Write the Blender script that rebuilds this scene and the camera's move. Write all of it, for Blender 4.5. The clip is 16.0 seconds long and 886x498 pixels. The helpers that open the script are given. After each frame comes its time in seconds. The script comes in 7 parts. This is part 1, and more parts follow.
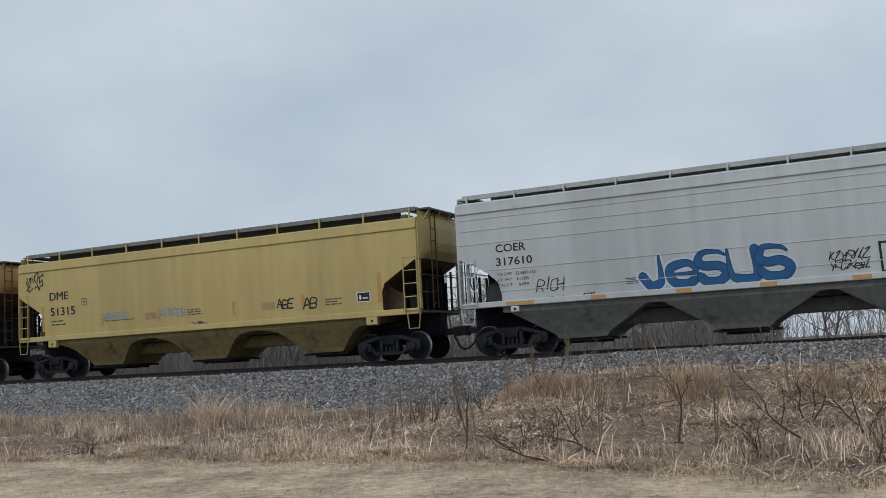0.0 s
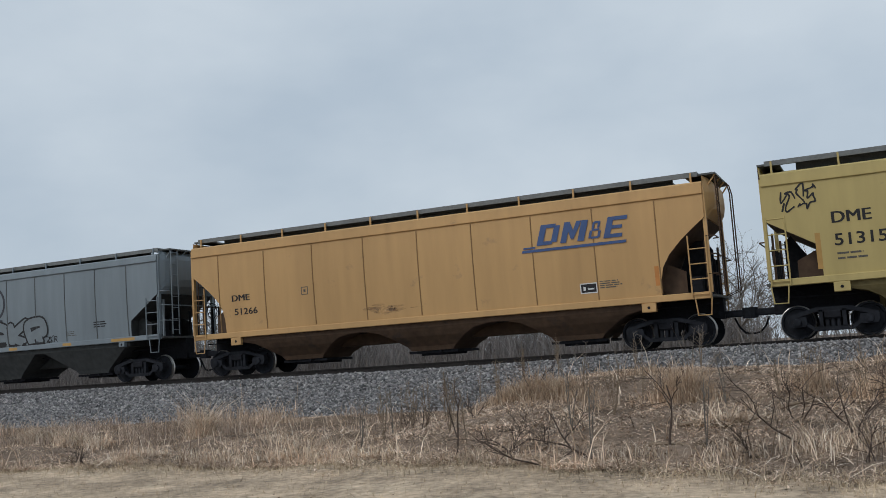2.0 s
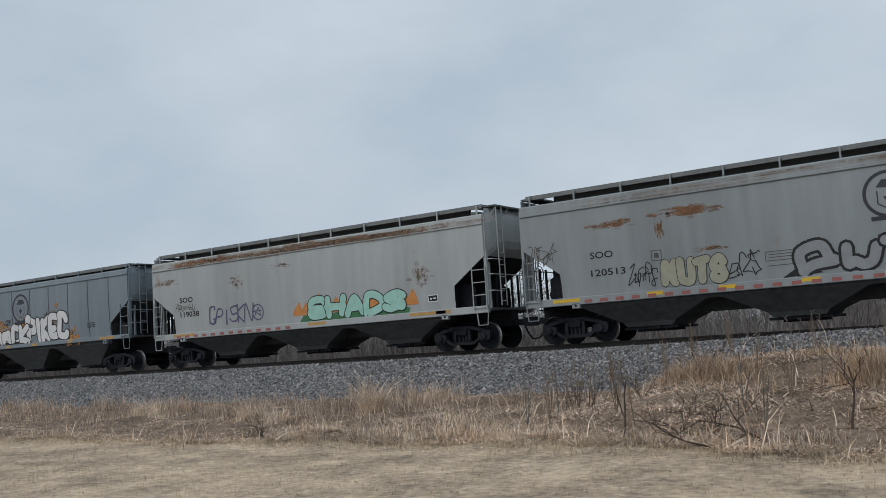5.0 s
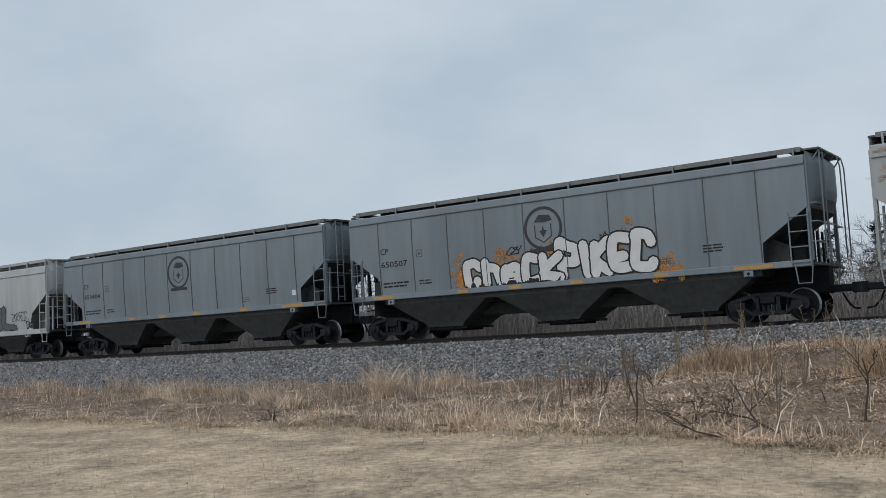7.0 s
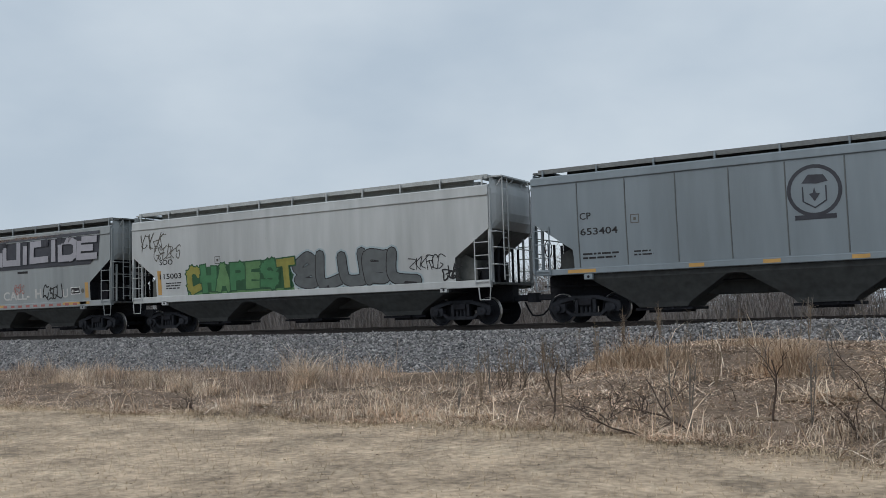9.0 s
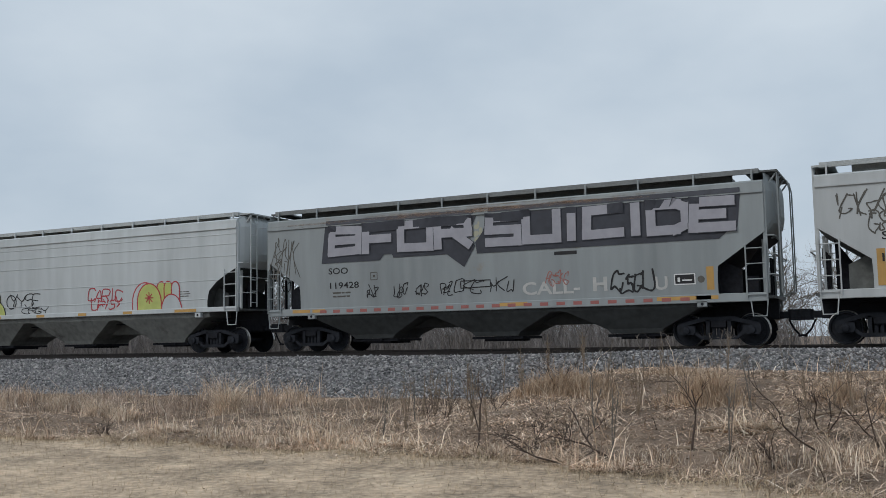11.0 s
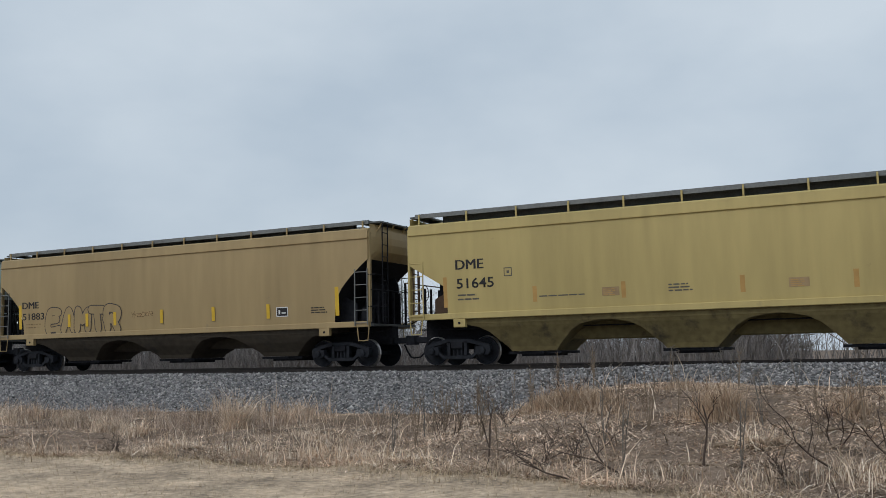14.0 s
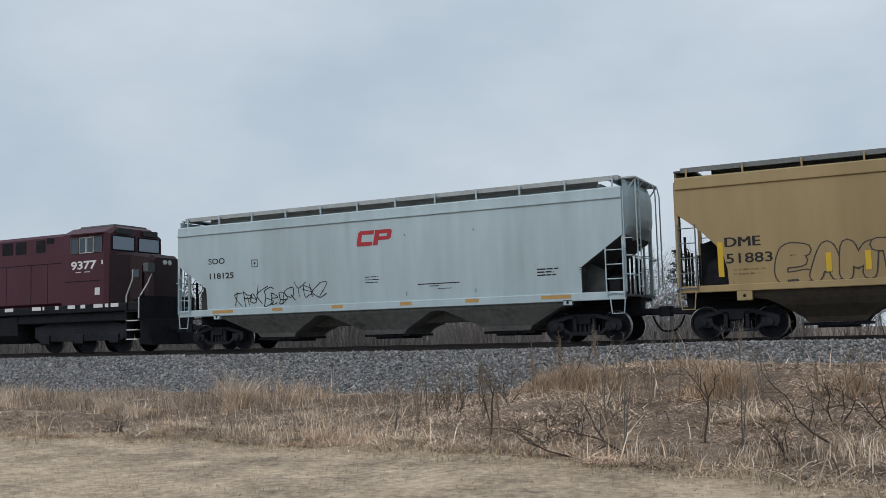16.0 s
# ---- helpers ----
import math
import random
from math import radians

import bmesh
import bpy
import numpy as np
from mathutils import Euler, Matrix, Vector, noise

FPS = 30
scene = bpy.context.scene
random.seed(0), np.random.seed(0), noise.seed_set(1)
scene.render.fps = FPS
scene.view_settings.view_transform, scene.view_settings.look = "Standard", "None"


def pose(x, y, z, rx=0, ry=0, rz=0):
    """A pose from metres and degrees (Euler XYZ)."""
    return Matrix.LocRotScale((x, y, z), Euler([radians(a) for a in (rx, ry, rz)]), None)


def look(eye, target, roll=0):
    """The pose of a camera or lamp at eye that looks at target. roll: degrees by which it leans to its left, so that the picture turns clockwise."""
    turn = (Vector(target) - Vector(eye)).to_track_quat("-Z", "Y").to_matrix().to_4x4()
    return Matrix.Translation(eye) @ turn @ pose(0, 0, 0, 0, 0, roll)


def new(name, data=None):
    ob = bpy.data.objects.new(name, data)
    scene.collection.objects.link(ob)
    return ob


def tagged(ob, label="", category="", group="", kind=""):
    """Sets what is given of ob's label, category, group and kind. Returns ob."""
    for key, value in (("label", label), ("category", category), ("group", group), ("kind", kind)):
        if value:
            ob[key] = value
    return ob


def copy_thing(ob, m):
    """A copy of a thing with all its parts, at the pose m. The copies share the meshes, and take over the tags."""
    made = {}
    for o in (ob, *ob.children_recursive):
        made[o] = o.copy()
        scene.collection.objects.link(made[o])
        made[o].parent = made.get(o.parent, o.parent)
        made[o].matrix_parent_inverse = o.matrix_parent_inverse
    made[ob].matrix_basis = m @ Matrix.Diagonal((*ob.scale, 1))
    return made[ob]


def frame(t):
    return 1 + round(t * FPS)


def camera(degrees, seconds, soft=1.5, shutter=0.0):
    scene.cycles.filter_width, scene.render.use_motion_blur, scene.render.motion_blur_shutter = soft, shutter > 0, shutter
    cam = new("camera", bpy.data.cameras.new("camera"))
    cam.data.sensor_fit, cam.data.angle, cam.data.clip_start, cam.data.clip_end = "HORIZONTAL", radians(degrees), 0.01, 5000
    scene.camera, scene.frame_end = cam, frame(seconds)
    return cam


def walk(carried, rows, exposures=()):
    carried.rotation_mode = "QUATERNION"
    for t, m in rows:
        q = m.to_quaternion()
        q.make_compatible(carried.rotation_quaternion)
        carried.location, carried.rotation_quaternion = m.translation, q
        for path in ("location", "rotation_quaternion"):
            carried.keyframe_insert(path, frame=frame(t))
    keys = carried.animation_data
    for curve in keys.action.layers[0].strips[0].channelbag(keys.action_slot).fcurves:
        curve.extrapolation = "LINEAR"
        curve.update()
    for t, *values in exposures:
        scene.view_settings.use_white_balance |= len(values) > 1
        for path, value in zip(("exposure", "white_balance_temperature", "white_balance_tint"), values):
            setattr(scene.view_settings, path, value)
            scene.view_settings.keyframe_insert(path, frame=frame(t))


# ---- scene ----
cam = camera(49.8, 16.0, soft=0.8)

# The track runs along x, its centre line at y = 0, the rail tops at z = 0; the train rolls towards +x.
EYE_X, EYE_Y = 0.0, -28.4
SIDE = 26.8   # from the eye to the near sides of the cars


def view(turn, tilt, roll, height):
    """The eye over the lawn: degrees of turn, tilt and roll, metres over the rail."""
    return pose(EYE_X, EYE_Y, height, 90 + tilt, roll, turn)


walk(cam, [
    (0.0, view(25.29, 6.35, 3.04, 0.09)), (0.5, view(25.48, 6.40, 3.00, 0.09)), (1.0, view(25.17, 6.33, 3.43, 0.09)),
    (1.5, view(24.75, 6.36, 3.70, 0.09)), (2.0, view(24.70, 6.59, 3.70, 0.09)), (2.5, view(25.50, 6.71, 3.53, 0.09)),
    (3.0, view(27.22, 6.72, 3.55, 0.09)), (3.5, view(29.30, 6.72, 3.44, 0.09)), (4.0, view(31.28, 6.61, 3.37, 0.09)),
    (4.5, view(33.10, 6.38, 3.47, 0.09)), (5.0, view(34.52, 6.00, 3.61, 0.09)), (5.2, view(34.95, 5.83, 3.58, 0.09)),
    (6.3, view(35.75, 5.25, 3.25, 0.12)), (7.5, view(34.58, 4.81, 2.72, 0.15)), (8.0, view(33.78, 4.31, 2.46, 0.16)),
    (9.2, view(29.90, 4.35, 1.45, 0.21)), (10.5, view(26.66, 5.09, 0.77, 0.25)), (11.0, view(26.19, 5.56, 0.97, 0.25)),
    (11.5, view(26.02, 5.97, 1.17, 0.25)), (12.0, view(26.09, 6.42, 1.23, 0.25)), (12.5, view(26.28, 6.85, 1.18, 0.25)),
    (13.0, view(26.50, 6.92, 1.14, 0.25)), (13.5, view(26.67, 6.73, 1.10, 0.26)), (14.0, view(26.76, 6.46, 1.11, 0.26)),
    (14.5, view(26.73, 6.19, 1.21, 0.26)), (15.0, view(26.78, 5.91, 1.26, 0.26)), (15.5, view(26.88, 5.65, 1.26, 0.26)),
    (16.0, view(26.86, 5.25, 1.48, 0.26)),
], exposures=[(0, -0.02), (1.5, 0.0), (2.5, -0.07), (3.5, -0.10), (4.2, -0.07), (5.0, -0.03), (8.0, 0.0), (10.5, 0.05), (11.5, 0.02), (12.5, -0.02), (13.5, -0.01), (14.5, 0.03), (16.0, 0.03)])

# ---- sky and sun ----
SUN_TURN, SUN_RISE = radians(215), radians(48)
world = bpy.data.worlds.new("overcast_sky")
scene.world = world
world.use_nodes = True
wn, wl = world.node_tree.nodes, world.node_tree.links
wn.clear()
w_out, w_bg = wn.new("ShaderNodeOutputWorld"), wn.new("ShaderNodeBackground")
w_sky = wn.new("ShaderNodeTexSky")
w_sky.sky_type, w_sky.sun_disc = "NISHITA", False
w_sky.sun_elevation, w_sky.sun_rotation = SUN_RISE, SUN_TURN
w_sky.air_density, w_sky.dust_density = 1.0, 4.0
w_co, w_map = wn.new("ShaderNodeTexCoord"), wn.new("ShaderNodeMapping")
w_map.inputs["Scale"].default_value = (1.5, 1.5, 3.0)
w_noise = wn.new("ShaderNodeTexNoise")
w_noise.inputs["Scale"].default_value, w_noise.inputs["Detail"].default_value = 1.7, 5.0
w_noise.inputs["Roughness"].default_value = 0.5
w_ramp = wn.new("ShaderNodeValToRGB")
w_ramp.color_ramp.elements[0].position, w_ramp.color_ramp.elements[0].color = 0.35, (4.75, 5.65, 6.6, 1)
w_ramp.color_ramp.elements[1].position, w_ramp.color_ramp.elements[1].color = 0.63, (6.2, 7.0, 7.75, 1)
w_mix = wn.new("ShaderNodeMix")
w_mix.data_type = "RGBA"
w_mix.inputs["Factor"].default_value = 0.9   # cloud cover
wl.new(w_co.outputs["Generated"], w_map.inputs["Vector"])
wl.new(w_map.outputs[0], w_noise.inputs["Vector"])
wl.new(w_noise.outputs["Fac"], w_ramp.inputs["Fac"])
wl.new(w_sky.outputs[0], w_mix.inputs["A"])
wl.new(w_ramp.outputs[0], w_mix.inputs["B"])
wl.new(w_mix.outputs["Result"], w_bg.inputs["Color"])
w_bg.inputs["Strength"].default_value = 0.1
wl.new(w_bg.outputs[0], w_out.inputs[0])

sun_data = bpy.data.lights.new("sun", "SUN")
sun_data.energy, sun_data.angle, sun_data.color = 1.0, radians(20), (1.0, 0.97, 0.94)
sun = new("sun", sun_data)
sun.matrix_world = look((-40, -70, 80), (0, 0, 0))


# ---- materials ----
def material(name, color, rough=0.7, vary=0.18, grain=8.0, bump=0.15, metal=0.0, streak=False, tones=None, wear=None, piece=0.0, thin=0.0, shine=0.3):
    """Principled paint: tone shifts at two scales, fine relief; streak: run marks down the side; tones: a ramp per island;
    wear: (colour, amount, scale) of patches."""
    m = bpy.data.materials.new(name)
    m.use_nodes = True
    n, l = m.node_tree.nodes, m.node_tree.links
    b = n["Principled BSDF"]
    b.inputs["Roughness"].default_value, b.inputs["Metallic"].default_value = rough, metal
    b.inputs["Specular IOR Level"].default_value = shine
    co = n.new("ShaderNodeTexCoord")
    mp = n.new("ShaderNodeMapping")
    l.new(co.outputs["Object"], mp.inputs["Vector"])
    if streak:
        mp.inputs["Scale"].default_value = (1.0, 1.0, 0.12)
    coarse, fine = n.new("ShaderNodeTexNoise"), n.new("ShaderNodeTexNoise")
    coarse.inputs["Scale"].default_value, coarse.inputs["Detail"].default_value = grain * 0.12, 4
    fine.inputs["Scale"].default_value, fine.inputs["Detail"].default_value = grain, 5
    l.new(mp.outputs[0], coarse.inputs["Vector"])
    l.new(mp.outputs[0], fine.inputs["Vector"])
    add = n.new("ShaderNodeMath")
    add.operation = "ADD"
    l.new(coarse.outputs["Fac"], add.inputs[0])
    l.new(fine.outputs["Fac"], add.inputs[1])
    rng = n.new("ShaderNodeMapRange")
    rng.inputs["From Min"].default_value, rng.inputs["From Max"].default_value = 0.7, 1.3
    rng.inputs["To Min"].default_value, rng.inputs["To Max"].default_value = 1 - vary, 1 + vary
    l.new(add.outputs[0], rng.inputs["Value"])
    base = n.new("ShaderNodeRGB")
    base.outputs[0].default_value = (*color, 1)
    src = base.outputs[0]
    if tones:
        geo, ramp = n.new("ShaderNodeNewGeometry"), n.new("ShaderNodeValToRGB")
        while len(ramp.color_ramp.elements) < len(tones):
            ramp.color_ramp.elements.new(0.5)
        for i, c in enumerate(tones):
            ramp.color_ramp.elements[i].position = i / max(1, len(tones) - 1)
            ramp.color_ramp.elements[i].color = (*c, 1)
        l.new(geo.outputs["Random Per Island"], ramp.inputs["Fac"])
        src = ramp.outputs[0]
    if wear:
        wc, amount, wscale = wear
        wno, wra, wmi = n.new("ShaderNodeTexNoise"), n.new("ShaderNodeMapRange"), n.new("ShaderNodeMix")
        wmi.data_type = "RGBA"
        wno.inputs["Scale"].default_value, wno.inputs["Detail"].default_value = wscale, 6
        wno.inputs["Roughness"].default_value = 0.65
        l.new(co.outputs["Object"], wno.inputs["Vector"])
        wra.inputs["From Min"].default_value, wra.inputs["From Max"].default_value = 0.72 - amount * 0.4, 0.80 - amount * 0.2
        l.new(wno.outputs["Fac"], wra.inputs["Value"])
        l.new(wra.outputs[0], wmi.inputs["Factor"])
        l.new(src, wmi.inputs["A"])
        wmi.inputs["B"].default_value = (*wc, 1)
        src = wmi.outputs["Result"]
    if piece:
        inf, pr, pm = n.new("ShaderNodeObjectInfo"), n.new("ShaderNodeMapRange"), n.new("ShaderNodeMath")
        pr.inputs["To Min"].default_value, pr.inputs["To Max"].default_value = 1 - piece, 1 + piece
        l.new(inf.outputs["Random"], pr.inputs["Value"])
        pm.operation = "MULTIPLY"
        l.new(pr.outputs[0], pm.inputs[0])
        l.new(rng.outputs[0], pm.inputs[1])
        tone = pm.outputs[0]
    else:
        tone = rng.outputs[0]
    mul = n.new("ShaderNodeVectorMath")
    mul.operation = "SCALE"
    l.new(src, mul.inputs[0])
    l.new(tone, mul.inputs["Scale"])
    l.new(mul.outputs[0], b.inputs["Base Color"])
    if thin:
        tn, tr_ = n.new("ShaderNodeTexNoise"), n.new("ShaderNodeMapRange")
        tn.inputs["Scale"].default_value, tn.inputs["Detail"].default_value, tn.inputs["Roughness"].default_value = 2.6, 8, 0.7
        l.new(co.outputs["Object"], tn.inputs["Vector"])
        tr_.inputs["From Min"].default_value, tr_.inputs["From Max"].default_value = 0.36, 0.66
        tr_.inputs["To Max"].default_value = thin
        l.new(tn.outputs["Fac"], tr_.inputs["Value"])
        l.new(tr_.outputs[0], b.inputs["Alpha"])
    if bump:
        bp = n.new("ShaderNodeBump")
        bp.inputs["Strength"].default_value, bp.inputs["Distance"].default_value = bump, 0.02
        l.new(fine.outputs["Fac"], bp.inputs["Height"])
        l.new(bp.outputs[0], b.inputs["Normal"])
    return m


RUST = (0.16, 0.062, 0.024)
PAINT = {
    "cement": material("cement_grey_paint", (0.40, 0.42, 0.425), 0.5, 0.14, 3, 0.04, streak=True, wear=((0.30, 0.29, 0.26), 0.12, 2.2)),
    "pale": material("pale_grey_paint", (0.445, 0.475, 0.485), 0.5, 0.12, 3, 0.04, streak=True, wear=((0.34, 0.34, 0.32), 0.10, 2.2)),
    "yellow": material("dull_yellow_paint", (0.44, 0.35, 0.145), 0.5, 0.11, 3, 0.04, streak=True, wear=((0.36, 0.285, 0.13), 0.12, 1.8)),
    "orange": material("faded_orange_paint", (0.50, 0.308, 0.135), 0.5, 0.10, 3, 0.04, streak=True, wear=((0.36, 0.23, 0.12), 0.2, 1.6)),
    "tan": material("tan_brown_paint", (0.335, 0.248, 0.125), 0.5, 0.12, 3, 0.04, streak=True, wear=((0.26, 0.20, 0.12), 0.12, 1.8)),
    "steel": material("blue_grey_paint", (0.186, 0.222, 0.248), 0.5, 0.12, 3, 0.04, streak=True),
    "rusty": material("rust_stained_grey_paint", (0.35, 0.37, 0.37), 0.55, 0.12, 3, 0.05, streak=True, wear=((0.30, 0.19, 0.11), 0.22, 0.9)),
    "stained": material("weathered_grey_paint", (0.245, 0.268, 0.275), 0.55, 0.14, 3, 0.05, streak=True, wear=((0.25, 0.215, 0.175), 0.2, 0.8)),
    "mint": material("pale_blue_grey_paint", (0.40, 0.49, 0.525), 0.5, 0.11, 3, 0.04, streak=True, wear=((0.32, 0.37, 0.38), 0.10, 2.2)),
    "maroon": material("maroon_engine_paint", (0.060, 0.014, 0.025), 0.45, 0.15, 4, 0.04, streak=True, wear=((0.09, 0.03, 0.03), 0.2, 1.2)),
}
# near black: grime, with the shade below cars and slope sheets mixed in
UNDER = material("grimy_shaded_underframe_paint", (0.016, 0.017, 0.021), 0.8, 0.35, 9, 0.25, wear=((0.026, 0.022, 0.019), 0.25, 2.5), shine=0.1)
STEEL_DARK = material("grimy_cast_steel", (0.018, 0.020, 0.025), 0.75, 0.35, 9, 0.25, wear=((0.035, 0.033, 0.032), 0.2, 3), shine=0.12)
WHEEL_STEEL = material("worn_wheel_steel", (0.42, 0.41, 0.40), 0.32, 0.2, 12, 0.1, metal=0.9)
GRATE = material("galvanised_grating", (0.10, 0.107, 0.107), 0.6, 0.2, 20, 0.2, metal=0.3)
RAIL_SIDE = material("rusty_rail_steel", (0.022, 0.019, 0.018), 0.8, 0.3, 10, 0.2)
TIE_WOOD = material("weathered_tie_timber", (0.085, 0.068, 0.055), 0.9, 0.3, 14, 0.4, piece=0.25)
STONE = material("grey_ballast_stone", (0.183, 0.180, 0.179), 0.9, 0.2, 30, 0.2,
                 tones=[(0.055, 0.056, 0.060), (0.183, 0.185, 0.193), (0.283, 0.279, 0.282), (0.146, 0.144, 0.148), (0.476, 0.464, 0.457), (0.220, 0.212, 0.215)])
SOIL = material("dry_thatch_soil", (0.175, 0.128, 0.094), 0.95, 0.5, 14, 0.8, wear=((0.30, 0.22, 0.155), 0.45, 0.8))
LAWN_SOIL = material("dormant_lawn_turf", (0.412, 0.318, 0.226), 0.95, 0.5, 9, 0.9, wear=((0.520, 0.416, 0.300), 0.5, 1.7))
BALLAST_BED = material("ballast_bed", (0.10, 0.10, 0.10), 0.95, 0.5, 30, 0.6)
STRAW = material("dry_straw_blades", (0.427, 0.304, 0.197), 0.8, 0.55, 8, 0,
                 tones=[(0.244, 0.175, 0.125), (0.466, 0.341, 0.246), (0.678, 0.519, 0.392), (0.286, 0.197, 0.136), (0.890, 0.726, 0.578), (0.551, 0.401, 0.288)])
BROWN_THATCH = material("dark_brown_matted_thatch", (0.20, 0.14, 0.095), 0.85, 0.5, 8, 0,
                 tones=[(0.136, 0.094, 0.066), (0.283, 0.203, 0.144), (0.425, 0.314, 0.230), (0.189, 0.132, 0.092), (0.614, 0.478, 0.372)])
PALE_STRAW = material("bleached_straw_blades", (0.504, 0.371, 0.246), 0.8, 0.45, 8, 0,
                 tones=[(0.330, 0.248, 0.180), (0.594, 0.455, 0.335), (0.782, 0.630, 0.490), (0.392, 0.282, 0.198), (0.930, 0.820, 0.680), (0.668, 0.505, 0.370)])
DULL_STRAW = material("dull_brown_straw_blades", (0.307, 0.231, 0.162), 0.8, 0.55, 8, 0,
                 tones=[(0.173, 0.127, 0.097), (0.346, 0.259, 0.200), (0.486, 0.383, 0.308), (0.205, 0.146, 0.108), (0.691, 0.572, 0.475), (0.400, 0.297, 0.227)])
RUSSET = material("golden_brown_bunch_grass", (0.375, 0.242, 0.142), 0.8, 0.5, 8, 0,
                  tones=[(0.205, 0.136, 0.088), (0.430, 0.305, 0.205), (0.570, 0.430, 0.310), (0.285, 0.192, 0.125), (0.740, 0.600, 0.460)])
LAWN = material("dormant_lawn_blades", (0.403, 0.294, 0.170), 0.85, 0.4, 9, 0,
                tones=[(0.453, 0.356, 0.247), (0.576, 0.463, 0.327), (0.504, 0.395, 0.275), (0.659, 0.546, 0.402), (0.319, 0.246, 0.165)])
BARK = material("grey_brown_twig_bark", (0.085, 0.062, 0.05), 0.9, 0.3, 20, 0.2)
BARK_PALE = material("pale_grey_twig_bark", (0.17, 0.15, 0.13), 0.9, 0.3, 20, 0.2)
DEAD_WOOD = material("bleached_dead_wood", (0.23, 0.175, 0.125), 0.9, 0.3, 16, 0.3)
NEEDLES = material("dark_evergreen_needles", (0.03, 0.042, 0.03), 0.9, 0.3, 6, 0)
THICKET = material("far_thicket_twigs", (0.2, 0.18, 0.165), 0.95, 0.2, 3, 0,
                   tones=[(0.12, 0.11, 0.105), (0.19, 0.175, 0.17), (0.27, 0.25, 0.24), (0.15, 0.135, 0.125)])
BLACK_INK = material("black_stencil_paint", (0.022, 0.022, 0.024), 0.6, 0.15, 6, 0)
GREY_INK = material("faded_grey_stencil", (0.10, 0.095, 0.085), 0.7, 0.2, 6, 0)
CHALK = material("faded_chalky_paint", (0.43, 0.43, 0.42), 0.7, 0.15, 5, 0)
WHITE_INK = material("white_spray_paint", (0.66, 0.66, 0.66), 0.6, 0.08, 4, 0)
SILVER_INK = material("silver_spray_paint", (0.265, 0.28, 0.295), 0.5, 0.12, 4, 0)
LILAC_INK = material("pale_lilac_grey_spray", (0.31, 0.31, 0.345), 0.6, 0.12, 4, 0)
SLATE_INK = material("dark_slate_spray", (0.045, 0.048, 0.06), 0.6, 0.2, 4, 0)
BLUE_INK = material("blue_spray_paint", (0.018, 0.105, 0.26), 0.55, 0.15, 4, 0)
PALE_INK = material("pale_blue_spray_mist", (0.48, 0.57, 0.64), 0.55, 0.1, 4, 0)
SKY_INK = material("light_blue_spray_paint", (0.16, 0.32, 0.46), 0.55, 0.2, 4, 0)
NAVY_INK = material("navy_spray_paint", (0.015, 0.03, 0.09), 0.55, 0.15, 4, 0)
LOGO_BLUE = material("blue_lettering_paint", (0.06, 0.105, 0.24), 0.55, 0.12, 4, 0)
RED_INK = material("red_paint", (0.42, 0.035, 0.045), 0.55, 0.12, 4, 0)
FADED_RED = material("faded_red_paint", (0.34, 0.13, 0.11), 0.65, 0.12, 4, 0)
GREEN_INK = material("green_spray_paint", (0.05, 0.165, 0.075), 0.55, 0.15, 4, 0)
DARK_GREEN = material("dark_green_spray", (0.025, 0.085, 0.04), 0.55, 0.15, 4, 0)
MINT_INK = material("mint_spray_paint", (0.33, 0.58, 0.50), 0.55, 0.12, 4, 0)
CRIMSON_INK = material("crimson_spray_line", (0.38, 0.055, 0.065), 0.6, 0.15, 4, 0)
UMBER_INK = material("dark_umber_spray_line", (0.055, 0.045, 0.045), 0.6, 0.15, 4, 0)
LEAF = material("dead_brown_leaf", (0.13, 0.085, 0.055), 0.85, 0.3, 9, 0)
EDGE_STEEL = material("galvanised_edge_strip", (0.17, 0.18, 0.18), 0.6, 0.2, 12, 0.1, metal=0.3)
LIME_INK = material("lime_yellow_spray", (0.42, 0.46, 0.15), 0.55, 0.12, 4, 0)
ORANGE_INK = material("orange_spray_paint", (0.55, 0.23, 0.07), 0.55, 0.15, 4, 0)
ORANGE_MIST = material("orange_spray_mist", (0.58, 0.26, 0.06), 0.55, 0.15, 4, 0, thin=0.9)
CREAM_INK = material("cream_spray_paint", (0.33, 0.325, 0.25), 0.55, 0.12, 4, 0)
PURPLE_INK = material("dull_violet_spray", (0.11, 0.10, 0.17), 0.55, 0.12, 4, 0)
OLIVE_INK = material("olive_yellow_spray", (0.235, 0.225, 0.055), 0.55, 0.2, 4, 0)
LEAF_INK = material("leaf_green_spray", (0.095, 0.20, 0.085), 0.55, 0.2, 4, 0)
ASH_INK = material("dark_ash_grey_spray", (0.10, 0.11, 0.115), 0.6, 0.2, 4, 0)
SKY_GREY = material("pale_blue_grey_spray", (0.30, 0.37, 0.40), 0.55, 0.12, 4, 0)
SILVER_STEEL = material("pale_blue_grey_fill", (0.195, 0.228, 0.25), 0.5, 0.12, 4, 0)
REFLECT = material("amber_reflective_tape", (0.62, 0.40, 0.04), 0.35, 0.08, 5, 0)
REFLECT_DULL = material("faded_amber_tape", (0.45, 0.27, 0.09), 0.45, 0.12, 5, 0)
RED_TAPE = material("faded_red_tape", (0.30, 0.11, 0.10), 0.5, 0.1, 5, 0)
RUST_MARK = material("rust_stain", (0.28, 0.15, 0.08), 0.85, 0.3, 5, 0.1, thin=0.62)
RUST_PALE = material("light_rust_stain", (0.26, 0.17, 0.115), 0.8, 0.2, 5, 0.05, thin=0.45)
NOTICE = material("faded_tan_notice", (0.33, 0.235, 0.13), 0.8, 0.2, 5, 0)
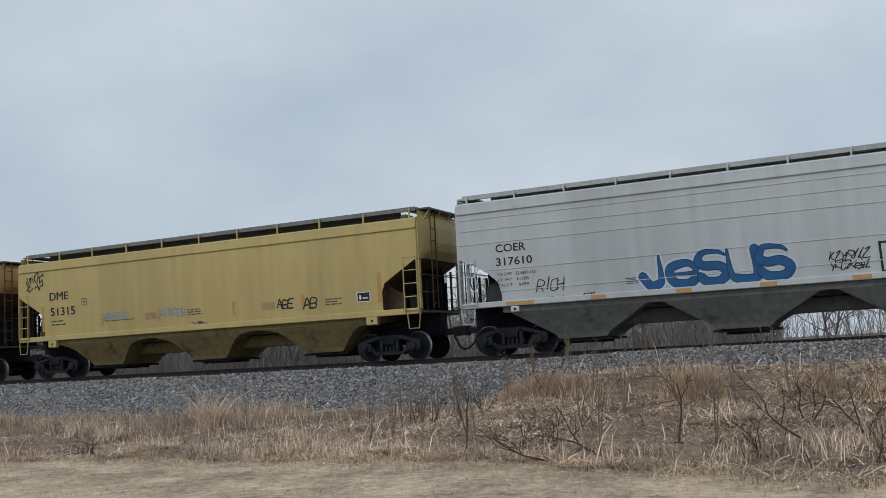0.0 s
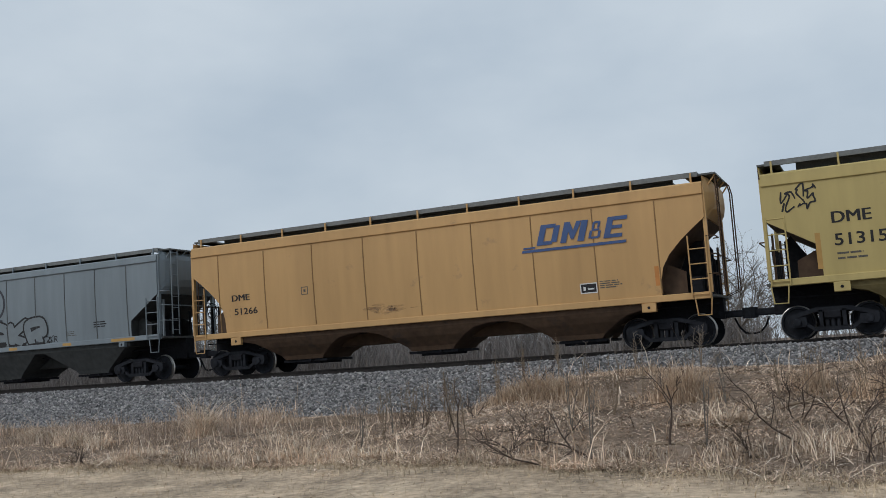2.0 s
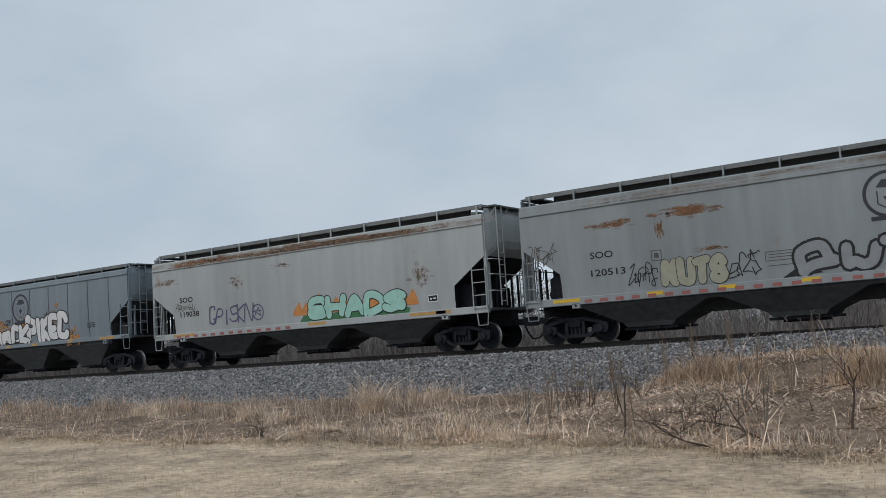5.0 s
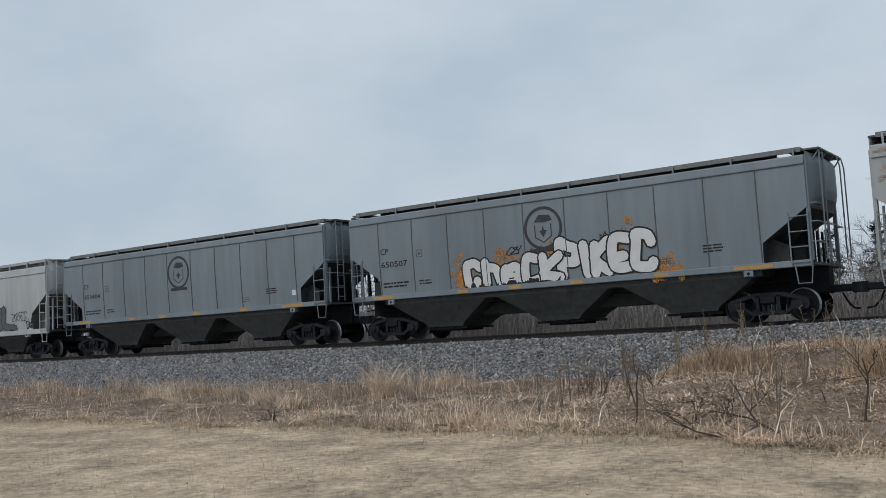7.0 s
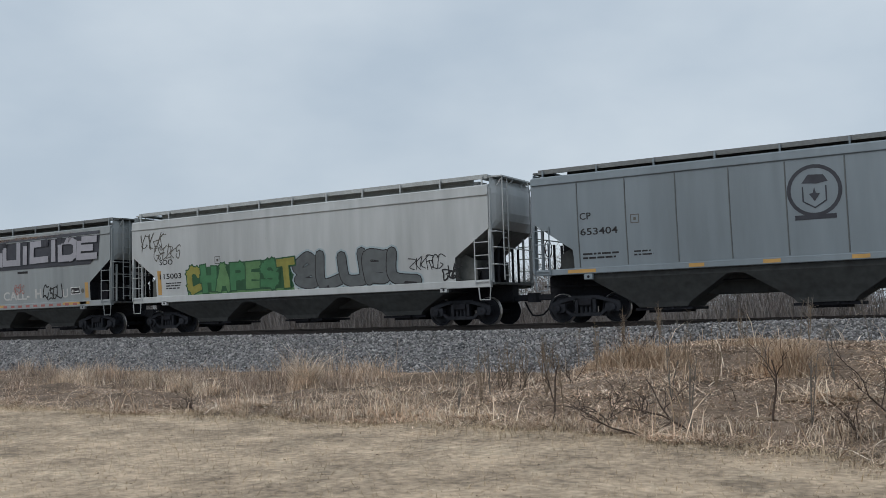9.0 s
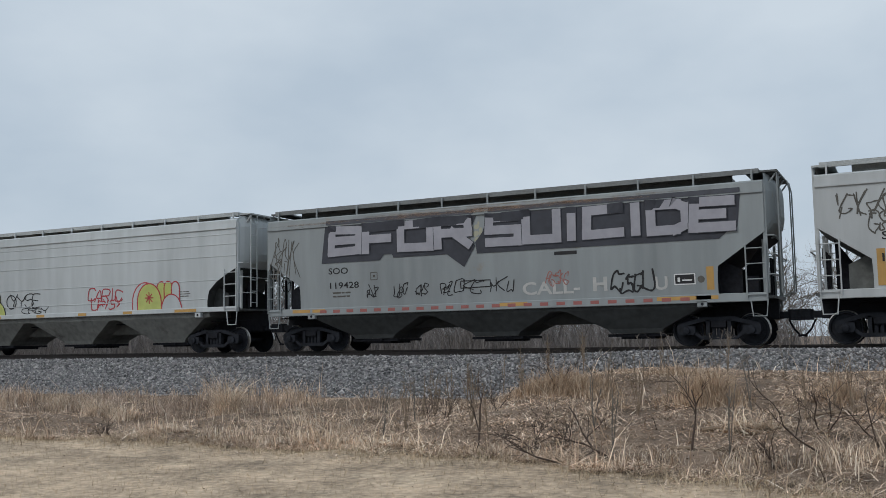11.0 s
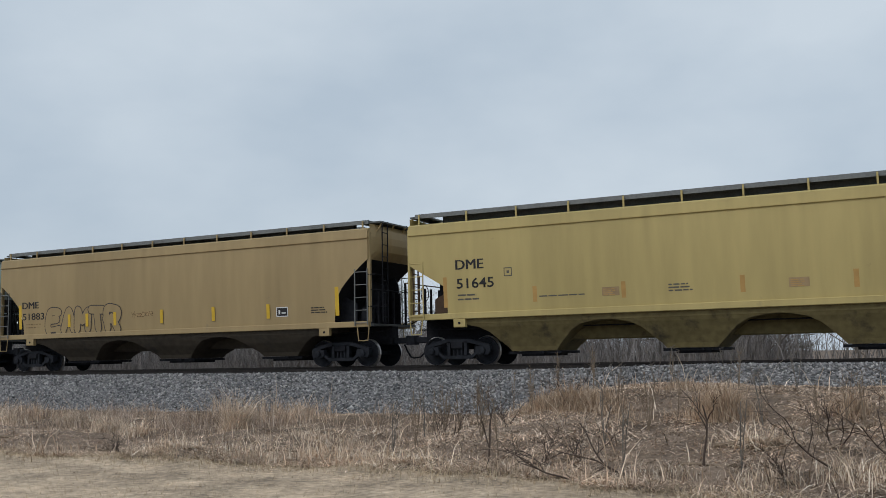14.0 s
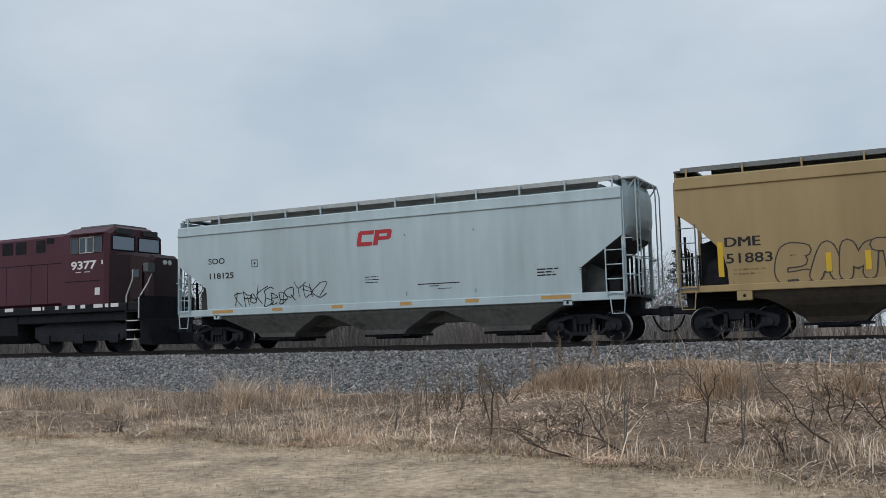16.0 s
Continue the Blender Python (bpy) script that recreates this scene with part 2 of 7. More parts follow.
# paler metallic copy of the glass, standing in for reflected sky
SHINY_GLASS = material("sky_lit_windscreen_glass", (0.17, 0.20, 0.23), 0.12, 0.05, 3, 0, metal=0.7)
GLASS = material("cab_window_glass", (0.05, 0.07, 0.09), 0.08, 0.05, 3, 0)
LAMP_LENS = material("headlight_lens", (0.55, 0.55, 0.52), 0.15, 0.05, 3, 0)
HANDRAIL = material("pale_handrail_paint", (0.55, 0.55, 0.54), 0.5, 0.1, 10, 0)
LIGHT_DECK = material("bright_galvanised_mesh", (0.36, 0.38, 0.38), 0.55, 0.2, 20, 0.2, metal=0.2)


# ---- mesh building ----
class Shape:
    """Collects vertices and faces for one mesh."""

    def __init__(self):
        self.v, self.f = [], []

    def add(self, verts, faces):
        k = len(self.v)
        self.v += [tuple(p) for p in verts]
        self.f += [tuple(i + k for i in q) for q in faces]
        return self

    def box(self, x0, x1, y0, y1, z0, z1, b=0.0):
        """A box; b bevels its long x edges."""
        if b <= 0:
            ring = [(y0, z0), (y1, z0), (y1, z1), (y0, z1)]
        else:
            ring = [(y0 + b, z0), (y1 - b, z0), (y1, z0 + b), (y1, z1 - b), (y1 - b, z1), (y0 + b, z1), (y0, z1 - b), (y0, z0 + b)]
        return self.extrude_x(ring, x0, x1)

    def extrude_x(self, ring, x0, x1):
        n = len(ring)
        vs = [(x0, y, z) for y, z in ring] + [(x1, y, z) for y, z in ring]
        fs = [(i, (i + 1) % n, n + (i + 1) % n, n + i)[::-1] for i in range(n)]
        return self.add(vs, fs + [tuple(range(n)), tuple(range(2 * n - 1, n - 1, -1))])

    def extrude_y(self, ring, y0, y1):
        """ring of (x, z), anticlockwise seen from -y."""
        n = len(ring)
        vs = [(x, y0, z) for x, z in ring] + [(x, y1, z) for x, z in ring]
        fs = [(i, n + i, n + (i + 1) % n, (i + 1) % n) for i in range(n)]
        return self.add(vs, fs + [tuple(range(n)), tuple(range(2 * n - 1, n - 1, -1))])

    def loft(self, rings, caps=True):
        n, k = len(rings[0]), len(rings)
        vs = [p for r in rings for p in r]
        fs = [(j * n + i, j * n + (i + 1) % n, (j + 1) * n + (i + 1) % n, (j + 1) * n + i) for j in range(k - 1) for i in range(n)]
        if caps:
            fs += [tuple(range(n - 1, -1, -1)), tuple((k - 1) * n + i for i in range(n))]
        return self.add(vs, fs)

    def tube(self, points, r, sides=6, r_end=None):
        """A bar along a line of points."""
        pts = [Vector(p) for p in points]
        rings = []
        for i, p in enumerate(pts):
            d = (pts[min(i + 1, len(pts) - 1)] - pts[max(i - 1, 0)]).normalized()
            a = d.orthogonal().normalized() if abs(d.z) > 0.9 else d.cross(Vector((0, 0, 1))).normalized()
            b = d.cross(a)
            rr = r if r_end is None else r + (r_end - r) * i / (len(pts) - 1)
            rings.append([p + a * rr * math.cos(2 * math.pi * k / sides) + b * rr * math.sin(2 * math.pi * k / sides) for k in range(sides)])
        return self.loft(rings)

    def turn_y(self, rings, sides=20, cx=0.0, cz=0.0):
        """A turned body about the y axis; rings of (y, radius)."""
        return self.loft([[(cx + r * math.cos(2 * math.pi * k / sides), y, cz + r * math.sin(2 * math.pi * k / sides)) for k in range(sides)] for y, r in rings])

    def mesh(self, name, mat=None, smooth=False):
        me = bpy.data.meshes.new(name)
        me.from_pydata(self.v, [], self.f)
        if mat:
            me.materials.append(mat)
        if smooth:
            me.shade_smooth()
        me.update()
        return me


def part(name, shape, mat, parent, label="", smooth=False):
    """One mesh object under a thing or a part. shape: a Shape, or a mesh to share."""
    me = shape if isinstance(shape, bpy.types.Mesh) else shape.mesh(name, mat, smooth)
    ob = new(name, me)
    ob.parent = parent
    return tagged(ob, label)


def sheet_mesh(name, verts, faces, mat):
    """A large mesh from arrays: verts (n, 3), faces (m, k)."""
    me = bpy.data.meshes.new(name)
    verts, faces = np.asarray(verts, np.float32), np.asarray(faces, np.int32)
    m, k = faces.shape
    me.vertices.add(len(verts))
    me.vertices.foreach_set("co", verts.ravel())
    me.loops.add(m * k)
    me.loops.foreach_set("vertex_index", faces.ravel())
    me.polygons.add(m)
    me.polygons.foreach_set("loop_start", np.arange(0, m * k, k, dtype=np.int32))
    me.polygons.foreach_set("loop_total", np.full(m, k, np.int32))
    for x in (mat if isinstance(mat, (list, tuple)) else [mat]):
        me.materials.append(x)
    me.update(calc_edges=True)
    return me


# ---- ground ----
def step01(a, b, v):
    q = np.clip((np.asarray(v, float) - a) / (b - a), 0, 1)
    return q * q * (3 - 2 * q)


def wave(x, y):
    """Gentle unevenness of the ground."""
    return 0.5 * np.sin(x * 0.9 + 1.3 * np.sin(y * 0.7)) + 0.3 * np.sin(y * 1.7 + x * 0.6 + 2) + 0.2 * np.sin(x * 2.9 - y * 2.3)


def lawn_edge(x):
    """The y of the mown lawn's edge."""
    return np.interp(x, [-60, -22, -11, -6.5, -3.6, -1.9, -0.5, 4, 30], [-14.2, -14.6, -15.1, -15.7, -16.2, -16.8, -17.3, -19, -24]) + 0.12 * np.sin(x * 2.1) + 0.08 * np.sin(x * 5.3) + 0.35 * (cloud(x, 0 * x, 0.7, 8) - 0.5) + 0.30 * (cloud(x, 0 * x, 0.23, 9) - 0.5)


def lattice(i, j, seed):
    v = np.sin(i * 127.1 + j * 311.7 + seed * 74.7) * 43758.5453
    return v - np.floor(v)


def cloud(x, y, size, seed=0):
    """Soft random patches between 0 and 1, about size metres across."""
    x, y = np.asarray(x, float) / size, np.asarray(y, float) / size
    i, j = np.floor(x), np.floor(y)
    u, v = x - i, y - j
    u, v = u * u * (3 - 2 * u), v * v * (3 - 2 * v)
    return (lattice(i, j, seed) * (1 - u) + lattice(i + 1, j, seed) * u) * (1 - v) + (lattice(i, j + 1, seed) * (1 - u) + lattice(i + 1, j + 1, seed) * u) * v


def patch(x, y, size, seed=0):
    return 0.6 * cloud(x, y, size, seed) + 0.4 * cloud(x, y, size * 0.42, seed + 5)


def land(x, y):
    """Height of the ground."""
    x, y = np.asarray(x, float), np.asarray(y, float)
    z = np.interp(y, [-60, -15, -4.3, -1.9, 1.9, 4.3, 30], [-1.55, -1.5, -1.3, -0.2, -0.2, -1.3, -1.3])
    z = z + 0.84 * step01(-10.5, -5.5, x) * step01(-17.5, -8.5, y) * (1 - 0.9 * step01(-6.5, -4.2, y))
    rough = step01(-15.5, -14, y) * (1 - step01(-6, -4.6, y))
    return z + wave(x, y) * (0.015 + 0.05 * rough) + rough * (0.20 * (cloud(x, y, 1.3, 2) - 0.5) + 0.10 * (cloud(x, y, 0.55, 3) - 0.5))


def spread(lo, hi, fine, far):
    mid = np.arange(lo, hi, fine)
    out = hi + (far - hi) * np.linspace(0, 1, 34) ** 3
    inn = lo - (far + lo) * np.linspace(0, 1, 34)[1:] ** 3
    return np.concatenate([inn[::-1], mid, out])


gx, gy = spread(-55.0, 8.0, 0.2, 2500.0), spread(-25.0, 6.0, 0.15, 2500.0)
GX, GY = np.meshgrid(gx, gy, indexing="ij")
gv = np.stack([GX, GY, land(GX, GY)], -1).reshape(-1, 3)
ni, nj = len(gx), len(gy)
gi = (np.arange(ni - 1)[:, None] * nj + np.arange(nj - 1)[None, :]).ravel()
ground_mesh = sheet_mesh("ground", gv, np.stack([gi, gi + nj, gi + nj + 1, gi + 1], -1), [SOIL, BALLAST_BED])
mid_y = 0.5 * (gy[:-1] + gy[1:])
ground_mesh.polygons.foreach_set("material_index", np.tile((np.abs(mid_y) < 4.25).astype(np.int32), ni - 1))
tagged(new("ground", ground_mesh), "uneven straw-brown ground with a dormant verge beside the track", "ground", kind="structure")


# the mown lawn: a thin sheet with its own soft edge
vx, vr = np.arange(-70.0, 30.0, 0.08), np.concatenate([np.linspace(0, 12, 50), np.linspace(13, 60, 12)])
VX = np.repeat(vx[:, None], len(vr), 1)
VY = lawn_edge(VX) + 0.07 * np.sin(VX * 11) * np.sin(VX * 3.7) - vr[None]
lawn_v = np.stack([VX, VY, land(VX, VY) + 0.012 * np.minimum(1, vr[None] * 4) + 0.004], -1).reshape(-1, 3)
li = (np.arange(len(vx) - 1)[:, None] * len(vr) + np.arange(len(vr) - 1)[None]).ravel()
tagged(new("lawn", sheet_mesh("lawn", lawn_v, np.stack([li, li + 1, li + len(vr) + 1, li + len(vr)], -1), LAWN_SOIL)), "mown dormant tan turf in front of the verge", "lawn", kind="structure")


def scatter(n, x0, x1, y0, y1, keep=None, seed=1):
    g = np.random.default_rng(seed)
    x, y = g.uniform(x0, x1, n), g.uniform(y0, y1, n)
    if keep is not None:
        s = g.uniform(0, 1, n) < keep(x, y)
        x, y = x[s], y[s]
    return x, y, land(x, y), g


def stones(name, x, y, z, g, size):
    """Broken stones: eight-sided lumps."""
    n = len(x)
    base = np.array([(1, 0, 0), (-1, 0, 0), (0, 1, 0), (0, -1, 0), (0, 0, 1), (0, 0, -1)], float)
    tri = np.array([(0, 2, 4), (2, 1, 4), (1, 3, 4), (3, 0, 4), (2, 0, 5), (1, 2, 5), (3, 1, 5), (0, 3, 5)])
    v = base[None] * g.uniform(0.6, 1.25, (n, 6, 1)) + g.normal(0, 0.22, (n, 6, 3))
    a = g.uniform(0, 6.28, n)
    c, s = np.cos(a)[:, None], np.sin(a)[:, None]
    tilt = g.uniform(-0.8, 0.8, n)[:, None]
    v = np.stack([v[..., 0] * c - v[..., 1] * s, v[..., 0] * s + v[..., 1] * c, v[..., 2] * 0.75 + v[..., 0] * tilt * 0.5], -1)
    v *= (size * g.lognormal(0, 0.28, n))[:, None, None]
    v += np.stack([x, y, z], -1)[:, None]
    return sheet_mesh(name, v.reshape(-1, 3), (tri[None] + 6 * np.arange(n)[:, None, None]).reshape(-1, 3), STONE)


def blades(name, x, y, z, g, tall, lean, wide, mat, flat=0.0):
    """Dry blades, three faces each: bent, tapering. lean: sideways part of the length; flat: share of lying ones."""
    n = len(x)
    h = tall * g.lognormal(0, 0.3, n)
    a = g.uniform(0, 6.28, n)
    lie = np.where(g.uniform(0, 1, n) < flat, 0.12, 1.0)
    sx, sy = np.cos(a), np.sin(a)
    reach = h * np.where(lie < 1, 0.95, lean * g.uniform(0.1, 1.3, n))
    up = h * np.where(lie < 1, g.uniform(0.03, 0.25, n), 1.0)
    b = g.uniform(0, 6.28, n)
    wx, wy = np.cos(b) * wide * 0.5, np.sin(b) * wide * 0.5
    p0, k = np.stack([x, y, z - 0.01], -1), np.stack([wx, wy, 0 * wx], -1)
    m = np.stack([x + sx * reach * 0.35, y + sy * reach * 0.35, z + up * 0.6], -1)
    t = np.stack([x + sx * reach, y + sy * reach, z + up], -1)
    v = np.stack([p0 - k, p0 + k, m - k * 0.8, m + k * 0.8, t], 1).reshape(-1, 3)
    f = np.array([(0, 1, 3), (0, 3, 2), (2, 3, 4)])
    return sheet_mesh(name, v, (f[None] + 5 * np.arange(n)[:, None, None]).reshape(-1, 3), mat)


# ballast: shoulder seen from near, and the crib between and beyond the rails
bx, by, bz, bg = scatter(76000, -58, 6, -4.75, -1.55, lambda x, y: 1 - 0.8 * step01(-4.2, -4.75, y) , 3)
tagged(new("ballast", stones("ballast", bx, by, bz + 0.01, bg, 0.042)), "grey crushed-stone ballast on the track shoulder", "ballast", kind="stuff")
bx, by, bz, bg = scatter(16000, -70, 8, -1.55, 2.4, None, 4)
tagged(new("crib_ballast", stones("crib_ballast", bx, by, bz - 0.015, bg, 0.045)), "grey crushed stone packed between the timber ties", "ballast", kind="stuff")


def clumps(n, per, x0, x1, y0, y1, reach, keep, seed):
    """Roots of blades gathered in tufts."""
    x, y, _, g = scatter(n, x0, x1, y0, y1, keep, seed)
    big = np.repeat(g.lognormal(0, 0.32, len(x)), per)
    x, y = np.repeat(x, per), np.repeat(y, per)
    x, y = x + g.normal(0, reach, len(x)) * big, y + g.normal(0, reach, len(y)) * big
    return x, y, land(x, y), g, big


def off_lawn(x, y):
    return (y > lawn_edge(x) + 0.1).astype(float)


# tall dead grass below the ballast
cx_, cy_, cz_, cg, cb = clumps(1250, 22, -60, -8, -9.4, -4.9, 0.12, lambda x, y: np.clip(3.4 * (patch(x, y * 0.6, 1.5, 1) - 0.42), 0.03, 1) * (1 - 0.6 * step01(-7.8, -9.4, y)) * (1 - 0.88 * step01(-15.5, -13.0, x)), 11)
tagged(new("verge_grass", blades("verge_grass", cx_, cy_, cz_, cg, 0.34 * cb, 0.6, 0.015, STRAW)), "tall dead straw-coloured grass in tufts along the ballast", "grass", kind="stuff")
cx_, cy_, cz_, cg, cb = clumps(1300, 24, -52, -8.5, -11.6, -6.8, 0.12, lambda x, y: np.clip(3.5 * (patch(x, y, 1.2, 4) - 0.47), 0.02, 1) * (1 - 0.8 * step01(-9.8, -11.4, y)) * (1 - 0.75 * step01(-15, -12.5, x)), 16)
tagged(new("tuft_grass", blades("tuft_grass", cx_, cy_, cz_, cg, 0.27 * cb, 0.55, 0.013, DULL_STRAW)), "low tufts of dead pale grass on the verge", "grass", kind="stuff")
# golden-brown bunches on the mound
cx_, cy_, cz_, cg, cb = clumps(75, 50, -8.5, 5, -13.0, -5.6, 0.13, lambda x, y: np.clip(4.0 * (patch(x, y, 1.4, 6) - 0.54), 0.02, 1), 12)
tagged(new("bunch_grass", blades("bunch_grass", cx_, cy_, cz_, cg, 0.19 * cb, 0.9, 0.012, RUSSET)), "low golden-brown dead grass over the mound", "grass", kind="stuff")


def patches(spots, seed):
    """Roots of blades in single patches: x, y, half-widths, number, height; taller towards the middle."""
    g = np.random.default_rng(seed)
    xs, ys, hs = [], [], []
    for x, y, rx, ry, n, tall in spots:
        u, v = g.normal(0, 0.5, n), g.normal(0, 0.5, n)
        xs.append(x + u * rx)
        ys.append(y + v * ry)
        hs.append(tall * (0.45 + 0.55 * np.exp(-1.2 * (u * u + v * v))) * g.uniform(0.6, 1.1, n))
    x, y = np.concatenate(xs), np.concatenate(ys)
    return x, y, land(x, y), g, np.concatenate(hs)


BUNCHES = [(-6.9, -10.2, 0.5, 0.5, 800, 0.33), (-6.2, -10.7, 0.6, 0.5, 1300, 0.40), (-5.5, -10.9, 0.5, 0.5, 900, 0.34),
           (-3.35, -11.6, 0.34, 0.4, 800, 0.49), (-3.0, -11.9, 0.38, 0.4, 950, 0.54), (-1.15, -11.3, 0.3, 0.35, 420, 0.34),
           (-0.2, -12.2, 0.45, 0.5, 520, 0.36), (-4.3, -9.2, 0.7, 0.4, 420, 0.2)]
px_, py_, pz_, pg, ph = patches(BUNCHES, 31)
tagged(new("bunch_grass", blades("bunch_grass", px_, py_, pz_, pg, ph, 0.75, 0.012, RUSSET)), "tall golden-brown dead bunch grass on the mound", "grass", kind="stuff")
TUFTS = [(-15.0, -9.8, 0.30, 0.3, 700, 0.85), (-20.5, -9.8, 0.9, 0.5, 600, 0.45), (-24, -9.4, 1.2, 0.6, 700, 0.45), (-18.3, -10.6, 0.6, 0.4, 500, 0.42), (-16.9, -11.2, 0.4, 0.4, 315, 0.32), (-11.6, -11.6, 0.7, 0.4, 160, 0.22), (-10.2, -11.9, 0.6, 0.4, 140, 0.22),
         (-1.9, -15.6, 0.5, 0.4, 170, 0.27), (-0.9, -15.2, 0.7, 0.5, 250, 0.28), (-3.2, -15.4, 0.6, 0.3, 150, 0.2), (-5.3, -15.6, 0.5, 0.25, 130, 0.22), (0.2, -15.0, 0.8, 0.6, 260, 0.3)]
px_, py_, pz_, pg, ph = patches(TUFTS, 32)
tagged(new("pale_tuft_grass", blades("pale_tuft_grass", px_, py_, pz_, pg, ph, 1.0, 0.013, PALE_STRAW)), "pale spiky tufts of dead grass standing on the verge", "grass", kind="stuff")
HEAPS = [(-9.2, -14.75, 1.3, 0.3, 2600, 0.34), (-10.7, -14.5, 0.9, 0.25, 1200, 0.3), (-2.2, -13.7, 0.7, 0.3, 900, 0.36), (-7.6, -15.0, 0.8, 0.25, 900, 0.3), (-13.2, -14.1, 1.2, 0.25, 1000, 0.28)]
px_, py_, pz_, pg, ph = patches(HEAPS, 33)
pz_ = pz_ + 0.22 * np.clip(ph - 0.1, 0, 1) * pg.uniform(0, 2, len(ph))
tagged(new("straw_heap", blades("straw_heap", px_, py_, pz_, pg, ph, 0.9, 0.017, PALE_STRAW, flat=0.9)), "heaps of bleached raked straw by the lawn edge", "grass", kind="stuff")
# flattened thatch, in drifts, thin on the trodden middle of the mound


def bare(x, y):
    return 1 - 0.15 * step01(-8.5, -6, x) * step01(-15.2, -14.2, y) * (1 - 0.6 * step01(-9.5, -8.5, y))


def pale_share(x, y):
    """Where the mat is bleached: along the lawn and in drifts; dark on the mound's back and in shadow-toned patches."""
    near = step01(6.0, 1.0, y - lawn_edge(x))
    return np.clip(3.0 * (patch(x, y * 1.6, 1.3, 12) - 0.50) + 0.5 + 0.30 * near - 0.20 * step01(-15, -12, x) * (1 - step01(-9, -7, x)) + 0.16 * step01(-9, -6.5, x) * (1 - step01(-11, -9.5, y)) - 0.25 * step01(-3, -0.5, x), 0.04, 1)


tx, ty, tz, tg = scatter(330000, -60, 6, -20.5, -4.3, lambda x, y: off_lawn(x, y) * (0.25 + 0.75 * step01(-34, -8, x)) * bare(x, y) * np.clip(1.2 * patch(x, y, 0.8, 15), 0.2, 1) * pale_share(x, y), 13)
tagged(new("thatch", blades("thatch", tx, ty, tz, tg, 0.20, 0.9, 0.016, STRAW, flat=0.985)), "flattened dead straw thatch covering the verge", "grass", kind="stuff")
# noise-placed dark patches; their brown also stands for shadows in the mat
tx, ty, tz, tg = scatter(300000, -60, 6, -20.5, -4.3, lambda x, y: off_lawn(x, y) * (0.25 + 0.75 * step01(-34, -8, x)) * bare(x, y) * np.clip(1.3 * patch(x, y, 0.7, 16), 0.2, 1) * (1 - pale_share(x, y)), 26)
tagged(new("brown_thatch", blades("brown_thatch", tx, ty, tz, tg, 0.18, 0.9, 0.015, BROWN_THATCH, flat=0.98)), "dark brown matted thatch in patches, partly toned as shadow", "grass", kind="stuff")
# long curled stems lying about on the mound
qx, qy, qz, qg = scatter(9000, -14, 4, -18.5, -7.0, lambda x, y: off_lawn(x, y) * np.clip(3.0 * (patch(x, y, 1.1, 18) - 0.42), 0.05, 1), 27)
tagged(new("straw_stems", blades("straw_stems", qx, qy, qz + 0.03, qg, 0.40, 0.9, 0.018, PALE_STRAW, flat=0.9)), "long pale curled stems lying over the mound", "grass", kind="stuff")
# a drift of raked straw along the lawn's edge
ex = np.random.default_rng(17).uniform(-50, 4, 26000)
eg = np.random.default_rng(18)
ey = lawn_edge(ex) + np.abs(eg.normal(0.25, 0.35, len(ex)))
keep_e = eg.uniform(0, 1, len(ex)) < np.clip(0.5 + 0.7 * np.sin(ex * 1.1) + 0.4 * np.sin(ex * 2.7), 0.15, 1)
ex, ey = ex[keep_e], ey[keep_e]
tagged(new("straw_drift", blades("straw_drift", ex, ey, land(ex, ey) + 0.03, eg, 0.30, 0.9, 0.015, STRAW, flat=0.95)), "drift of raked dead straw along the lawn edge", "grass", kind="stuff")
# broken straw litter, thick on the mound and thinning out over the lawn's edge
sx_, sy_, sz_, sg = scatter(330000, -42, 5, -20.5, -6.0, lambda x, y: np.clip(step01(-1.5, 0.5, y - lawn_edge(x)) ** 1.5, 0.0, 1) * (0.35 + 0.65 * step01(-12, -7.5, x)) * bare(x, y) * np.clip(3.0 * (patch(x, y, 0.9, 20) - 0.36), 0.03, 1), 19)
tagged(new("straw_litter", blades("straw_litter", sx_, sy_, sz_ + 0.012, sg, 0.085, 0.9, 0.02, STRAW, flat=1.0)), "broken straw litter strewn over the mound", "grass", kind="stuff")
# fallen twigs and wiry dead stems among the thatch
fx, fy, fz, fg = scatter(3600, -30, 5, -19.5, -6.5, lambda x, y: off_lawn(x, y) * (0.12 + 0.88 * step01(-12, -6, x)) * np.clip(0.4 + 0.8 * wave(x * 1.2, y * 1.7 + 3), 0.1, 1), 15)
tagged(new("twig_litter", blades("twig_litter", fx, fy, fz, fg, 0.34, 0.9, 0.010, BARK, flat=0.86)), "dark wiry twigs and dead stems among the thatch", "twigs", kind="stuff")
# the lawn's ragged fringe
rx_ = np.random.default_rng(41).uniform(-45, 4, 60000)
rg = np.random.default_rng(42)
ry_ = lawn_edge(rx_) + rg.normal(0.0, 0.42, len(rx_))
tagged(new("lawn_fringe", blades("lawn_fringe", rx_, ry_, land(rx_, ry_) + 0.012, rg, 0.075, 1.0, 0.012, LAWN, flat=0.88)), "ragged tan grass fringe where lawn meets verge", "grass", kind="stuff")
# mown lawn
lx, ly, lz, lg = scatter(220000, -42, 3, -25, -14, lambda x, y: 1 - off_lawn(x, y), 14)
tagged(new("lawn_grass", blades("lawn_grass", lx, ly, lz, lg, 0.035, 1.0, 0.009, LAWN, flat=0.45)), "short mown dormant tan lawn", "grass", kind="stuff")

dx_, dy_, dz_, dg = scatter(1100, -40, 3, -25, -14.5, lambda x, y: 1 - off_lawn(x, y), 23)
tagged(new("leaf_litter", blades("leaf_litter", dx_, dy_, dz_ + 0.015, dg, 0.05, 0.8, 0.03, LEAF, flat=1.0)), "small dead brown leaves and clods on the lawn", "leaves", kind="stuff")

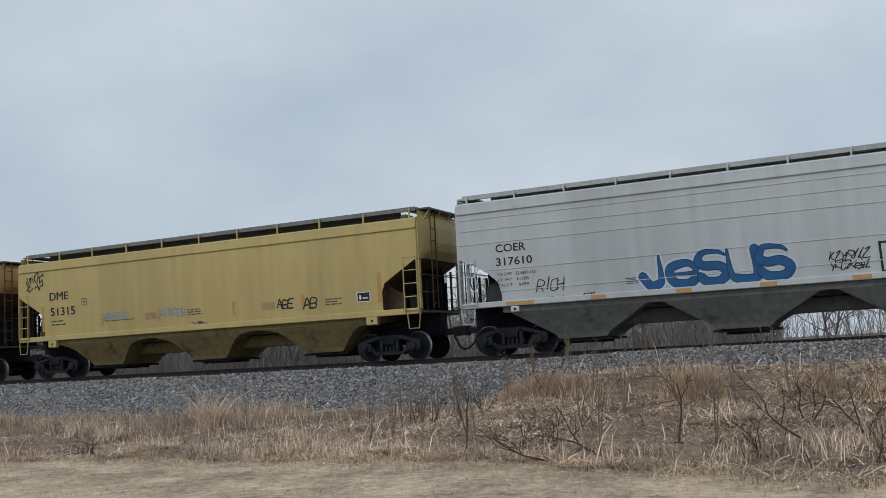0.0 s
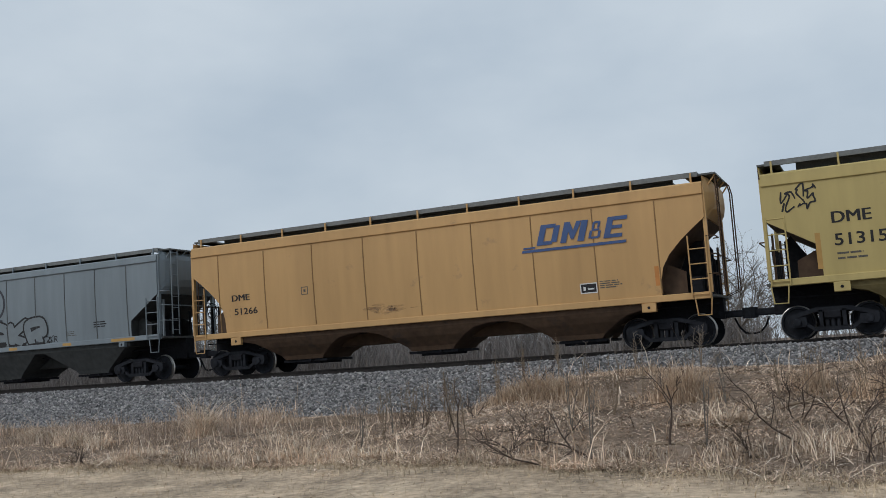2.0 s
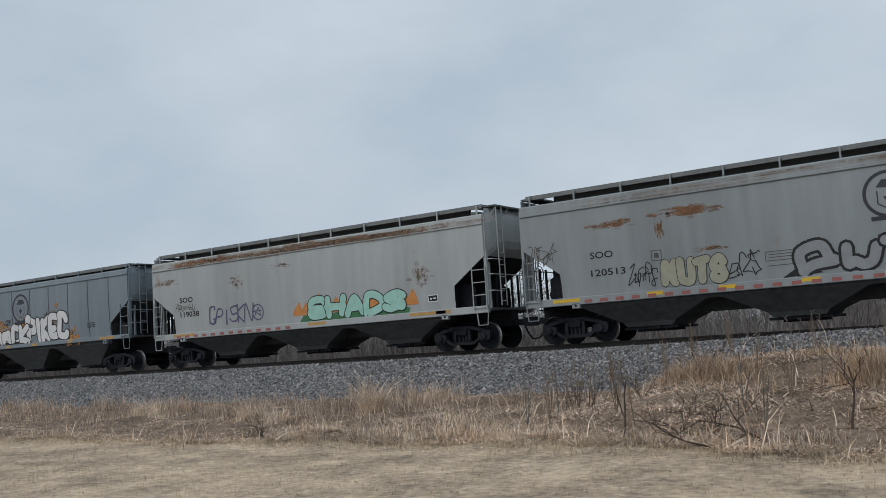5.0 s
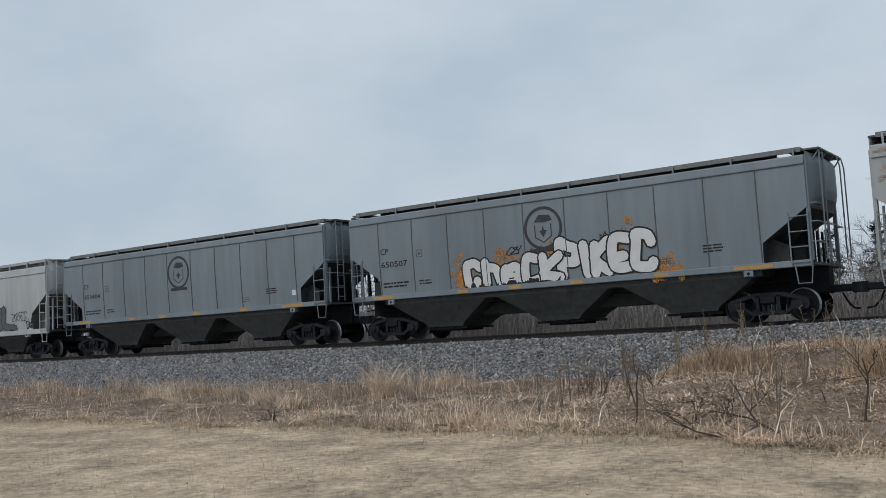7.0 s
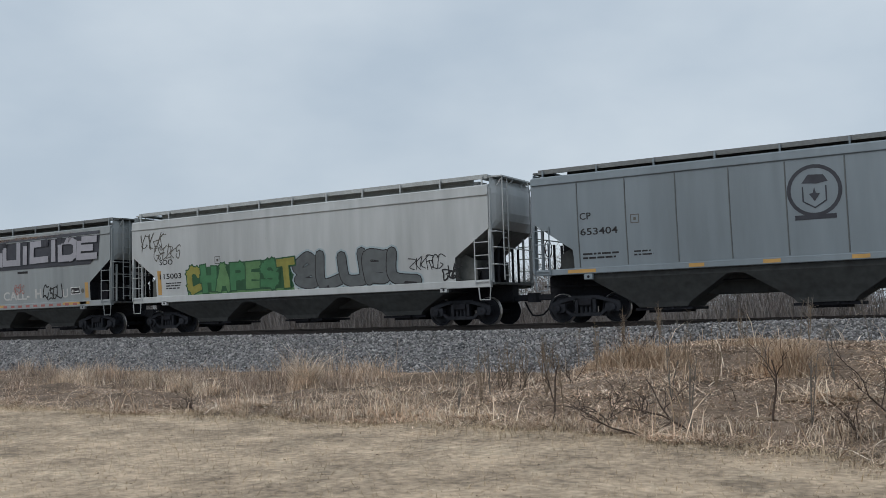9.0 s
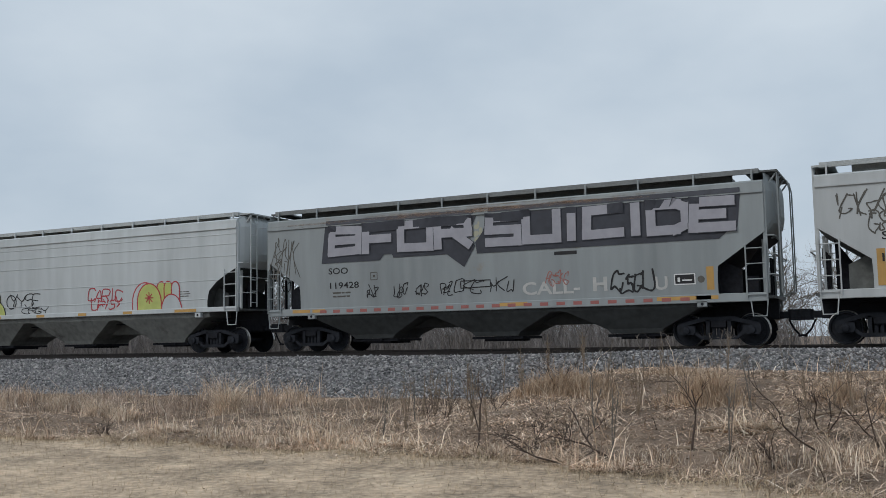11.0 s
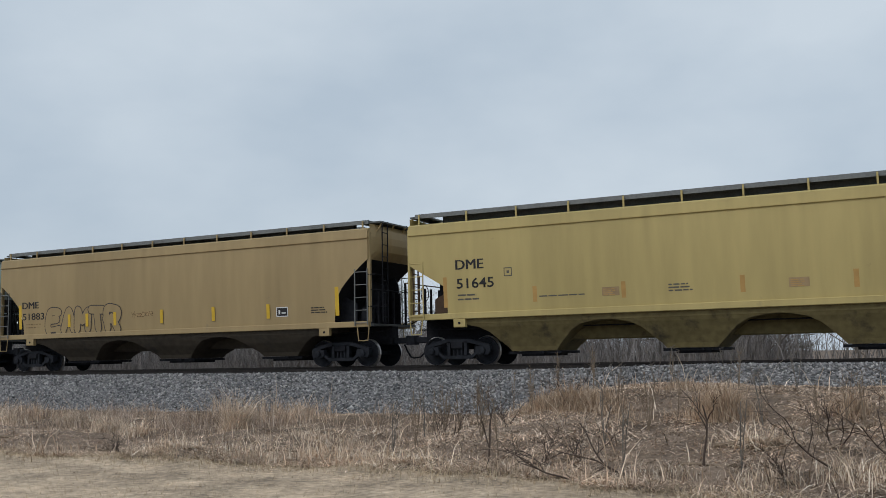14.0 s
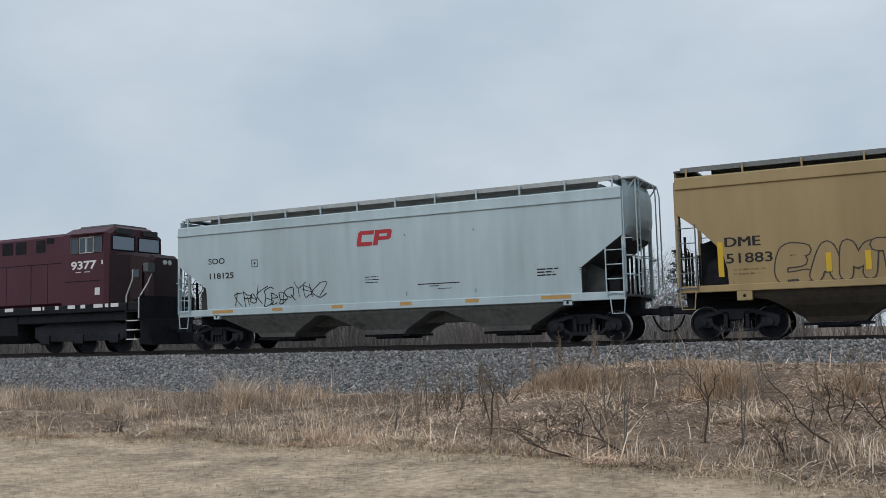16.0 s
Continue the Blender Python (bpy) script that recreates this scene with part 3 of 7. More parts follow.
# ---- far side: thicket and trees ----
def thicket(name, n, x0, x1, y0, y1, tall, seed, keep):
    x, y, z, g = scatter(n, x0, x1, y0, y1, keep, seed)
    return blades(name, x, y, z, g, tall, 0.75, 0.034, THICKET)


def brush_keep(x, y):
    gap = np.sin(x * 0.21 + 1.0) + 0.6 * np.sin(x * 0.53 + 0.4) + 0.35 * np.sin(x * 1.3)
    open_ = 1 - 0.93 * step01(-8, -4.5, x) - 0.85 * (np.abs(x + 23) < 2.6) - 0.9 * (np.abs(x + 71) < 4.5)
    return np.clip(0.7 + 0.4 * gap, 0.2, 1) * np.clip(open_, 0.07, 1)


tagged(new("far_thicket", thicket("far_thicket", 170000, -150, 25, 12, 34, 2.7, 21, brush_keep)), "grey leafless brush thicket beyond the track", "brush", kind="stuff")


def bare_tree(name, height, seed, mat, twig_mat, levels=4, spread_=0.55, stems=1, r0=0.03, gnarl=0.18, fan=(2, 4)):
    """A leafless woody plant: trunk mesh and twig mesh under an Empty at its foot."""
    r = random.Random(seed)
    trunk, twigs = Shape(), Shape()

    def grow(p, d, length, radius, level):
        pts, q, dd = [p], Vector(p), Vector(d)
        steps = 4 if level < 2 else 3
        for _ in range(steps):
            dd = (dd + Vector((r.gauss(0, gnarl), r.gauss(0, gnarl), r.gauss(0.03, gnarl * 0.6)))).normalized()
            q = q + dd * (length / steps)
            pts.append(Vector(q))
        (trunk if level < 1 else twigs).tube(pts, radius, 5 if level < 1 else 3, radius * (0.5 if level < levels else 0.25))
        if level >= levels:
            return
        for _ in range(r.randint(*fan)):
            k = r.uniform(0.3, 1.0)
            i = min(int(k * steps), steps - 1)
            start = pts[i].lerp(pts[i + 1], k * steps - i)
            side = Vector((r.gauss(0, 1), r.gauss(0, 1), r.gauss(0.1, 0.5))).normalized()
            grow(start, (dd * (1 - spread_) + side * spread_).normalized(), length * r.uniform(0.45, 0.75), radius * 0.55, level + 1)

    for s in range(stems):
        a = Vector((r.gauss(0, 0.35), r.gauss(0, 0.35), 1)) if stems > 1 else Vector((r.gauss(0, 0.06), r.gauss(0, 0.06), 1))
        grow(Vector((r.gauss(0, 0.04) * (stems > 1), r.gauss(0, 0.04) * (stems > 1), -0.05)), a.normalized(), height * 0.62 * r.uniform(0.8, 1.1), r0, 0)
    top = new(name)
    part("trunk", trunk, mat, top)
    part("branchwork", twigs, twig_mat, top)
    return top


def stand(ob, x, y, turn=0.0, scale=1.0):
    ob.location = (x, y, float(land(x, y)))
    ob.rotation_euler = (0, 0, turn)
    return ob


tree_rng = random.Random(5)
far_trees = []
for k in range(4):
    tr = bare_tree("bare_tree", 5.4 + 0.5 * k, 40 + k, BARK_PALE, BARK_PALE, levels=4, stems=3 if k % 2 else 2, r0=0.07, fan=(4, 6))
    tagged(tr, "leafless grey tree in the brush beyond the track", "tree", "trees beyond the track")
    far_trees.append(tr)
stand(far_trees[0], -14.5, 19)
stand(far_trees[1], -20.5, 22)
stand(far_trees[2], -2.5, 18)
stand(far_trees[3], -33.0, 24)
for k in range(26):
    x, y = -95 + 4.1 * k + tree_rng.uniform(-1.5, 1.5), tree_rng.uniform(17, 34)
    copy_thing(far_trees[k % 4], pose(x, y, float(land(x, y)), 0, 0, tree_rng.uniform(0, 360)))


def evergreen(seed, height):
    r = random.Random(seed)
    top = new("evergreen_tree")
    trunk, crown = Shape(), Shape()
    trunk.tube([(0, 0, -0.1), (0.05, 0, height * 0.5), (0, 0.03, height * 0.96)], 0.11, 6, 0.02)
    for k in range(46):
        f = 0.12 + 0.86 * k / 46
        a, reach = r.uniform(0, 6.28), (1 - f) * height * 0.30 * r.uniform(0.7, 1.2) + 0.15
        root = Vector((0, 0, f * height))
        tip = root + Vector((math.cos(a) * reach, math.sin(a) * reach, reach * r.uniform(-0.2, 0.25)))
        trunk.tube([root, tip], 0.018, 3, 0.005)
        for _ in range(34):
            c = root.lerp(tip, r.uniform(0.25, 1.05)) + Vector((r.gauss(0, 0.09), r.gauss(0, 0.09), r.gauss(0, 0.06)))
            d = Vector((r.gauss(0, 1), r.gauss(0, 1), r.gauss(0, 0.7))).normalized() * 0.16
            w = d.orthogonal().normalized() * 0.035
            crown.add([c - w, c + w, c + d], [(0, 1, 2)])
    part("trunk", trunk, BARK, top)
    part("crown", crown, NEEDLES, top)
    return tagged(top, "dark evergreen tree among bare brush", "tree", "trees beyond the track")


ev = stand(evergreen(3, 6.0), -12.0, 24.0)
for x, y, a in ((-21.0, 27.5, 80), (-9.2, 21.5, 200), (-38.0, 28.0, 140)):
    copy_thing(ev, pose(x, y, float(land(x, y)), 0, 0, a))

# ---- near shrubs, stalks and dead wood ----
SHRUBS = [(-5.95, -15.3, 1.35, 1, 0.019), (-2.87, -14.8, 1.4, 1, 0.019), (-5.2, -14.9, 0.7, 4, 0.010), (-4.7, -14.6, 0.55, 4, 0.010),
          (-1.2, -13.6, 1.1, 3, 0.013), (-0.5, -14.6, 1.2, 3, 0.013), (0.3, -13.2, 1.2, 3, 0.013), (-1.7, -15.6, 0.8, 4, 0.010),
          (-7.6, -13.0, 0.85, 3, 0.009), (-6.9, -12.2, 0.9, 3, 0.009), (-8.6, -11.5, 0.8, 3, 0.008), (-6.1, -11.0, 1.0, 2, 0.009),
          (0.6, -15.8, 0.9, 4, 0.010), (-0.2, -11.5, 1.2, 3, 0.011), (-14.6, -14.1, 0.4, 6, 0.009),
          (-0.3, -16.0, 1.0, 3, 0.010), (-7.9, -10.2, 1.0, 3, 0.008), (-7.1, -9.4, 1.0, 2, 0.008)]
for k, (x, y, tall, stems, r0) in enumerate(SHRUBS):
    s = bare_tree("bare_shrub", tall, 70 + k, BARK, BARK, levels=3, stems=stems, r0=r0, gnarl=0.2, fan=(2, 4), spread_=0.5)
    tagged(s, ("slender leafless sapling with dark bare twigs" if stems == 1 else "low leafless shrub of tangled grey-brown twigs") + " on the verge", "shrub", "shrubs on the verge")
    stand(s, x, y)

# cut brushwood heaped beside the lawn
for k, (x, y, tall, turn, tilt) in enumerate([(-3.75, -15.5, 1.9, 12, -62), (-3.95, -15.35, 1.6, -8, -74), (-4.3, -15.9, 1.5, 30, -58), (-4.6, -15.0, 1.6, 40, -70), (-4.9, -15.6, 1.2, -25, -66), (-14.3, -14.2, 0.7, 0, -60), (-1.1, -15.0, 1.5, 20, -48)]):
    b = bare_tree("cut_branch", tall, 170 + k, BARK, BARK, levels=3, stems=1, r0=0.016, gnarl=0.22, fan=(2, 3), spread_=0.5)
    stand(b, x, y).rotation_euler = (0, radians(tilt), radians(turn))
    tagged(b, "dark cut branch with bare twigs leaning on the verge", "branch", "branches on the verge")


def weed_stalk(seed, tall, pale):
    r = random.Random(seed)
    sh = Shape()
    for _ in range(r.randint(2, 5)):
        a, lean = r.uniform(0, 6.28), r.uniform(0.02, 0.16)
        tip = Vector((math.cos(a) * lean * tall, math.sin(a) * lean * tall, tall * r.uniform(0.6, 1)))
        sh.tube([(0, 0, -0.03), tip * 0.5 + Vector((0.01, 0, 0.02)), tip], 0.008, 4, 0.004)
        for _ in range(10):
            q = tip * r.uniform(0.55, 1.0)
            sh.tube([q, q + Vector((r.gauss(0, 0.05), r.gauss(0, 0.05), r.uniform(0.03, 0.12)))], 0.0045, 3, 0.002)
    top = new("weed_stalk", sh.mesh("weed_stalk", DEAD_WOOD if pale else BARK_PALE))
    return tagged(top, "tall dry pale weed stalk with wispy seed head", "weed", "weed stalks on the verge")


wr = random.Random(9)
stalks = [weed_stalk(k, 1.0, k % 2 == 0) for k in range(5)]
SPOTS = [(-7.2, -8.6), (-4.6, -8.8), (-3.9, -11.8), (-2.4, -12.4), (-1.5, -13.2)]
for s, (x, y) in zip(stalks, SPOTS):
    stand(s, x, y)
for k, (x, y) in enumerate([(-6.5, -8.3), (-5.2, -8.1), (-8.3, -8.5), (-3.4, -8.6), (-9.0, -8.9)]):
    copy_thing(stalks[k % 5], pose(x, y, float(land(x, y)), 0, 0, 47 * k))
for k in range(34):
    x, y = wr.uniform(-10, 2.5), wr.uniform(-15.5, -7.5)
    if y > lawn_edge(x) + 0.4:
        copy_thing(stalks[k % 5], pose(x, y, float(land(x, y)), 0, 0, wr.uniform(0, 360)))


def dead_branch(seed, length):
    r = random.Random(seed)
    sh, p = Shape(), Vector((0, 0, 0.03))
    pts = [Vector(p)]
    for _ in range(6):
        p = p + Vector((length / 6, r.gauss(0, length * 0.03), r.gauss(0, 0.02)))
        p.z = max(0.02, p.z)
        pts.append(Vector(p))
    sh.tube(pts, 0.035, 7, 0.012)
    for _ in range(5):
        q = r.choice(pts[1:])
        sh.tube([q, q + Vector((r.uniform(0.1, 0.4), r.gauss(0, 0.25), r.uniform(0, 0.18)))], 0.012, 4, 0.004)
    return tagged(new("dead_branch", sh.mesh("dead_branch", DEAD_WOOD)), "bleached dead branch lying in the dry grass", "branch", "branches on the verge")


for k, (x, y, length, turn) in enumerate([(-8.4, -14.2, 1.5, 15), (-2.9, -13.8, 1.3, -5), (-1.9, -14.3, 0.9, 25), (-9.6, -13.4, 1.0, 170), (-15.4, -14.0, 0.9, 20), (-20, -12.4, 1.2, 5), (-5.6, -13.2, 0.8, 40), (-3.2, -14.6, 1.3, -12), (-1.6, -12.6, 1.0, 8), (-11.6, -13.9, 1.4, 8)]):
    stand(dead_branch(k, length), x, y, radians(turn))

# ---- track ----
RAIL_PROFILE = [(-0.07, -0.17), (0.07, -0.17), (0.07, -0.157), (0.012, -0.14), (0.009, -0.045), (0.035, -0.036), (0.036, -0.008), (0.028, 0.0),
                (-0.028, 0.0), (-0.036, -0.008), (-0.035, -0.036), (-0.009, -0.045), (-0.012, -0.14), (-0.07, -0.157)]
for y in (-0.7525, 0.7525):
    sh = Shape().extrude_x([(y + a, b) for a, b in RAIL_PROFILE], -420, 420)
    tagged(new("rail", sh.mesh("rail", RAIL_SIDE)), "rust-brown steel rail on timber ties", "rail", "rails", kind="structure")
tie = Shape().box(-0.115, 0.115, -1.3, 1.3, -0.36, -0.178)
tie_mesh = tie.mesh("railway_tie", TIE_WOOD)
for k in range(190):
    ob = new("railway_tie", tie_mesh)
    ob.location = (-88 + 0.52 * k, random.uniform(-0.03, 0.03), 0)
    ob.rotation_euler = (0, 0, random.uniform(-0.015, 0.015))
    tagged(ob, "weathered grey-brown timber railway tie in ballast", "railway tie", "railway ties", kind="structure")

# ---- running gear ----
def wheelset_mesh(r=0.445):
    """Axle with two flanged wheels, about its own axis."""
    sh = Shape()
    sh.turn_y([(-1.02, 0.075), (1.02, 0.075)], 10)
    for s in (-1, 1):
        y = lambda a: s * (0.70 + a)
        rings = [(y(-0.03), r + 0.028), (y(0.0), r + 0.026), (y(0.012), r), (y(0.10), r - 0.006), (y(0.10), r - 0.06), (y(0.055), r - 0.08),
                 (y(0.045), 0.17), (y(0.10), 0.14), (y(0.10), 0.08)]
        sh.turn_y(rings, 24)
    # marks on the wheel plates show that they roll
    for s in (-1, 1):
        for k in range(3):
            a = 2.094 * k
            c, d = math.cos(a) * 0.26, math.sin(a) * 0.26
            sh.box(c - 0.03, c + 0.03, s * 0.765 - 0.012, s * 0.765 + 0.012, d - 0.03, d + 0.03)
    me = sh.mesh("wheelset", STEEL_DARK)
    me.materials.append(WHEEL_STEEL)
    for p in me.polygons:
        c = p.center
        if abs((c.x ** 2 + c.z ** 2) ** 0.5 - r) < 0.035 and abs(c.y) > 0.66:
            p.material_index = 1
    return me


def side_frame_mesh(s):
    """Cast truck side frame with its two bearing pedestals, springs and open windows."""
    sh = Shape()
    y0, y1 = s * 1.0 - 0.08, s * 1.0 + 0.08
    sh.extrude_y([(-0.46, 0.19), (0.46, 0.19), (0.46, 0.30), (-0.46, 0.30)], y0, y1)
    sh.extrude_y([(-1.12, 0.52), (-0.40, 0.70), (0.40, 0.70), (1.12, 0.52), (1.12, 0.62), (0.42, 0.82), (-0.42, 0.82), (-1.12, 0.62)], y0, y1)
    for e in (-1, 1):
        sh.extrude_y(sorted_ring([(e * 0.72, 0.50), (e * 0.36, 0.19), (e * 0.48, 0.19), (e * 0.84, 0.46)]), y0 + 0.01, y1 - 0.01)
        sh.extrude_y(sorted_ring([(e * 0.70, 0.32), (e * 1.08, 0.32), (e * 1.14, 0.42), (e * 1.14, 0.58), (e * 0.66, 0.58), (e * 0.64, 0.42)]), y0 - 0.02, y1 + 0.02)
        sh.extrude_y(sorted_ring([(e * 0.24, 0.28), (e * 0.34, 0.28), (e * 0.34, 0.74), (e * 0.24, 0.74)]), y0, y1)
        sh.turn_y([(s * 1.07, 0.11), (s * 1.16, 0.10), (s * 1.17, 0.05)], 12, e * 0.89, 0.445)
    for k in (-0.14, 0, 0.14):
        sh.loft([[(k + 0.06 * math.cos(a), s * 1.0 + 0.06 * math.sin(a), z) for a in (0, 1.05, 2.09, 3.14, 4.19, 5.24)] for z in (0.30, 0.36, 0.42, 0.48, 0.56)])
    return sh


def sorted_ring(ring):
    """The ring turned anticlockwise."""
    area = sum(a[0] * b[1] - b[0] * a[1] for a, b in zip(ring, ring[1:] + ring[:1]))
    return ring if area > 0 else ring[::-1]


SHARED = {"wheelset": wheelset_mesh(), "near_frame": side_frame_mesh(-1).mesh("side_frame", STEEL_DARK),
          "far_frame": side_frame_mesh(1).mesh("side_frame", STEEL_DARK),
          "bolster": Shape().box(-0.2, 0.2, -1.12, 1.12, 0.50, 0.72, 0.04).mesh("bolster", UNDER),
          "brake_beam": Shape().box(-0.03, 0.03, -0.6, 0.6, 0.36, 0.46).mesh("brake_beam", UNDER),
          "wheelset_big": wheelset_mesh(0.533)}
ROLLING = []   # wheelsets with their wheel radius
TRAIN = []     # things of the train with their place at the start


def truck(parent, x):
    base = part("truck", SHARED["bolster"], None, parent, "grimy cast-steel freight truck")
    base.location = (x, 0, 0)
    part("side_frame", SHARED["near_frame"], None, base)
    part("side_frame", SHARED["far_frame"], None, base)
    for dx in (-0.44, 0.44):
        part("brake_beam", SHARED["brake_beam"], None, base).location = (dx, 0, 0)
    for dx in (-0.89, 0.89):
        w = part("wheelset", SHARED["wheelset"], None, base, "steel wheels with bright worn treads")
        w.location = (dx, 0, 0.445)
        ROLLING.append((w, 0.445, (dx, 0, 0.445)))
    return base


def coupler(parent, x, s):
    sh = Shape().box(min(x, x + s * 0.55), max(x, x + s * 0.55), -0.09, 0.09, 0.74, 0.94, 0.03)
    k = x + s * 0.55
    sh.loft([[(k + s * dx, y, z) for y, z in ((-w, 0.69), (w, 0.69), (w, 0.99), (-w, 0.99))] for dx, w in ((0.0, 0.12), (0.12, 0.17), (0.26, 0.15), (0.34, 0.06))])
    c = part("coupler", sh, STEEL_DARK, parent, "grimy knuckle coupler")
    hose = Shape().tube([(x + s * 0.2, 0.28, 0.72), (x + s * 0.32, 0.30, 0.45), (x + s * 0.48, 0.22, 0.28), (x + s * 0.66, 0.12, 0.25)], 0.03, 6)
    part("air_hose", hose, UNDER, c, "black rubber air hose")


# ---- markings ----
class Side:
    """The near side of a car: half width by height, so that paint lies on the sheet."""

    def __init__(self, profile):
        self.z, self.w = [p[0] for p in profile], [p[1] for p in profile]

    def y(self, z):
        return -float(np.interp(z, self.z, self.w))

    def lay(self, pts, lift):
        return [(x, self.y(z) - lift, z) for x, z in pts]


def flat(name, parent, side, polys, mat, lift=0.006, label=""):
    """Painted polygons (x, z) on the side sheet."""
    sh = Shape()
    for ring in polys:
        ring = sorted_ring(list(ring))
        sh.add(side.lay(ring, lift), [tuple(range(len(ring)))])
    return part(name, sh, mat, parent, label)


def rect(x0, x1, z0, z1):
    return [(x0, z0), (x1, z0), (x1, z1), (x0, z1)]


def lettering(parent, side, words, x, z, tall, mat, lift=0.007, wide=1.0, bold=0.0, slant=0.0, length=None, rise=0.0, wobble=0.0, name="lettering", label=""):
    """Words in the built-in font, cap height tall, from their lower left; length stretches them to fit."""
    cu = bpy.data.curves.new("lettering", "FONT")
    cu.body, cu.size, cu.offset, cu.resolution_u = words, 1.0, bold, 3
    ob = bpy.data.objects.new("lettering", cu)
    scene.collection.objects.link(ob)
    me = bpy.data.meshes.new_from_object(ob.evaluated_get(bpy.context.evaluated_depsgraph_get()))
    bpy.data.objects.remove(ob)
    bpy.data.curves.remove(cu)
    co = np.array([v.co[:] for v in me.vertices])
    co[:, 0] -= co[:, 0].min()
    co *= tall / 0.69
    sx = length / co[:, 0].max() if length else wide
    for v, (a, b, _) in zip(me.vertices, co):
        px, pz = x + a * sx + b * slant, z + b + rise * a * sx
        px, pz = px + wobble * math.sin(6.5 * pz + 2.3 * px), pz + wobble * math.sin(4.3 * px + 1.0) * (0.4 + b)
        v.co = (px, side.y(pz) - lift, pz)
    me.materials.clear()
    me.materials.append(mat)
    me.name = name
    return part(name, me, None, parent, label)


def ribbon(pts, w):
    """Polygons of a stroke of width w along (x, z) points, with blunt ends."""
    out = []
    pts = [Vector(p) for p in pts]
    for i in range(len(pts) - 1):
        d = pts[i + 1] - pts[i]
        if d.length < 1e-6:
            continue
        d.normalize()
        n = Vector((-d.y, d.x)) * w * 0.5
        e = d * w * 0.28
        a, b = pts[i] - e, pts[i + 1] + e
        out.append([a - n, b - n, b + n, a + n])
    return [[(p.x, p.y) for p in q] for q in out]


def curve_through(pts, n=5):
    """Catmull-Rom line through (x, z) points."""
    p = [pts[0]] + list(pts) + [pts[-1]]
    out = []
    for i in range(1, len(p) - 2):
        for k in range(n):
            t = k / n
            out.append(tuple(0.5 * (2 * p[i][c] + (p[i + 1][c] - p[i - 1][c]) * t + (2 * p[i - 1][c] - 5 * p[i][c] + 4 * p[i + 1][c] - p[i + 2][c]) * t * t
                                    + (3 * p[i][c] - p[i - 1][c] - 3 * p[i + 1][c] + p[i + 2][c]) * t ** 3) for c in (0, 1)))
    return out + [tuple(pts[-1])]


# letters as strokes on a grid four wide and six tall; small letters are the squared forms
STROKES = {
    "A": "00 26 40/12 32", "B": "00 06 36 45 44 33 03/33 42 41 30 00", "C": "45 36 16 05 01 10 30 41", "D": "00 06 26 44 42 20 00",
    "E": "46 06 00 40/03 33", "F": "46 06 00/03 33", "G": "45 36 16 05 01 10 30 42 22", "H": "06 00/46 40/03 43", "I": "26 20", "J": "36 31 20 10 02",
    "K": "06 00/46 03 40", "L": "06 00 40", "M": "00 06 23 46 40", "N": "00 06 40 46", "O": "16 36 45 41 30 10 01 05 16", "P": "00 06 36 45 44 33 03",
    "Q": "16 36 45 41 30 10 01 05 16/22 40", "R": "00 06 36 45 44 33 03/23 40", "S": "45 36 16 05 04 13 33 42 41 30 10 01", "T": "06 46/26 20",
    "U": "06 01 10 30 41 46", "W": "06 10 23 30 46", "X": "06 40/00 46", "Y": "06 23 46/23 20", "Z": "06 46 00 40", "e": "02 42 34 14 03 01 10 30 41",
    "h": "06 00/03 14 34 43 40", "k": "06 00/45 02 40", "b": "00 06 46 43 03/43 40 00", "f": "46 06 00/03 33", "o": "06 46 40 00 06", "r": "00 06 46 43 03/23 40",
    "s": "46 06 03 43 40 00", "u": "06 00 40 46", "i": "26 20", "c": "46 06 00 40", "d": "00 06 36 45 41 30 00", "-": "03 43",
}


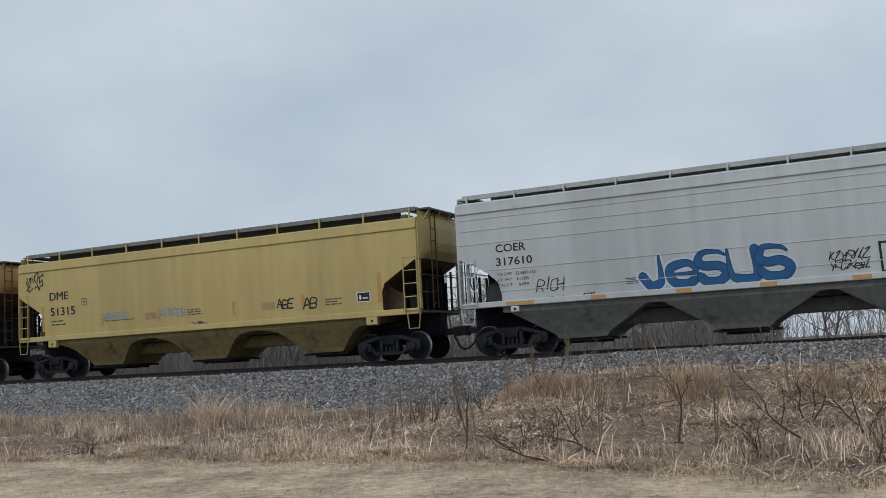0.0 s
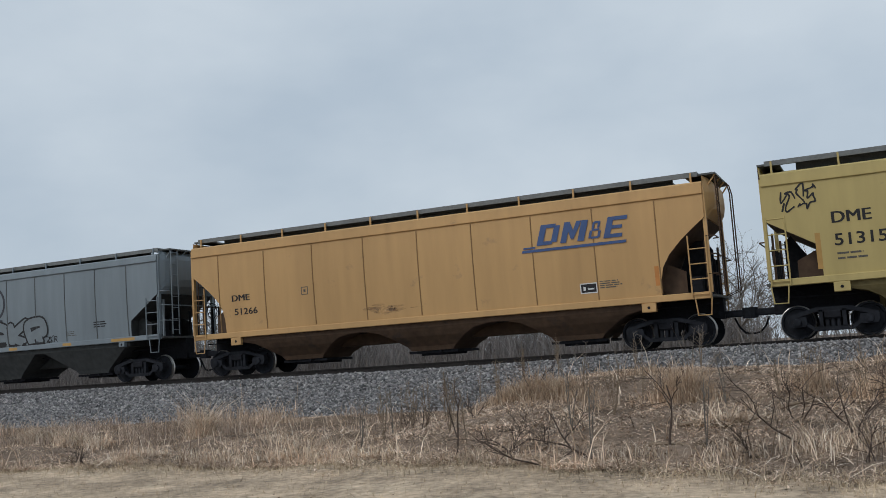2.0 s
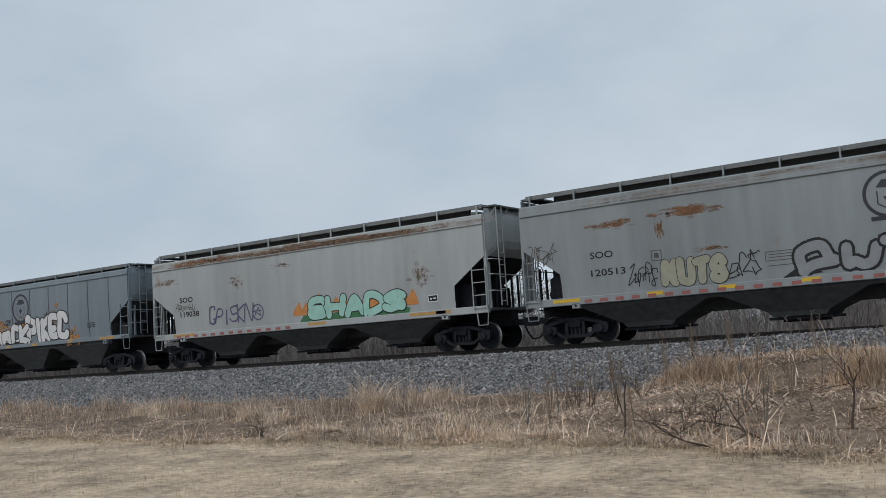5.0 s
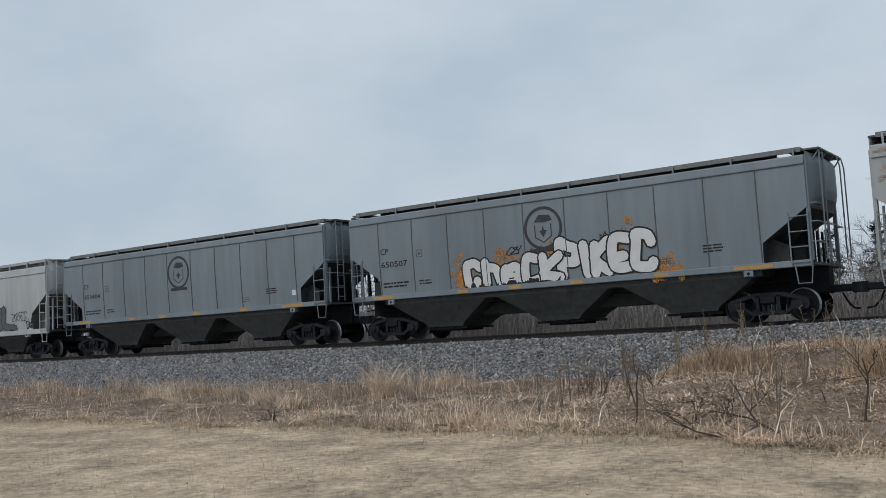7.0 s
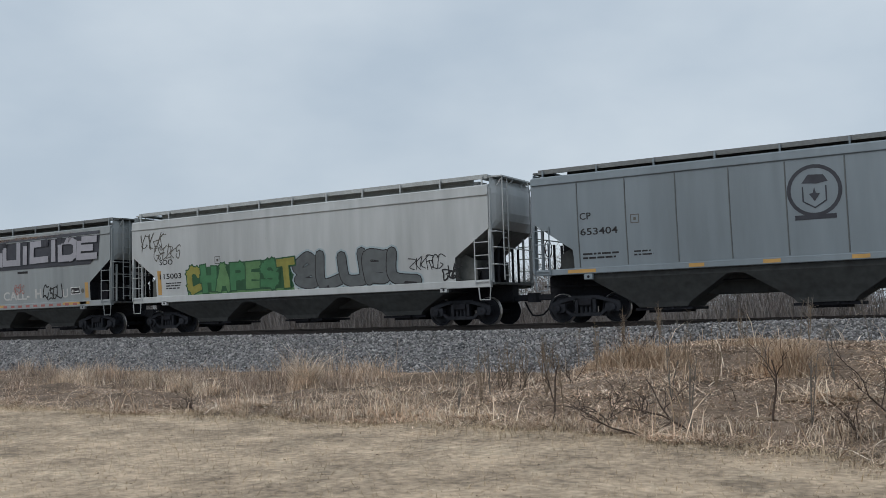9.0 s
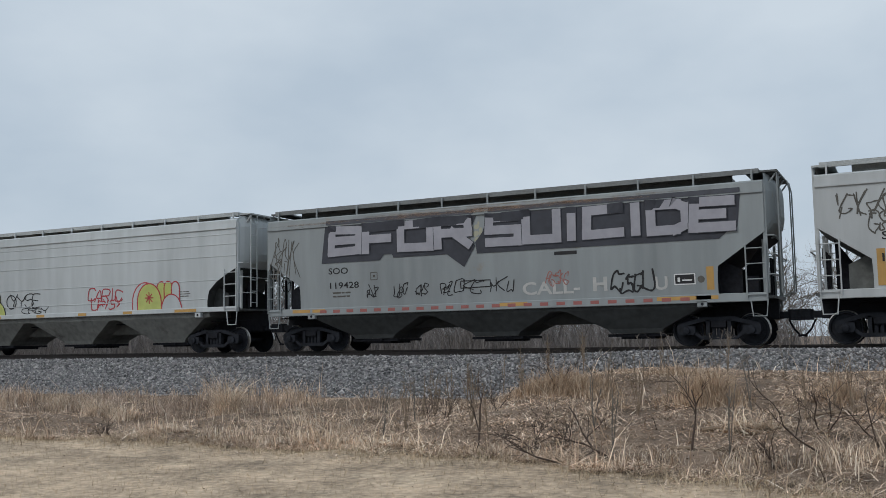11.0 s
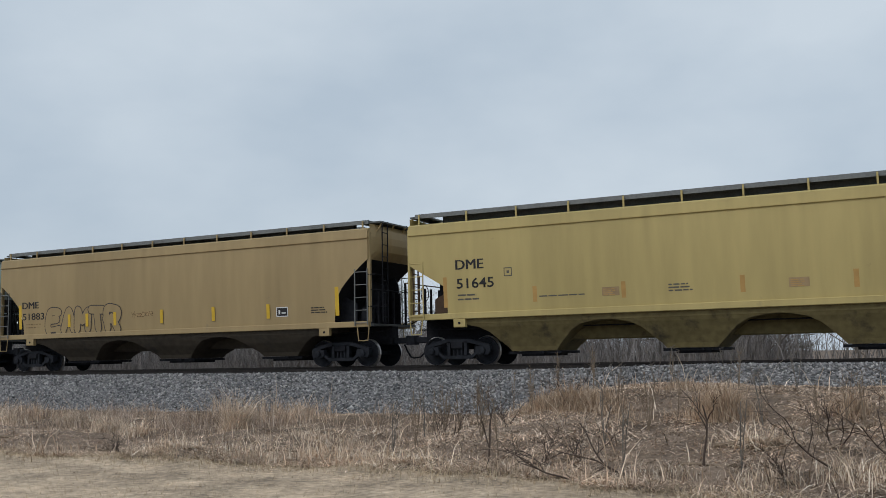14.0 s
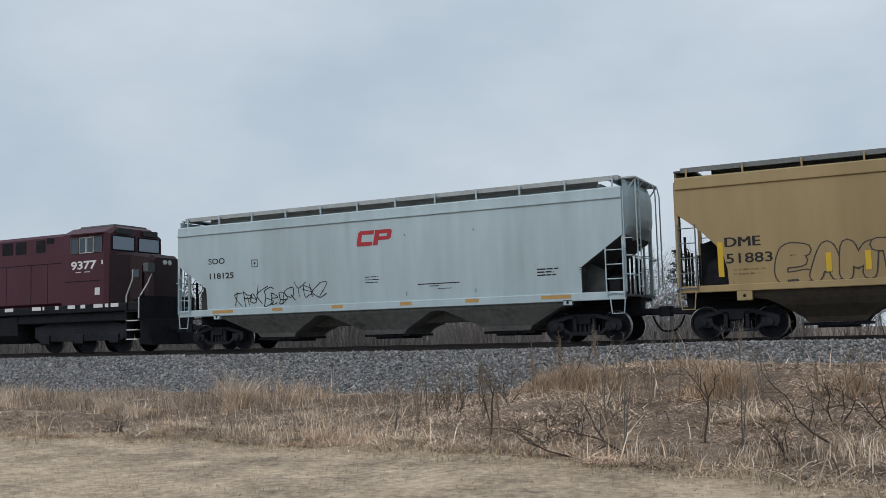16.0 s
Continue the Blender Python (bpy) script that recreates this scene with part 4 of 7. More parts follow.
def brush(sh, side, pts, widths, lift, square=False):
    """A sprayed stroke along (x, z) points, its width changing, with round or square joints."""
    if square:
        runs = []
        for (xa, za), (xb, zb), w in zip(pts, pts[1:], widths):
            d = math.hypot(xb - xa, zb - za) or 1.0
            ex, ez = (xb - xa) / d * 0.5 * w, (zb - za) / d * 0.5 * w
            runs.append([(xa - ex, za - ez), (xb + ex, zb + ez)])
        for k, ((xa, za), (xb, zb)) in enumerate(runs):
            w, cuts = widths[0], 5
            d = math.hypot(xb - xa, zb - za) or 1.0
            nx, nz = -(zb - za) / d * 0.5 * w, (xb - xa) / d * 0.5 * w
            mid = [(xa + (xb - xa) * i / cuts, za + (zb - za) * i / cuts) for i in range(cuts + 1)]
            ring = [p for x, z in mid for p in ((x - nx, z - nz), (x + nx, z + nz))]
            sh.add(side.lay(ring, lift + 0.00004 * k), [(2 * i, 2 * i + 2, 2 * i + 3, 2 * i + 1) for i in range(cuts)])
        return
    n = 8
    dense, wide = [pts[0]], [widths[0]]
    for (xa, za), (xb, zb), wa, wb in zip(pts, pts[1:], widths, widths[1:]):
        cuts = max(1, int(math.hypot(xb - xa, zb - za) / 0.22))
        for i in range(1, cuts + 1):
            q = i / cuts
            dense.append((xa + (xb - xa) * q, za + (zb - za) * q))
            wide.append(wa + (wb - wa) * q)
    pts, widths = dense, wide
    for k, ((x, z), w) in enumerate(zip(pts, widths)):
        up = lift + 0.00004 * k
        sh.add(side.lay([(x + 0.5 * w * math.cos(2 * math.pi * i / n), z + 0.5 * w * math.sin(2 * math.pi * i / n)) for i in range(n)], up), [tuple(range(n))])
        if k:
            (x0, z0), w0 = pts[k - 1], widths[k - 1]
            d = math.hypot(x - x0, z - z0) or 1.0
            nx, nz = -(z - z0) / d * 0.5, (x - x0) / d * 0.5
            sh.add(side.lay([(x0 - nx * w0, z0 - nz * w0), (x - nx * w, z - nz * w), (x + nx * w, z + nz * w), (x0 + nx * w0, z0 + nz * w0)], up + 0.00002), [(0, 1, 2, 3)])


def strokes_of(letter, x, z, wide, tall, lean, soft, r, shake):
    for line in STROKES[letter].split("/"):
        pts = [(int(p[0]) / 4, int(p[1]) / 6) for p in line.split()]
        pts = [(x + a * wide + b * tall * lean + r.gauss(0, shake), z + b * tall + r.gauss(0, shake)) for a, b in pts]
        yield curve_through(pts, 4) if soft and len(pts) > 2 else pts


def sprayed(parent, side, word, x0, x1, z0, z1, fills, edge, w, rim, seed=1, lean=0.0, rise=0.0, soft=True, shake=0.02, spike=False, overlap=0.08, halo=None, base=0.008, label="spray-painted bubble letters"):
    """Thrown-up letters: swollen strokes with a rim, each letter over the one before. spike: strokes start as points."""
    r = random.Random(seed)
    shares = [0.55 if letter in "Ii" else 1.0 for letter in word]
    unit, start = (x1 - x0) / sum(shares), x0
    for k, letter in enumerate(word):
        b, step = w * 0.5 + rim, unit * shares[k]
        a0 = start + b - overlap * step
        start += step
        wide, low = max(0.05, step - 2 * b + 2 * overlap * step), z0 + b + rise * k * unit
        tall = z1 - z0 - 2 * b
        lines = list(strokes_of(letter, a0, low, wide, tall, lean, soft, r, shake))
        widths = [[w * (min(1.0, 0.12 + 2.4 * i / max(1, len(ln) - 1)) if spike else 1.0) for i in range(len(ln))] for ln in lines]
        lift = base + 0.003 * k
        fill = fills[k % len(fills)]
        if halo:
            sh = Shape()
            for ln, ws in zip(lines, widths):
                brush(sh, side, ln, [q + 2 * rim + 0.13 for q in ws], 0.0055)
            part("graffiti_halo", sh, halo, parent, label)
        sh = Shape()
        for ln, ws in zip(lines, widths):
            brush(sh, side, ln, [q + 2 * rim for q in ws], lift, not soft)
        letter_part = part("graffiti_letter", sh, edge, parent, label)
        sh = Shape()
        for ln, ws in zip(lines, widths):
            brush(sh, side, ln, ws, lift + 0.0014, not soft)
        part("graffiti_fill", sh, fill, letter_part)


def scrawl(parent, side, x0, x1, z0, z1, mat, seed, count=5, w=0.035, label="quick spray-painted scrawl", lift=0.008, word=""):
    """A quick tag: thin looping strokes side by side, or the letters of a word."""
    r = random.Random(seed)
    sh, n = Shape(), len(word) or count
    step, shake = (x1 - x0) / n, (0.03 if word else 0.10) * min(x1 - x0, z1 - z0)
    for k in range(n):
        letter = word[k] if word else r.choice("SeGKRUZYC")
        low = z0 + (z1 - z0) * r.uniform(-0.05, 0.1)
        for line in strokes_of(letter, x0 + k * step, low, step * r.uniform(0.8, 1.15), (z1 - z0) * r.uniform(0.8, 1.05), r.uniform(0.05, 0.25), True, r, shake):
            brush(sh, side, line, [w * r.uniform(0.7, 1.1) for _ in line], lift)
    return part("graffiti", sh, mat, parent, label)


def arch(x0, x1, z0, z1, point=0.0):
    """An upright lobe with a round or pointed head."""
    c, hw = (x0 + x1) / 2, (x1 - x0) / 2
    rise = min(z1 - z0, 1.2 * hw)
    ring = [(x0, z0), (x1, z0)]
    for k in range(13):
        a = math.pi * k / 12
        s, q = math.sin(a), math.cos(a)
        ring.append((c + hw * (q * (1 - point) + point * math.copysign(abs(q) ** 0.5, q) * abs(q)), z1 - rise + rise * (s * (1 - point) + point * (1 - abs(q)))))
    return ring


def lobe(parent, side, ring, fill, edge, w, k, label="spray-painted rounded lobe"):
    sh = Shape().add(side.lay(ring, 0.008 + 0.002 * k), [tuple(range(len(ring)))])
    p = part("graffiti_letter", sh, fill, parent, label)
    sh = Shape()
    line = ring[1:] + ring[:1]
    brush(sh, side, line, [w] * len(line), 0.0088 + 0.002 * k)
    part("graffiti_outline", sh, edge, p)


def bars(parent, side, x, z, wide, rows, mat, gap=0.085, tall=0.035, seed=0, label="small stencilled data lines"):
    r = random.Random(seed)
    polys = []
    for k in range(rows):
        a, end, zz = x, x + wide * r.uniform(0.7, 1.0), z - k * gap
        while a < end:
            b = min(end, a + r.uniform(0.08, 0.32))
            polys.append(rect(a, b, zz, zz + tall))
            a = b + 0.035
    return flat("data_stencil", parent, side, polys, mat, 0.006, label)


def roundel(parent, side, x, z, r, mat, label="faded round railway emblem"):
    """A ring badge with a shield, plain shapes."""
    ring = []
    for k in range(28):
        a, b = 2 * math.pi * k / 28, 2 * math.pi * (k + 1) / 28
        ring.append([(x + r * math.cos(a), z + r * 1.0 * math.sin(a)), (x + r * math.cos(b), z + r * math.sin(b)),
                     (x + 0.86 * r * math.cos(b), z + 0.86 * r * math.sin(b)), (x + 0.86 * r * math.cos(a), z + 0.86 * r * math.sin(a))])
    ring.append([(x - 0.45 * r, z + 0.30 * r), (x - 0.2 * r, z + 0.62 * r), (x + 0.35 * r, z + 0.58 * r), (x + 0.5 * r, z + 0.32 * r), (x + 0.1 * r, z + 0.25 * r)])
    ring += ribbon([(x - 0.42 * r, z + 0.15 * r), (x - 0.42 * r, z - 0.40 * r), (x, z - 0.66 * r), (x + 0.42 * r, z - 0.40 * r), (x + 0.42 * r, z + 0.15 * r)], 0.05 * r)
    ring.append([(x - 0.2 * r, z - 0.12 * r), (x, z - 0.42 * r), (x + 0.2 * r, z - 0.12 * r), (x + 0.06 * r, z - 0.1 * r), (x, z + 0.12 * r), (x - 0.06 * r, z - 0.1 * r)])
    ring.append(rect(x - 0.75 * r, x + 0.75 * r, z - 1.1 * r, z - 0.92 * r))
    return flat("emblem", parent, side, ring, mat, 0.007, label)


def blotch(parent, side, x0, x1, z0, z1, mat, n=50, seed=0, label="rust stain on the sheet"):
    """A stain: many small overlapping streaks, dense in the middle."""
    r = random.Random(seed)
    polys = []
    for _ in range(n):
        x, z = r.gauss((x0 + x1) / 2, (x1 - x0) / 4.5), r.gauss((z0 + z1) / 2, (z1 - z0) / 4.5)
        w, t = (x1 - x0) * r.uniform(0.03, 0.16), (z1 - z0) * r.uniform(0.05, 0.2)
        polys.append([(x + w * math.cos(a) * r.uniform(0.7, 1.2), z + t * math.sin(a) * r.uniform(0.7, 1.2)) for a in (0, 0.9, 1.8, 2.7, 3.6, 4.5, 5.4)])
    sh = Shape()
    for k, ring in enumerate(polys):
        sh.add(side.lay(sorted_ring(ring), 0.004 + 0.00002 * k), [tuple(range(7))])
    return part("stain", sh, mat, parent, label)


def label_plate(parent, side, x, z, w=0.55, h=0.36):
    p = flat("inspection_plate", parent, side, [rect(x, x + w, z, z + h)], BLACK_INK, 0.006, "black and white inspection stencil")
    flat("plate_border", p, side, ribbon([(x, z), (x + w, z), (x + w, z + h), (x, z + h), (x, z)], 0.03) + [rect(x + 0.08, x + 0.15, z + 0.07, z + h - 0.09), rect(x + 0.21, x + w - 0.08, z + 0.09, z + 0.13)], WHITE_INK, 0.009)


def small_square(parent, side, x, z, mat=GREY_INK, s=0.24):
    flat("stencil_square", parent, side, ribbon([(x, z), (x + s, z), (x + s, z + s), (x, z + s), (x, z)], 0.025) + [rect(x + 0.08, x + s - 0.08, z + 0.08, z + s - 0.08)], mat, 0.006)


# ---- covered hopper cars ----
ROUND_CUT = [(1.2, 1.36), (1.9, 1.33), (2.25, 1.25), (2.6, 1.04), (2.95, 0.70), (3.25, 0.35), (3.52, 0.0), (9, 0.0)]
BENT_CUT = [(1.2, 1.30), (1.9, 1.30), (2.2, 1.28), (3.08, 0.0), (9, 0.0)]
LOW_CUT = [(1.2, 1.36), (1.85, 1.34), (2.2, 1.25), (2.5, 0.92), (2.75, 0.48), (2.98, 0.0), (9, 0.0)]
HIGH_CUT = [(1.2, 1.34), (2.2, 1.33), (2.48, 1.22), (3.2, 0.0), (9, 0.0)]


def ladder(parent, x, y, z0, z1, w, mat, step=0.42, name="ladder"):
    sh = Shape()
    for dx in (-w / 2, w / 2):
        sh.tube([(x + dx, y, z0), (x + dx, y, z1)], 0.022, 5)
    lad = part(name, sh, mat, parent)
    rung = Shape().tube([(x - w / 2, y, 0), (x + w / 2, y, 0)], 0.016, 5).mesh("rung", mat)
    z = z0 + 0.08
    while z < z1 - 0.05:
        part("rung", rung, None, lad).location = (0, 0, z)
        z += step
    return lad


def hopper_car(spec):
    """A three-bay covered hopper. spec: label, paint, B (end to end), eave, chord, top, cut, sill, marks."""
    paint, B = PAINT[spec["paint"]], spec["B"]
    eave, top, sill = spec.get("eave", 4.15), spec.get("top", 4.70), spec.get("sill", 1.42)
    cut = spec.get("cut", BENT_CUT)
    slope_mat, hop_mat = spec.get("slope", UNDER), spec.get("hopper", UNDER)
    deck = spec.get("deck", GRATE)
    end_mat = slope_mat if "heavy" in spec else paint
    h = B / 2
    car = new("hopper_car")
    tagged(car, spec["label"], "hopper car", "hopper cars of the train")
    bulge = spec.get("bulge", 0.05)
    side_profile = [(z, 1.505 + (0.05 + bulge) * math.sin(1.9 * (z - sill + 0.02) / (eave - sill))) for z in np.linspace(sill - 0.02, eave, 22)]
    side = Side(side_profile + [(eave + 0.015, 1.655), (eave + 0.2, 1.61)])
    # shell: rows of the cross-section, each as long as the cut ends allow
    zs = sorted(set([sill - 0.02, eave] + [z for z, _ in cut if sill < z < eave] + [float(z) for z, _ in side_profile]))
    zs = [z for z in zs if sill - 0.03 <= z <= eave]
    chord = spec.get("chord", 0.29)
    crown = [(eave + 0.015, 1.615), (eave + chord, 1.60), (eave + chord + 0.05, 1.50), (min(top - 0.12, eave + chord + 0.12), 1.05), (top - 0.10, 0.0)]
    lower = Side(side_profile)
    rows = [(z, -lower.y(z), h - float(np.interp(z, *zip(*cut)))) for z in zs] + [(z, w, h) for z, w in crown]
    body, slope = Shape(), Shape()
    xs = np.linspace(-1, 1, 13)
    for s in (-1, 1):
        k = len(body.v)
        body.v += [(x * e, s * w, z) for z, w, e in rows for x in xs]
        for j in range(len(rows) - 1):
            for i in range(12):
                q = (k + j * 13 + i, k + j * 13 + i + 1, k + (j + 1) * 13 + i + 1, k + (j + 1) * 13 + i)
                body.f.append(q if s < 0 else q[::-1])
    for e in (-1, 1):
        for (z0, w0, e0), (z1, w1, e1) in zip(rows, rows[1:]):
            quad = [(e * e0, -w0, z0), (e * e0, w0, z0), (e * e1, w1, z1), (e * e1, -w1, z1)]
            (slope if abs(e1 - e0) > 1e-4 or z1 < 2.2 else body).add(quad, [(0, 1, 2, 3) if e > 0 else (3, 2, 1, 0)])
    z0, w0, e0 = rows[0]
    # slope sheets take a darker colour than the body: grime and painted shade
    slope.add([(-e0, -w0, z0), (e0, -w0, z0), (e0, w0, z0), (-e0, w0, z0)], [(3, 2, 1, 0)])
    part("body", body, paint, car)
    part("slope_sheet", slope, slope_mat, car, "dark sloping end sheet, grime and shade in its colour")
    # eave moulding
    for s in (-1, 1):
        sh = Shape().extrude_x([(s * 1.56, eave - 0.06), (s * 1.645, eave - 0.01), (s * 1.645, eave + 0.025), (s * 1.56, eave + 0.03)][::s], -h + 0.01, h - 0.01)
        part("eave_moulding", sh, paint, car)
    # side sills, end posts, end platforms
    for s in (-1, 1):
        sh = Shape().box(-h, h, min(s * 1.42, s * 1.56), max(s * 1.42, s * 1.56), sill - spec.get("sill_h", 0.17), sill + 0.02, 0.015)
        part("side_sill", sh, spec.get("sill_mat", paint), car)
        for e in (-1, 1):
            sh = Shape().box(e * h - 0.05, e * h + 0.05, min(s * 1.44, s * 1.56), max(s * 1.44, s * 1.56), sill, eave + 0.2)
            part("corner_post", sh, paint, car)
            # jacking pad
            pad = 0.2 if "heavy" in spec else 0.13
            sh = Shape().box(e * (h - 1.75) - pad, e * (h - 1.75) + pad, s * 1.49 - 0.07, s * 1.49 + 0.07, sill - 0.16 - 1.35 * pad, sill - 0.16, 0.02)
            jack = part("jacking_pad", sh, spec.get("sill_mat", paint), car)
            # dark disc on the pad's face, standing in for a shaded hole
            part("pad_hole", Shape().turn_y([(s * 1.555, 0.045), (s * 1.563, 0.045)], 8, e * (h - 1.75), sill - 0.16 - 0.7 * pad), UNDER, jack)
            ladder(car, e * (h - 0.27), s * 1.60, sill - 0.12, sill + spec.get("climb", 1.35), spec.get("rungs", 0.52), spec.get("ladder", paint))
            st = Shape().tube([(e * (h - 0.45), s * 1.55, sill - 0.15), (e * (h - 0.40), s * 1.55, sill - 0.62), (e * (h - 0.05), s * 1.55, sill - 0.62), (e * h, s * 1.55, sill - 0.15)], 0.022, 5)
            part("sill_step", st, paint, car)
    for e in (-1, 1):
        sh = Shape().box(min(e * (h - 1.3), e * (h + 0.12)), max(e * (h - 1.3), e * (h + 0.12)), -1.44, 1.44, sill - 0.13, sill - 0.06)
        part("end_platform", sh, GRATE, car)
        sh = Shape().box(min(e * (h - 2.6), e * (h + 0.1)), max(e * (h - 2.6), e * (h + 0.1)), -0.22, 0.22, 0.72, sill - 0.13, 0.03)
        part("centre_sill", sh, UNDER, car)
        # inner plates in the slope colour, added to keep the cut ends dark
        for s in (-1, 1):
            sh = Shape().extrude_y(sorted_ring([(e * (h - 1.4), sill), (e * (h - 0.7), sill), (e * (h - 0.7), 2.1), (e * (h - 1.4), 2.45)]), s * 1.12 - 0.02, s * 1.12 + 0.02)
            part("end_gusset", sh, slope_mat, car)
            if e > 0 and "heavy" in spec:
                # plain dark plates added to close the bright gap behind the ladder
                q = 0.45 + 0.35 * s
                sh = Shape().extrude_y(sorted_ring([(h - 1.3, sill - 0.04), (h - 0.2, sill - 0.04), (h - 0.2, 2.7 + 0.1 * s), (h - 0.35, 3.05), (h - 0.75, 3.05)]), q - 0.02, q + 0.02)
                part("brake_panel", sh, UNDER, car, "dark panel filling the car end where brake gear sits")
        # centre web under the slope sheet, near black to fill the gap with dark
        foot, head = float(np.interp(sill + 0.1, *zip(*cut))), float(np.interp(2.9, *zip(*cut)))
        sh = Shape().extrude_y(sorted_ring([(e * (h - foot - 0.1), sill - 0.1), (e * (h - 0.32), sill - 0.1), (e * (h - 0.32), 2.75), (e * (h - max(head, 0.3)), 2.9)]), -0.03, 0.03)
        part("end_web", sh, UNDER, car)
        # end struts and the ladder on the end
        for yy in (-1.15, -0.72, -0.3, 0.3, 0.72, 1.15):
            zt = 2.9 if abs(yy) > 1 else 2.5
            sh = Shape().box(e * (h - 0.12) - 0.03, e * (h - 0.12) + 0.03, yy - 0.035, yy + 0.035, sill - 0.06, zt)
            part("end_strut", sh, end_mat if abs(yy) > 1 else UNDER, car)
        lean_out, over = (0.33, 0.36) if e > 0 else (0.06, 0.08)
        sh = Shape()
        for yy in (-1.2, -0.85):
            sh.tube([(e * (h + lean_out), yy, sill), (e * (h + lean_out), yy, top - 0.1)], 0.022, 5)
        lad = part("end_ladder", sh, end_mat, car)
        rung = Shape().tube([(e * (h + lean_out), -1.2, 0), (e * (h + lean_out), -0.85, 0)], 0.016, 5).mesh("rung", end_mat)
        for k in range(8):
            part("rung", rung, None, lad).location = (0, 0, sill + 0.15 + 0.4 * k)
        # rails that arch from the roof walk down the leading end
        for yy in (0.55, 1.05) if e > 0 else ():
            sh = Shape().tube([(e * (h + 0.28), yy, top - 0.02), (e * (h + 0.40), yy, top - 0.12), (e * (h + 0.46), yy, top - 0.42), (e * (h + 0.46), yy, sill + 0.1), (e * (h + 0.1), yy, sill - 0.05)], 0.022, 5)
            part("arched_rail", sh, end_mat, car)
        # bulging end sheet above the slope
        swell = 1.0 if e > 0 else 0.1
        zb = next(z for z, inset in cut if inset == 0) + 0.02
        plan = [(-1.545, 0.004), (-1.3, 0.13), (-1.0, 0.23), (-0.5, 0.29), (0.5, 0.29), (1.0, 0.23), (1.3, 0.13), (1.545, 0.004)]
        n = len(plan)
        levels = [(zb, 0.1), (zb + 0.25, 0.8), (zb + 0.5, 1.0), (eave + 0.05, 1.0), (eave + chord, 0.9), (top - 0.14, 0.35)]
        sh = Shape()
        sh.v = [(e * (h + 0.003 + d * k * swell), y * (1.0 if z < eave + 0.1 else 0.95), z) for z, k in levels for y, d in plan]
        sh.f = [tuple((r * n + i, r * n + i + 1, (r + 1) * n + i + 1, (r + 1) * n + i)[::e]) for r in range(len(levels) - 1) for i in range(n - 1)]
        part("end_sheet", sh, paint, car)
        for zz in (sill + 0.5, sill + 1.55) if e > 0 else ():
            sh = Shape().tube([(e * (h - 0.02), -1.56, zz), (e * (h + 0.22), -1.5, zz), (e * (h + 0.22), -0.8, zz), (e * (h + 0.05), -0.7, zz)], 0.018, 5)
            part("grab_iron", sh, end_mat, car)
        sh = Shape().tube([(e * (h + 0.03), -1.5, sill + 1.05), (e * (h + 0.2), -1.45, sill + 1.05), (e * (h + 0.2), 1.45, sill + 1.05), (e * (h + 0.03), 1.5, sill + 1.05)], 0.02, 5)
        part("end_handrail", sh, end_mat, car)
        # roof walk over the end
        sh = Shape().box(min(e * (h - 0.5), e * (h + over)), max(e * (h - 0.5), e * (h + over)), -1.3, 1.3, top - 0.1, top - 0.05)
        part("end_roof_walk", sh, deck, car)
        for yy in (-1.2, -0.4, 0.4, 1.2):
            part("roof_walk_bracket", Shape().tube([(e * (h + over - 0.02), yy, top - 0.1), (e * (h + 0.25 * over), yy, top - 0.42)], 0.025, 5), paint, car)
        coupler(car, e * (h + 0.1), e)
    sh = Shape().box(-h + 2.6, h - 2.6, -0.42, 0.42, 0.72, sill - 0.05, 0.03)
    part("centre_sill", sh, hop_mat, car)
    # brake wheel and gear on one end
    hub = Shape()
    for k in range(12):
        a, b = 2 * math.pi * k / 12, 2 * math.pi * (k + 1) / 12
        hub.tube([(-h + 0.05, -0.6 + 0.27 * math.cos(a), 2.35 + 0.27 * math.sin(a)), (-h + 0.05, -0.6 + 0.27 * math.cos(b), 2.35 + 0.27 * math.sin(b))], 0.016, 4)
    for k in range(4):
        a = math.pi * k / 2 + 0.4
        hub.tube([(-h + 0.05, -0.6, 2.35), (-h + 0.05, -0.6 + 0.27 * math.cos(a), 2.35 + 0.27 * math.sin(a))], 0.012, 4)
    part("brake_wheel", hub, UNDER, car)
    sh = Shape().turn_y([(-0.95, 0.0), (-0.95, 0.2), (-0.1, 0.2), (-0.1, 0.0)], 14, -h + 0.75, 1.62)
    part("air_reservoir", sh, UNDER, car)
    part("brake_cylinder", Shape().turn_y([(-0.5, 0.0), (-0.5, 0.16), (0.3, 0.16), (0.3, 0.0)], 12, h - 0.8, 1.66), UNDER, car)
    part("control_valve", Shape().box(h - 0.62, h - 0.3, -1.0, -0.65, sill - 0.05, sill + 0.5, 0.04), UNDER, car)
    part("brake_rod", Shape().tube([(-h + 0.08, -0.6, 2.1), (-h + 0.1, -0.6, sill - 0.1), (-h + 1.2, -0.5, 1.05)], 0.02, 5), UNDER, car)
    part("train_pipe", Shape().tube([(-h - 0.05, -0.75, 1.15), (-h + 2.8, -0.8, 1.12), (h - 2.8, -0.8, 1.12), (h + 0.05, -0.75, 1.15)], 0.022, 5), UNDER, car)
    # roof: hatch trough and running boards on brackets
    sh = Shape().box(-h + 1.0, h - 1.0, -0.34, 0.34, top - 0.22, top - 0.03, 0.06)
    part("hatch_cover", sh, spec.get("hatch", GRATE), car, "long trough hatch cover")
    posts = spec.get("posts", 12)
    for s in (-1, 1):
        sh = Shape().box(-h + 0.12, h - 0.12, min(s * 0.78, s * 1.32), max(s * 0.78, s * 1.32), top - 0.045, top)
        rb = part("running_board", sh, deck, car, "galvanised roof running board")
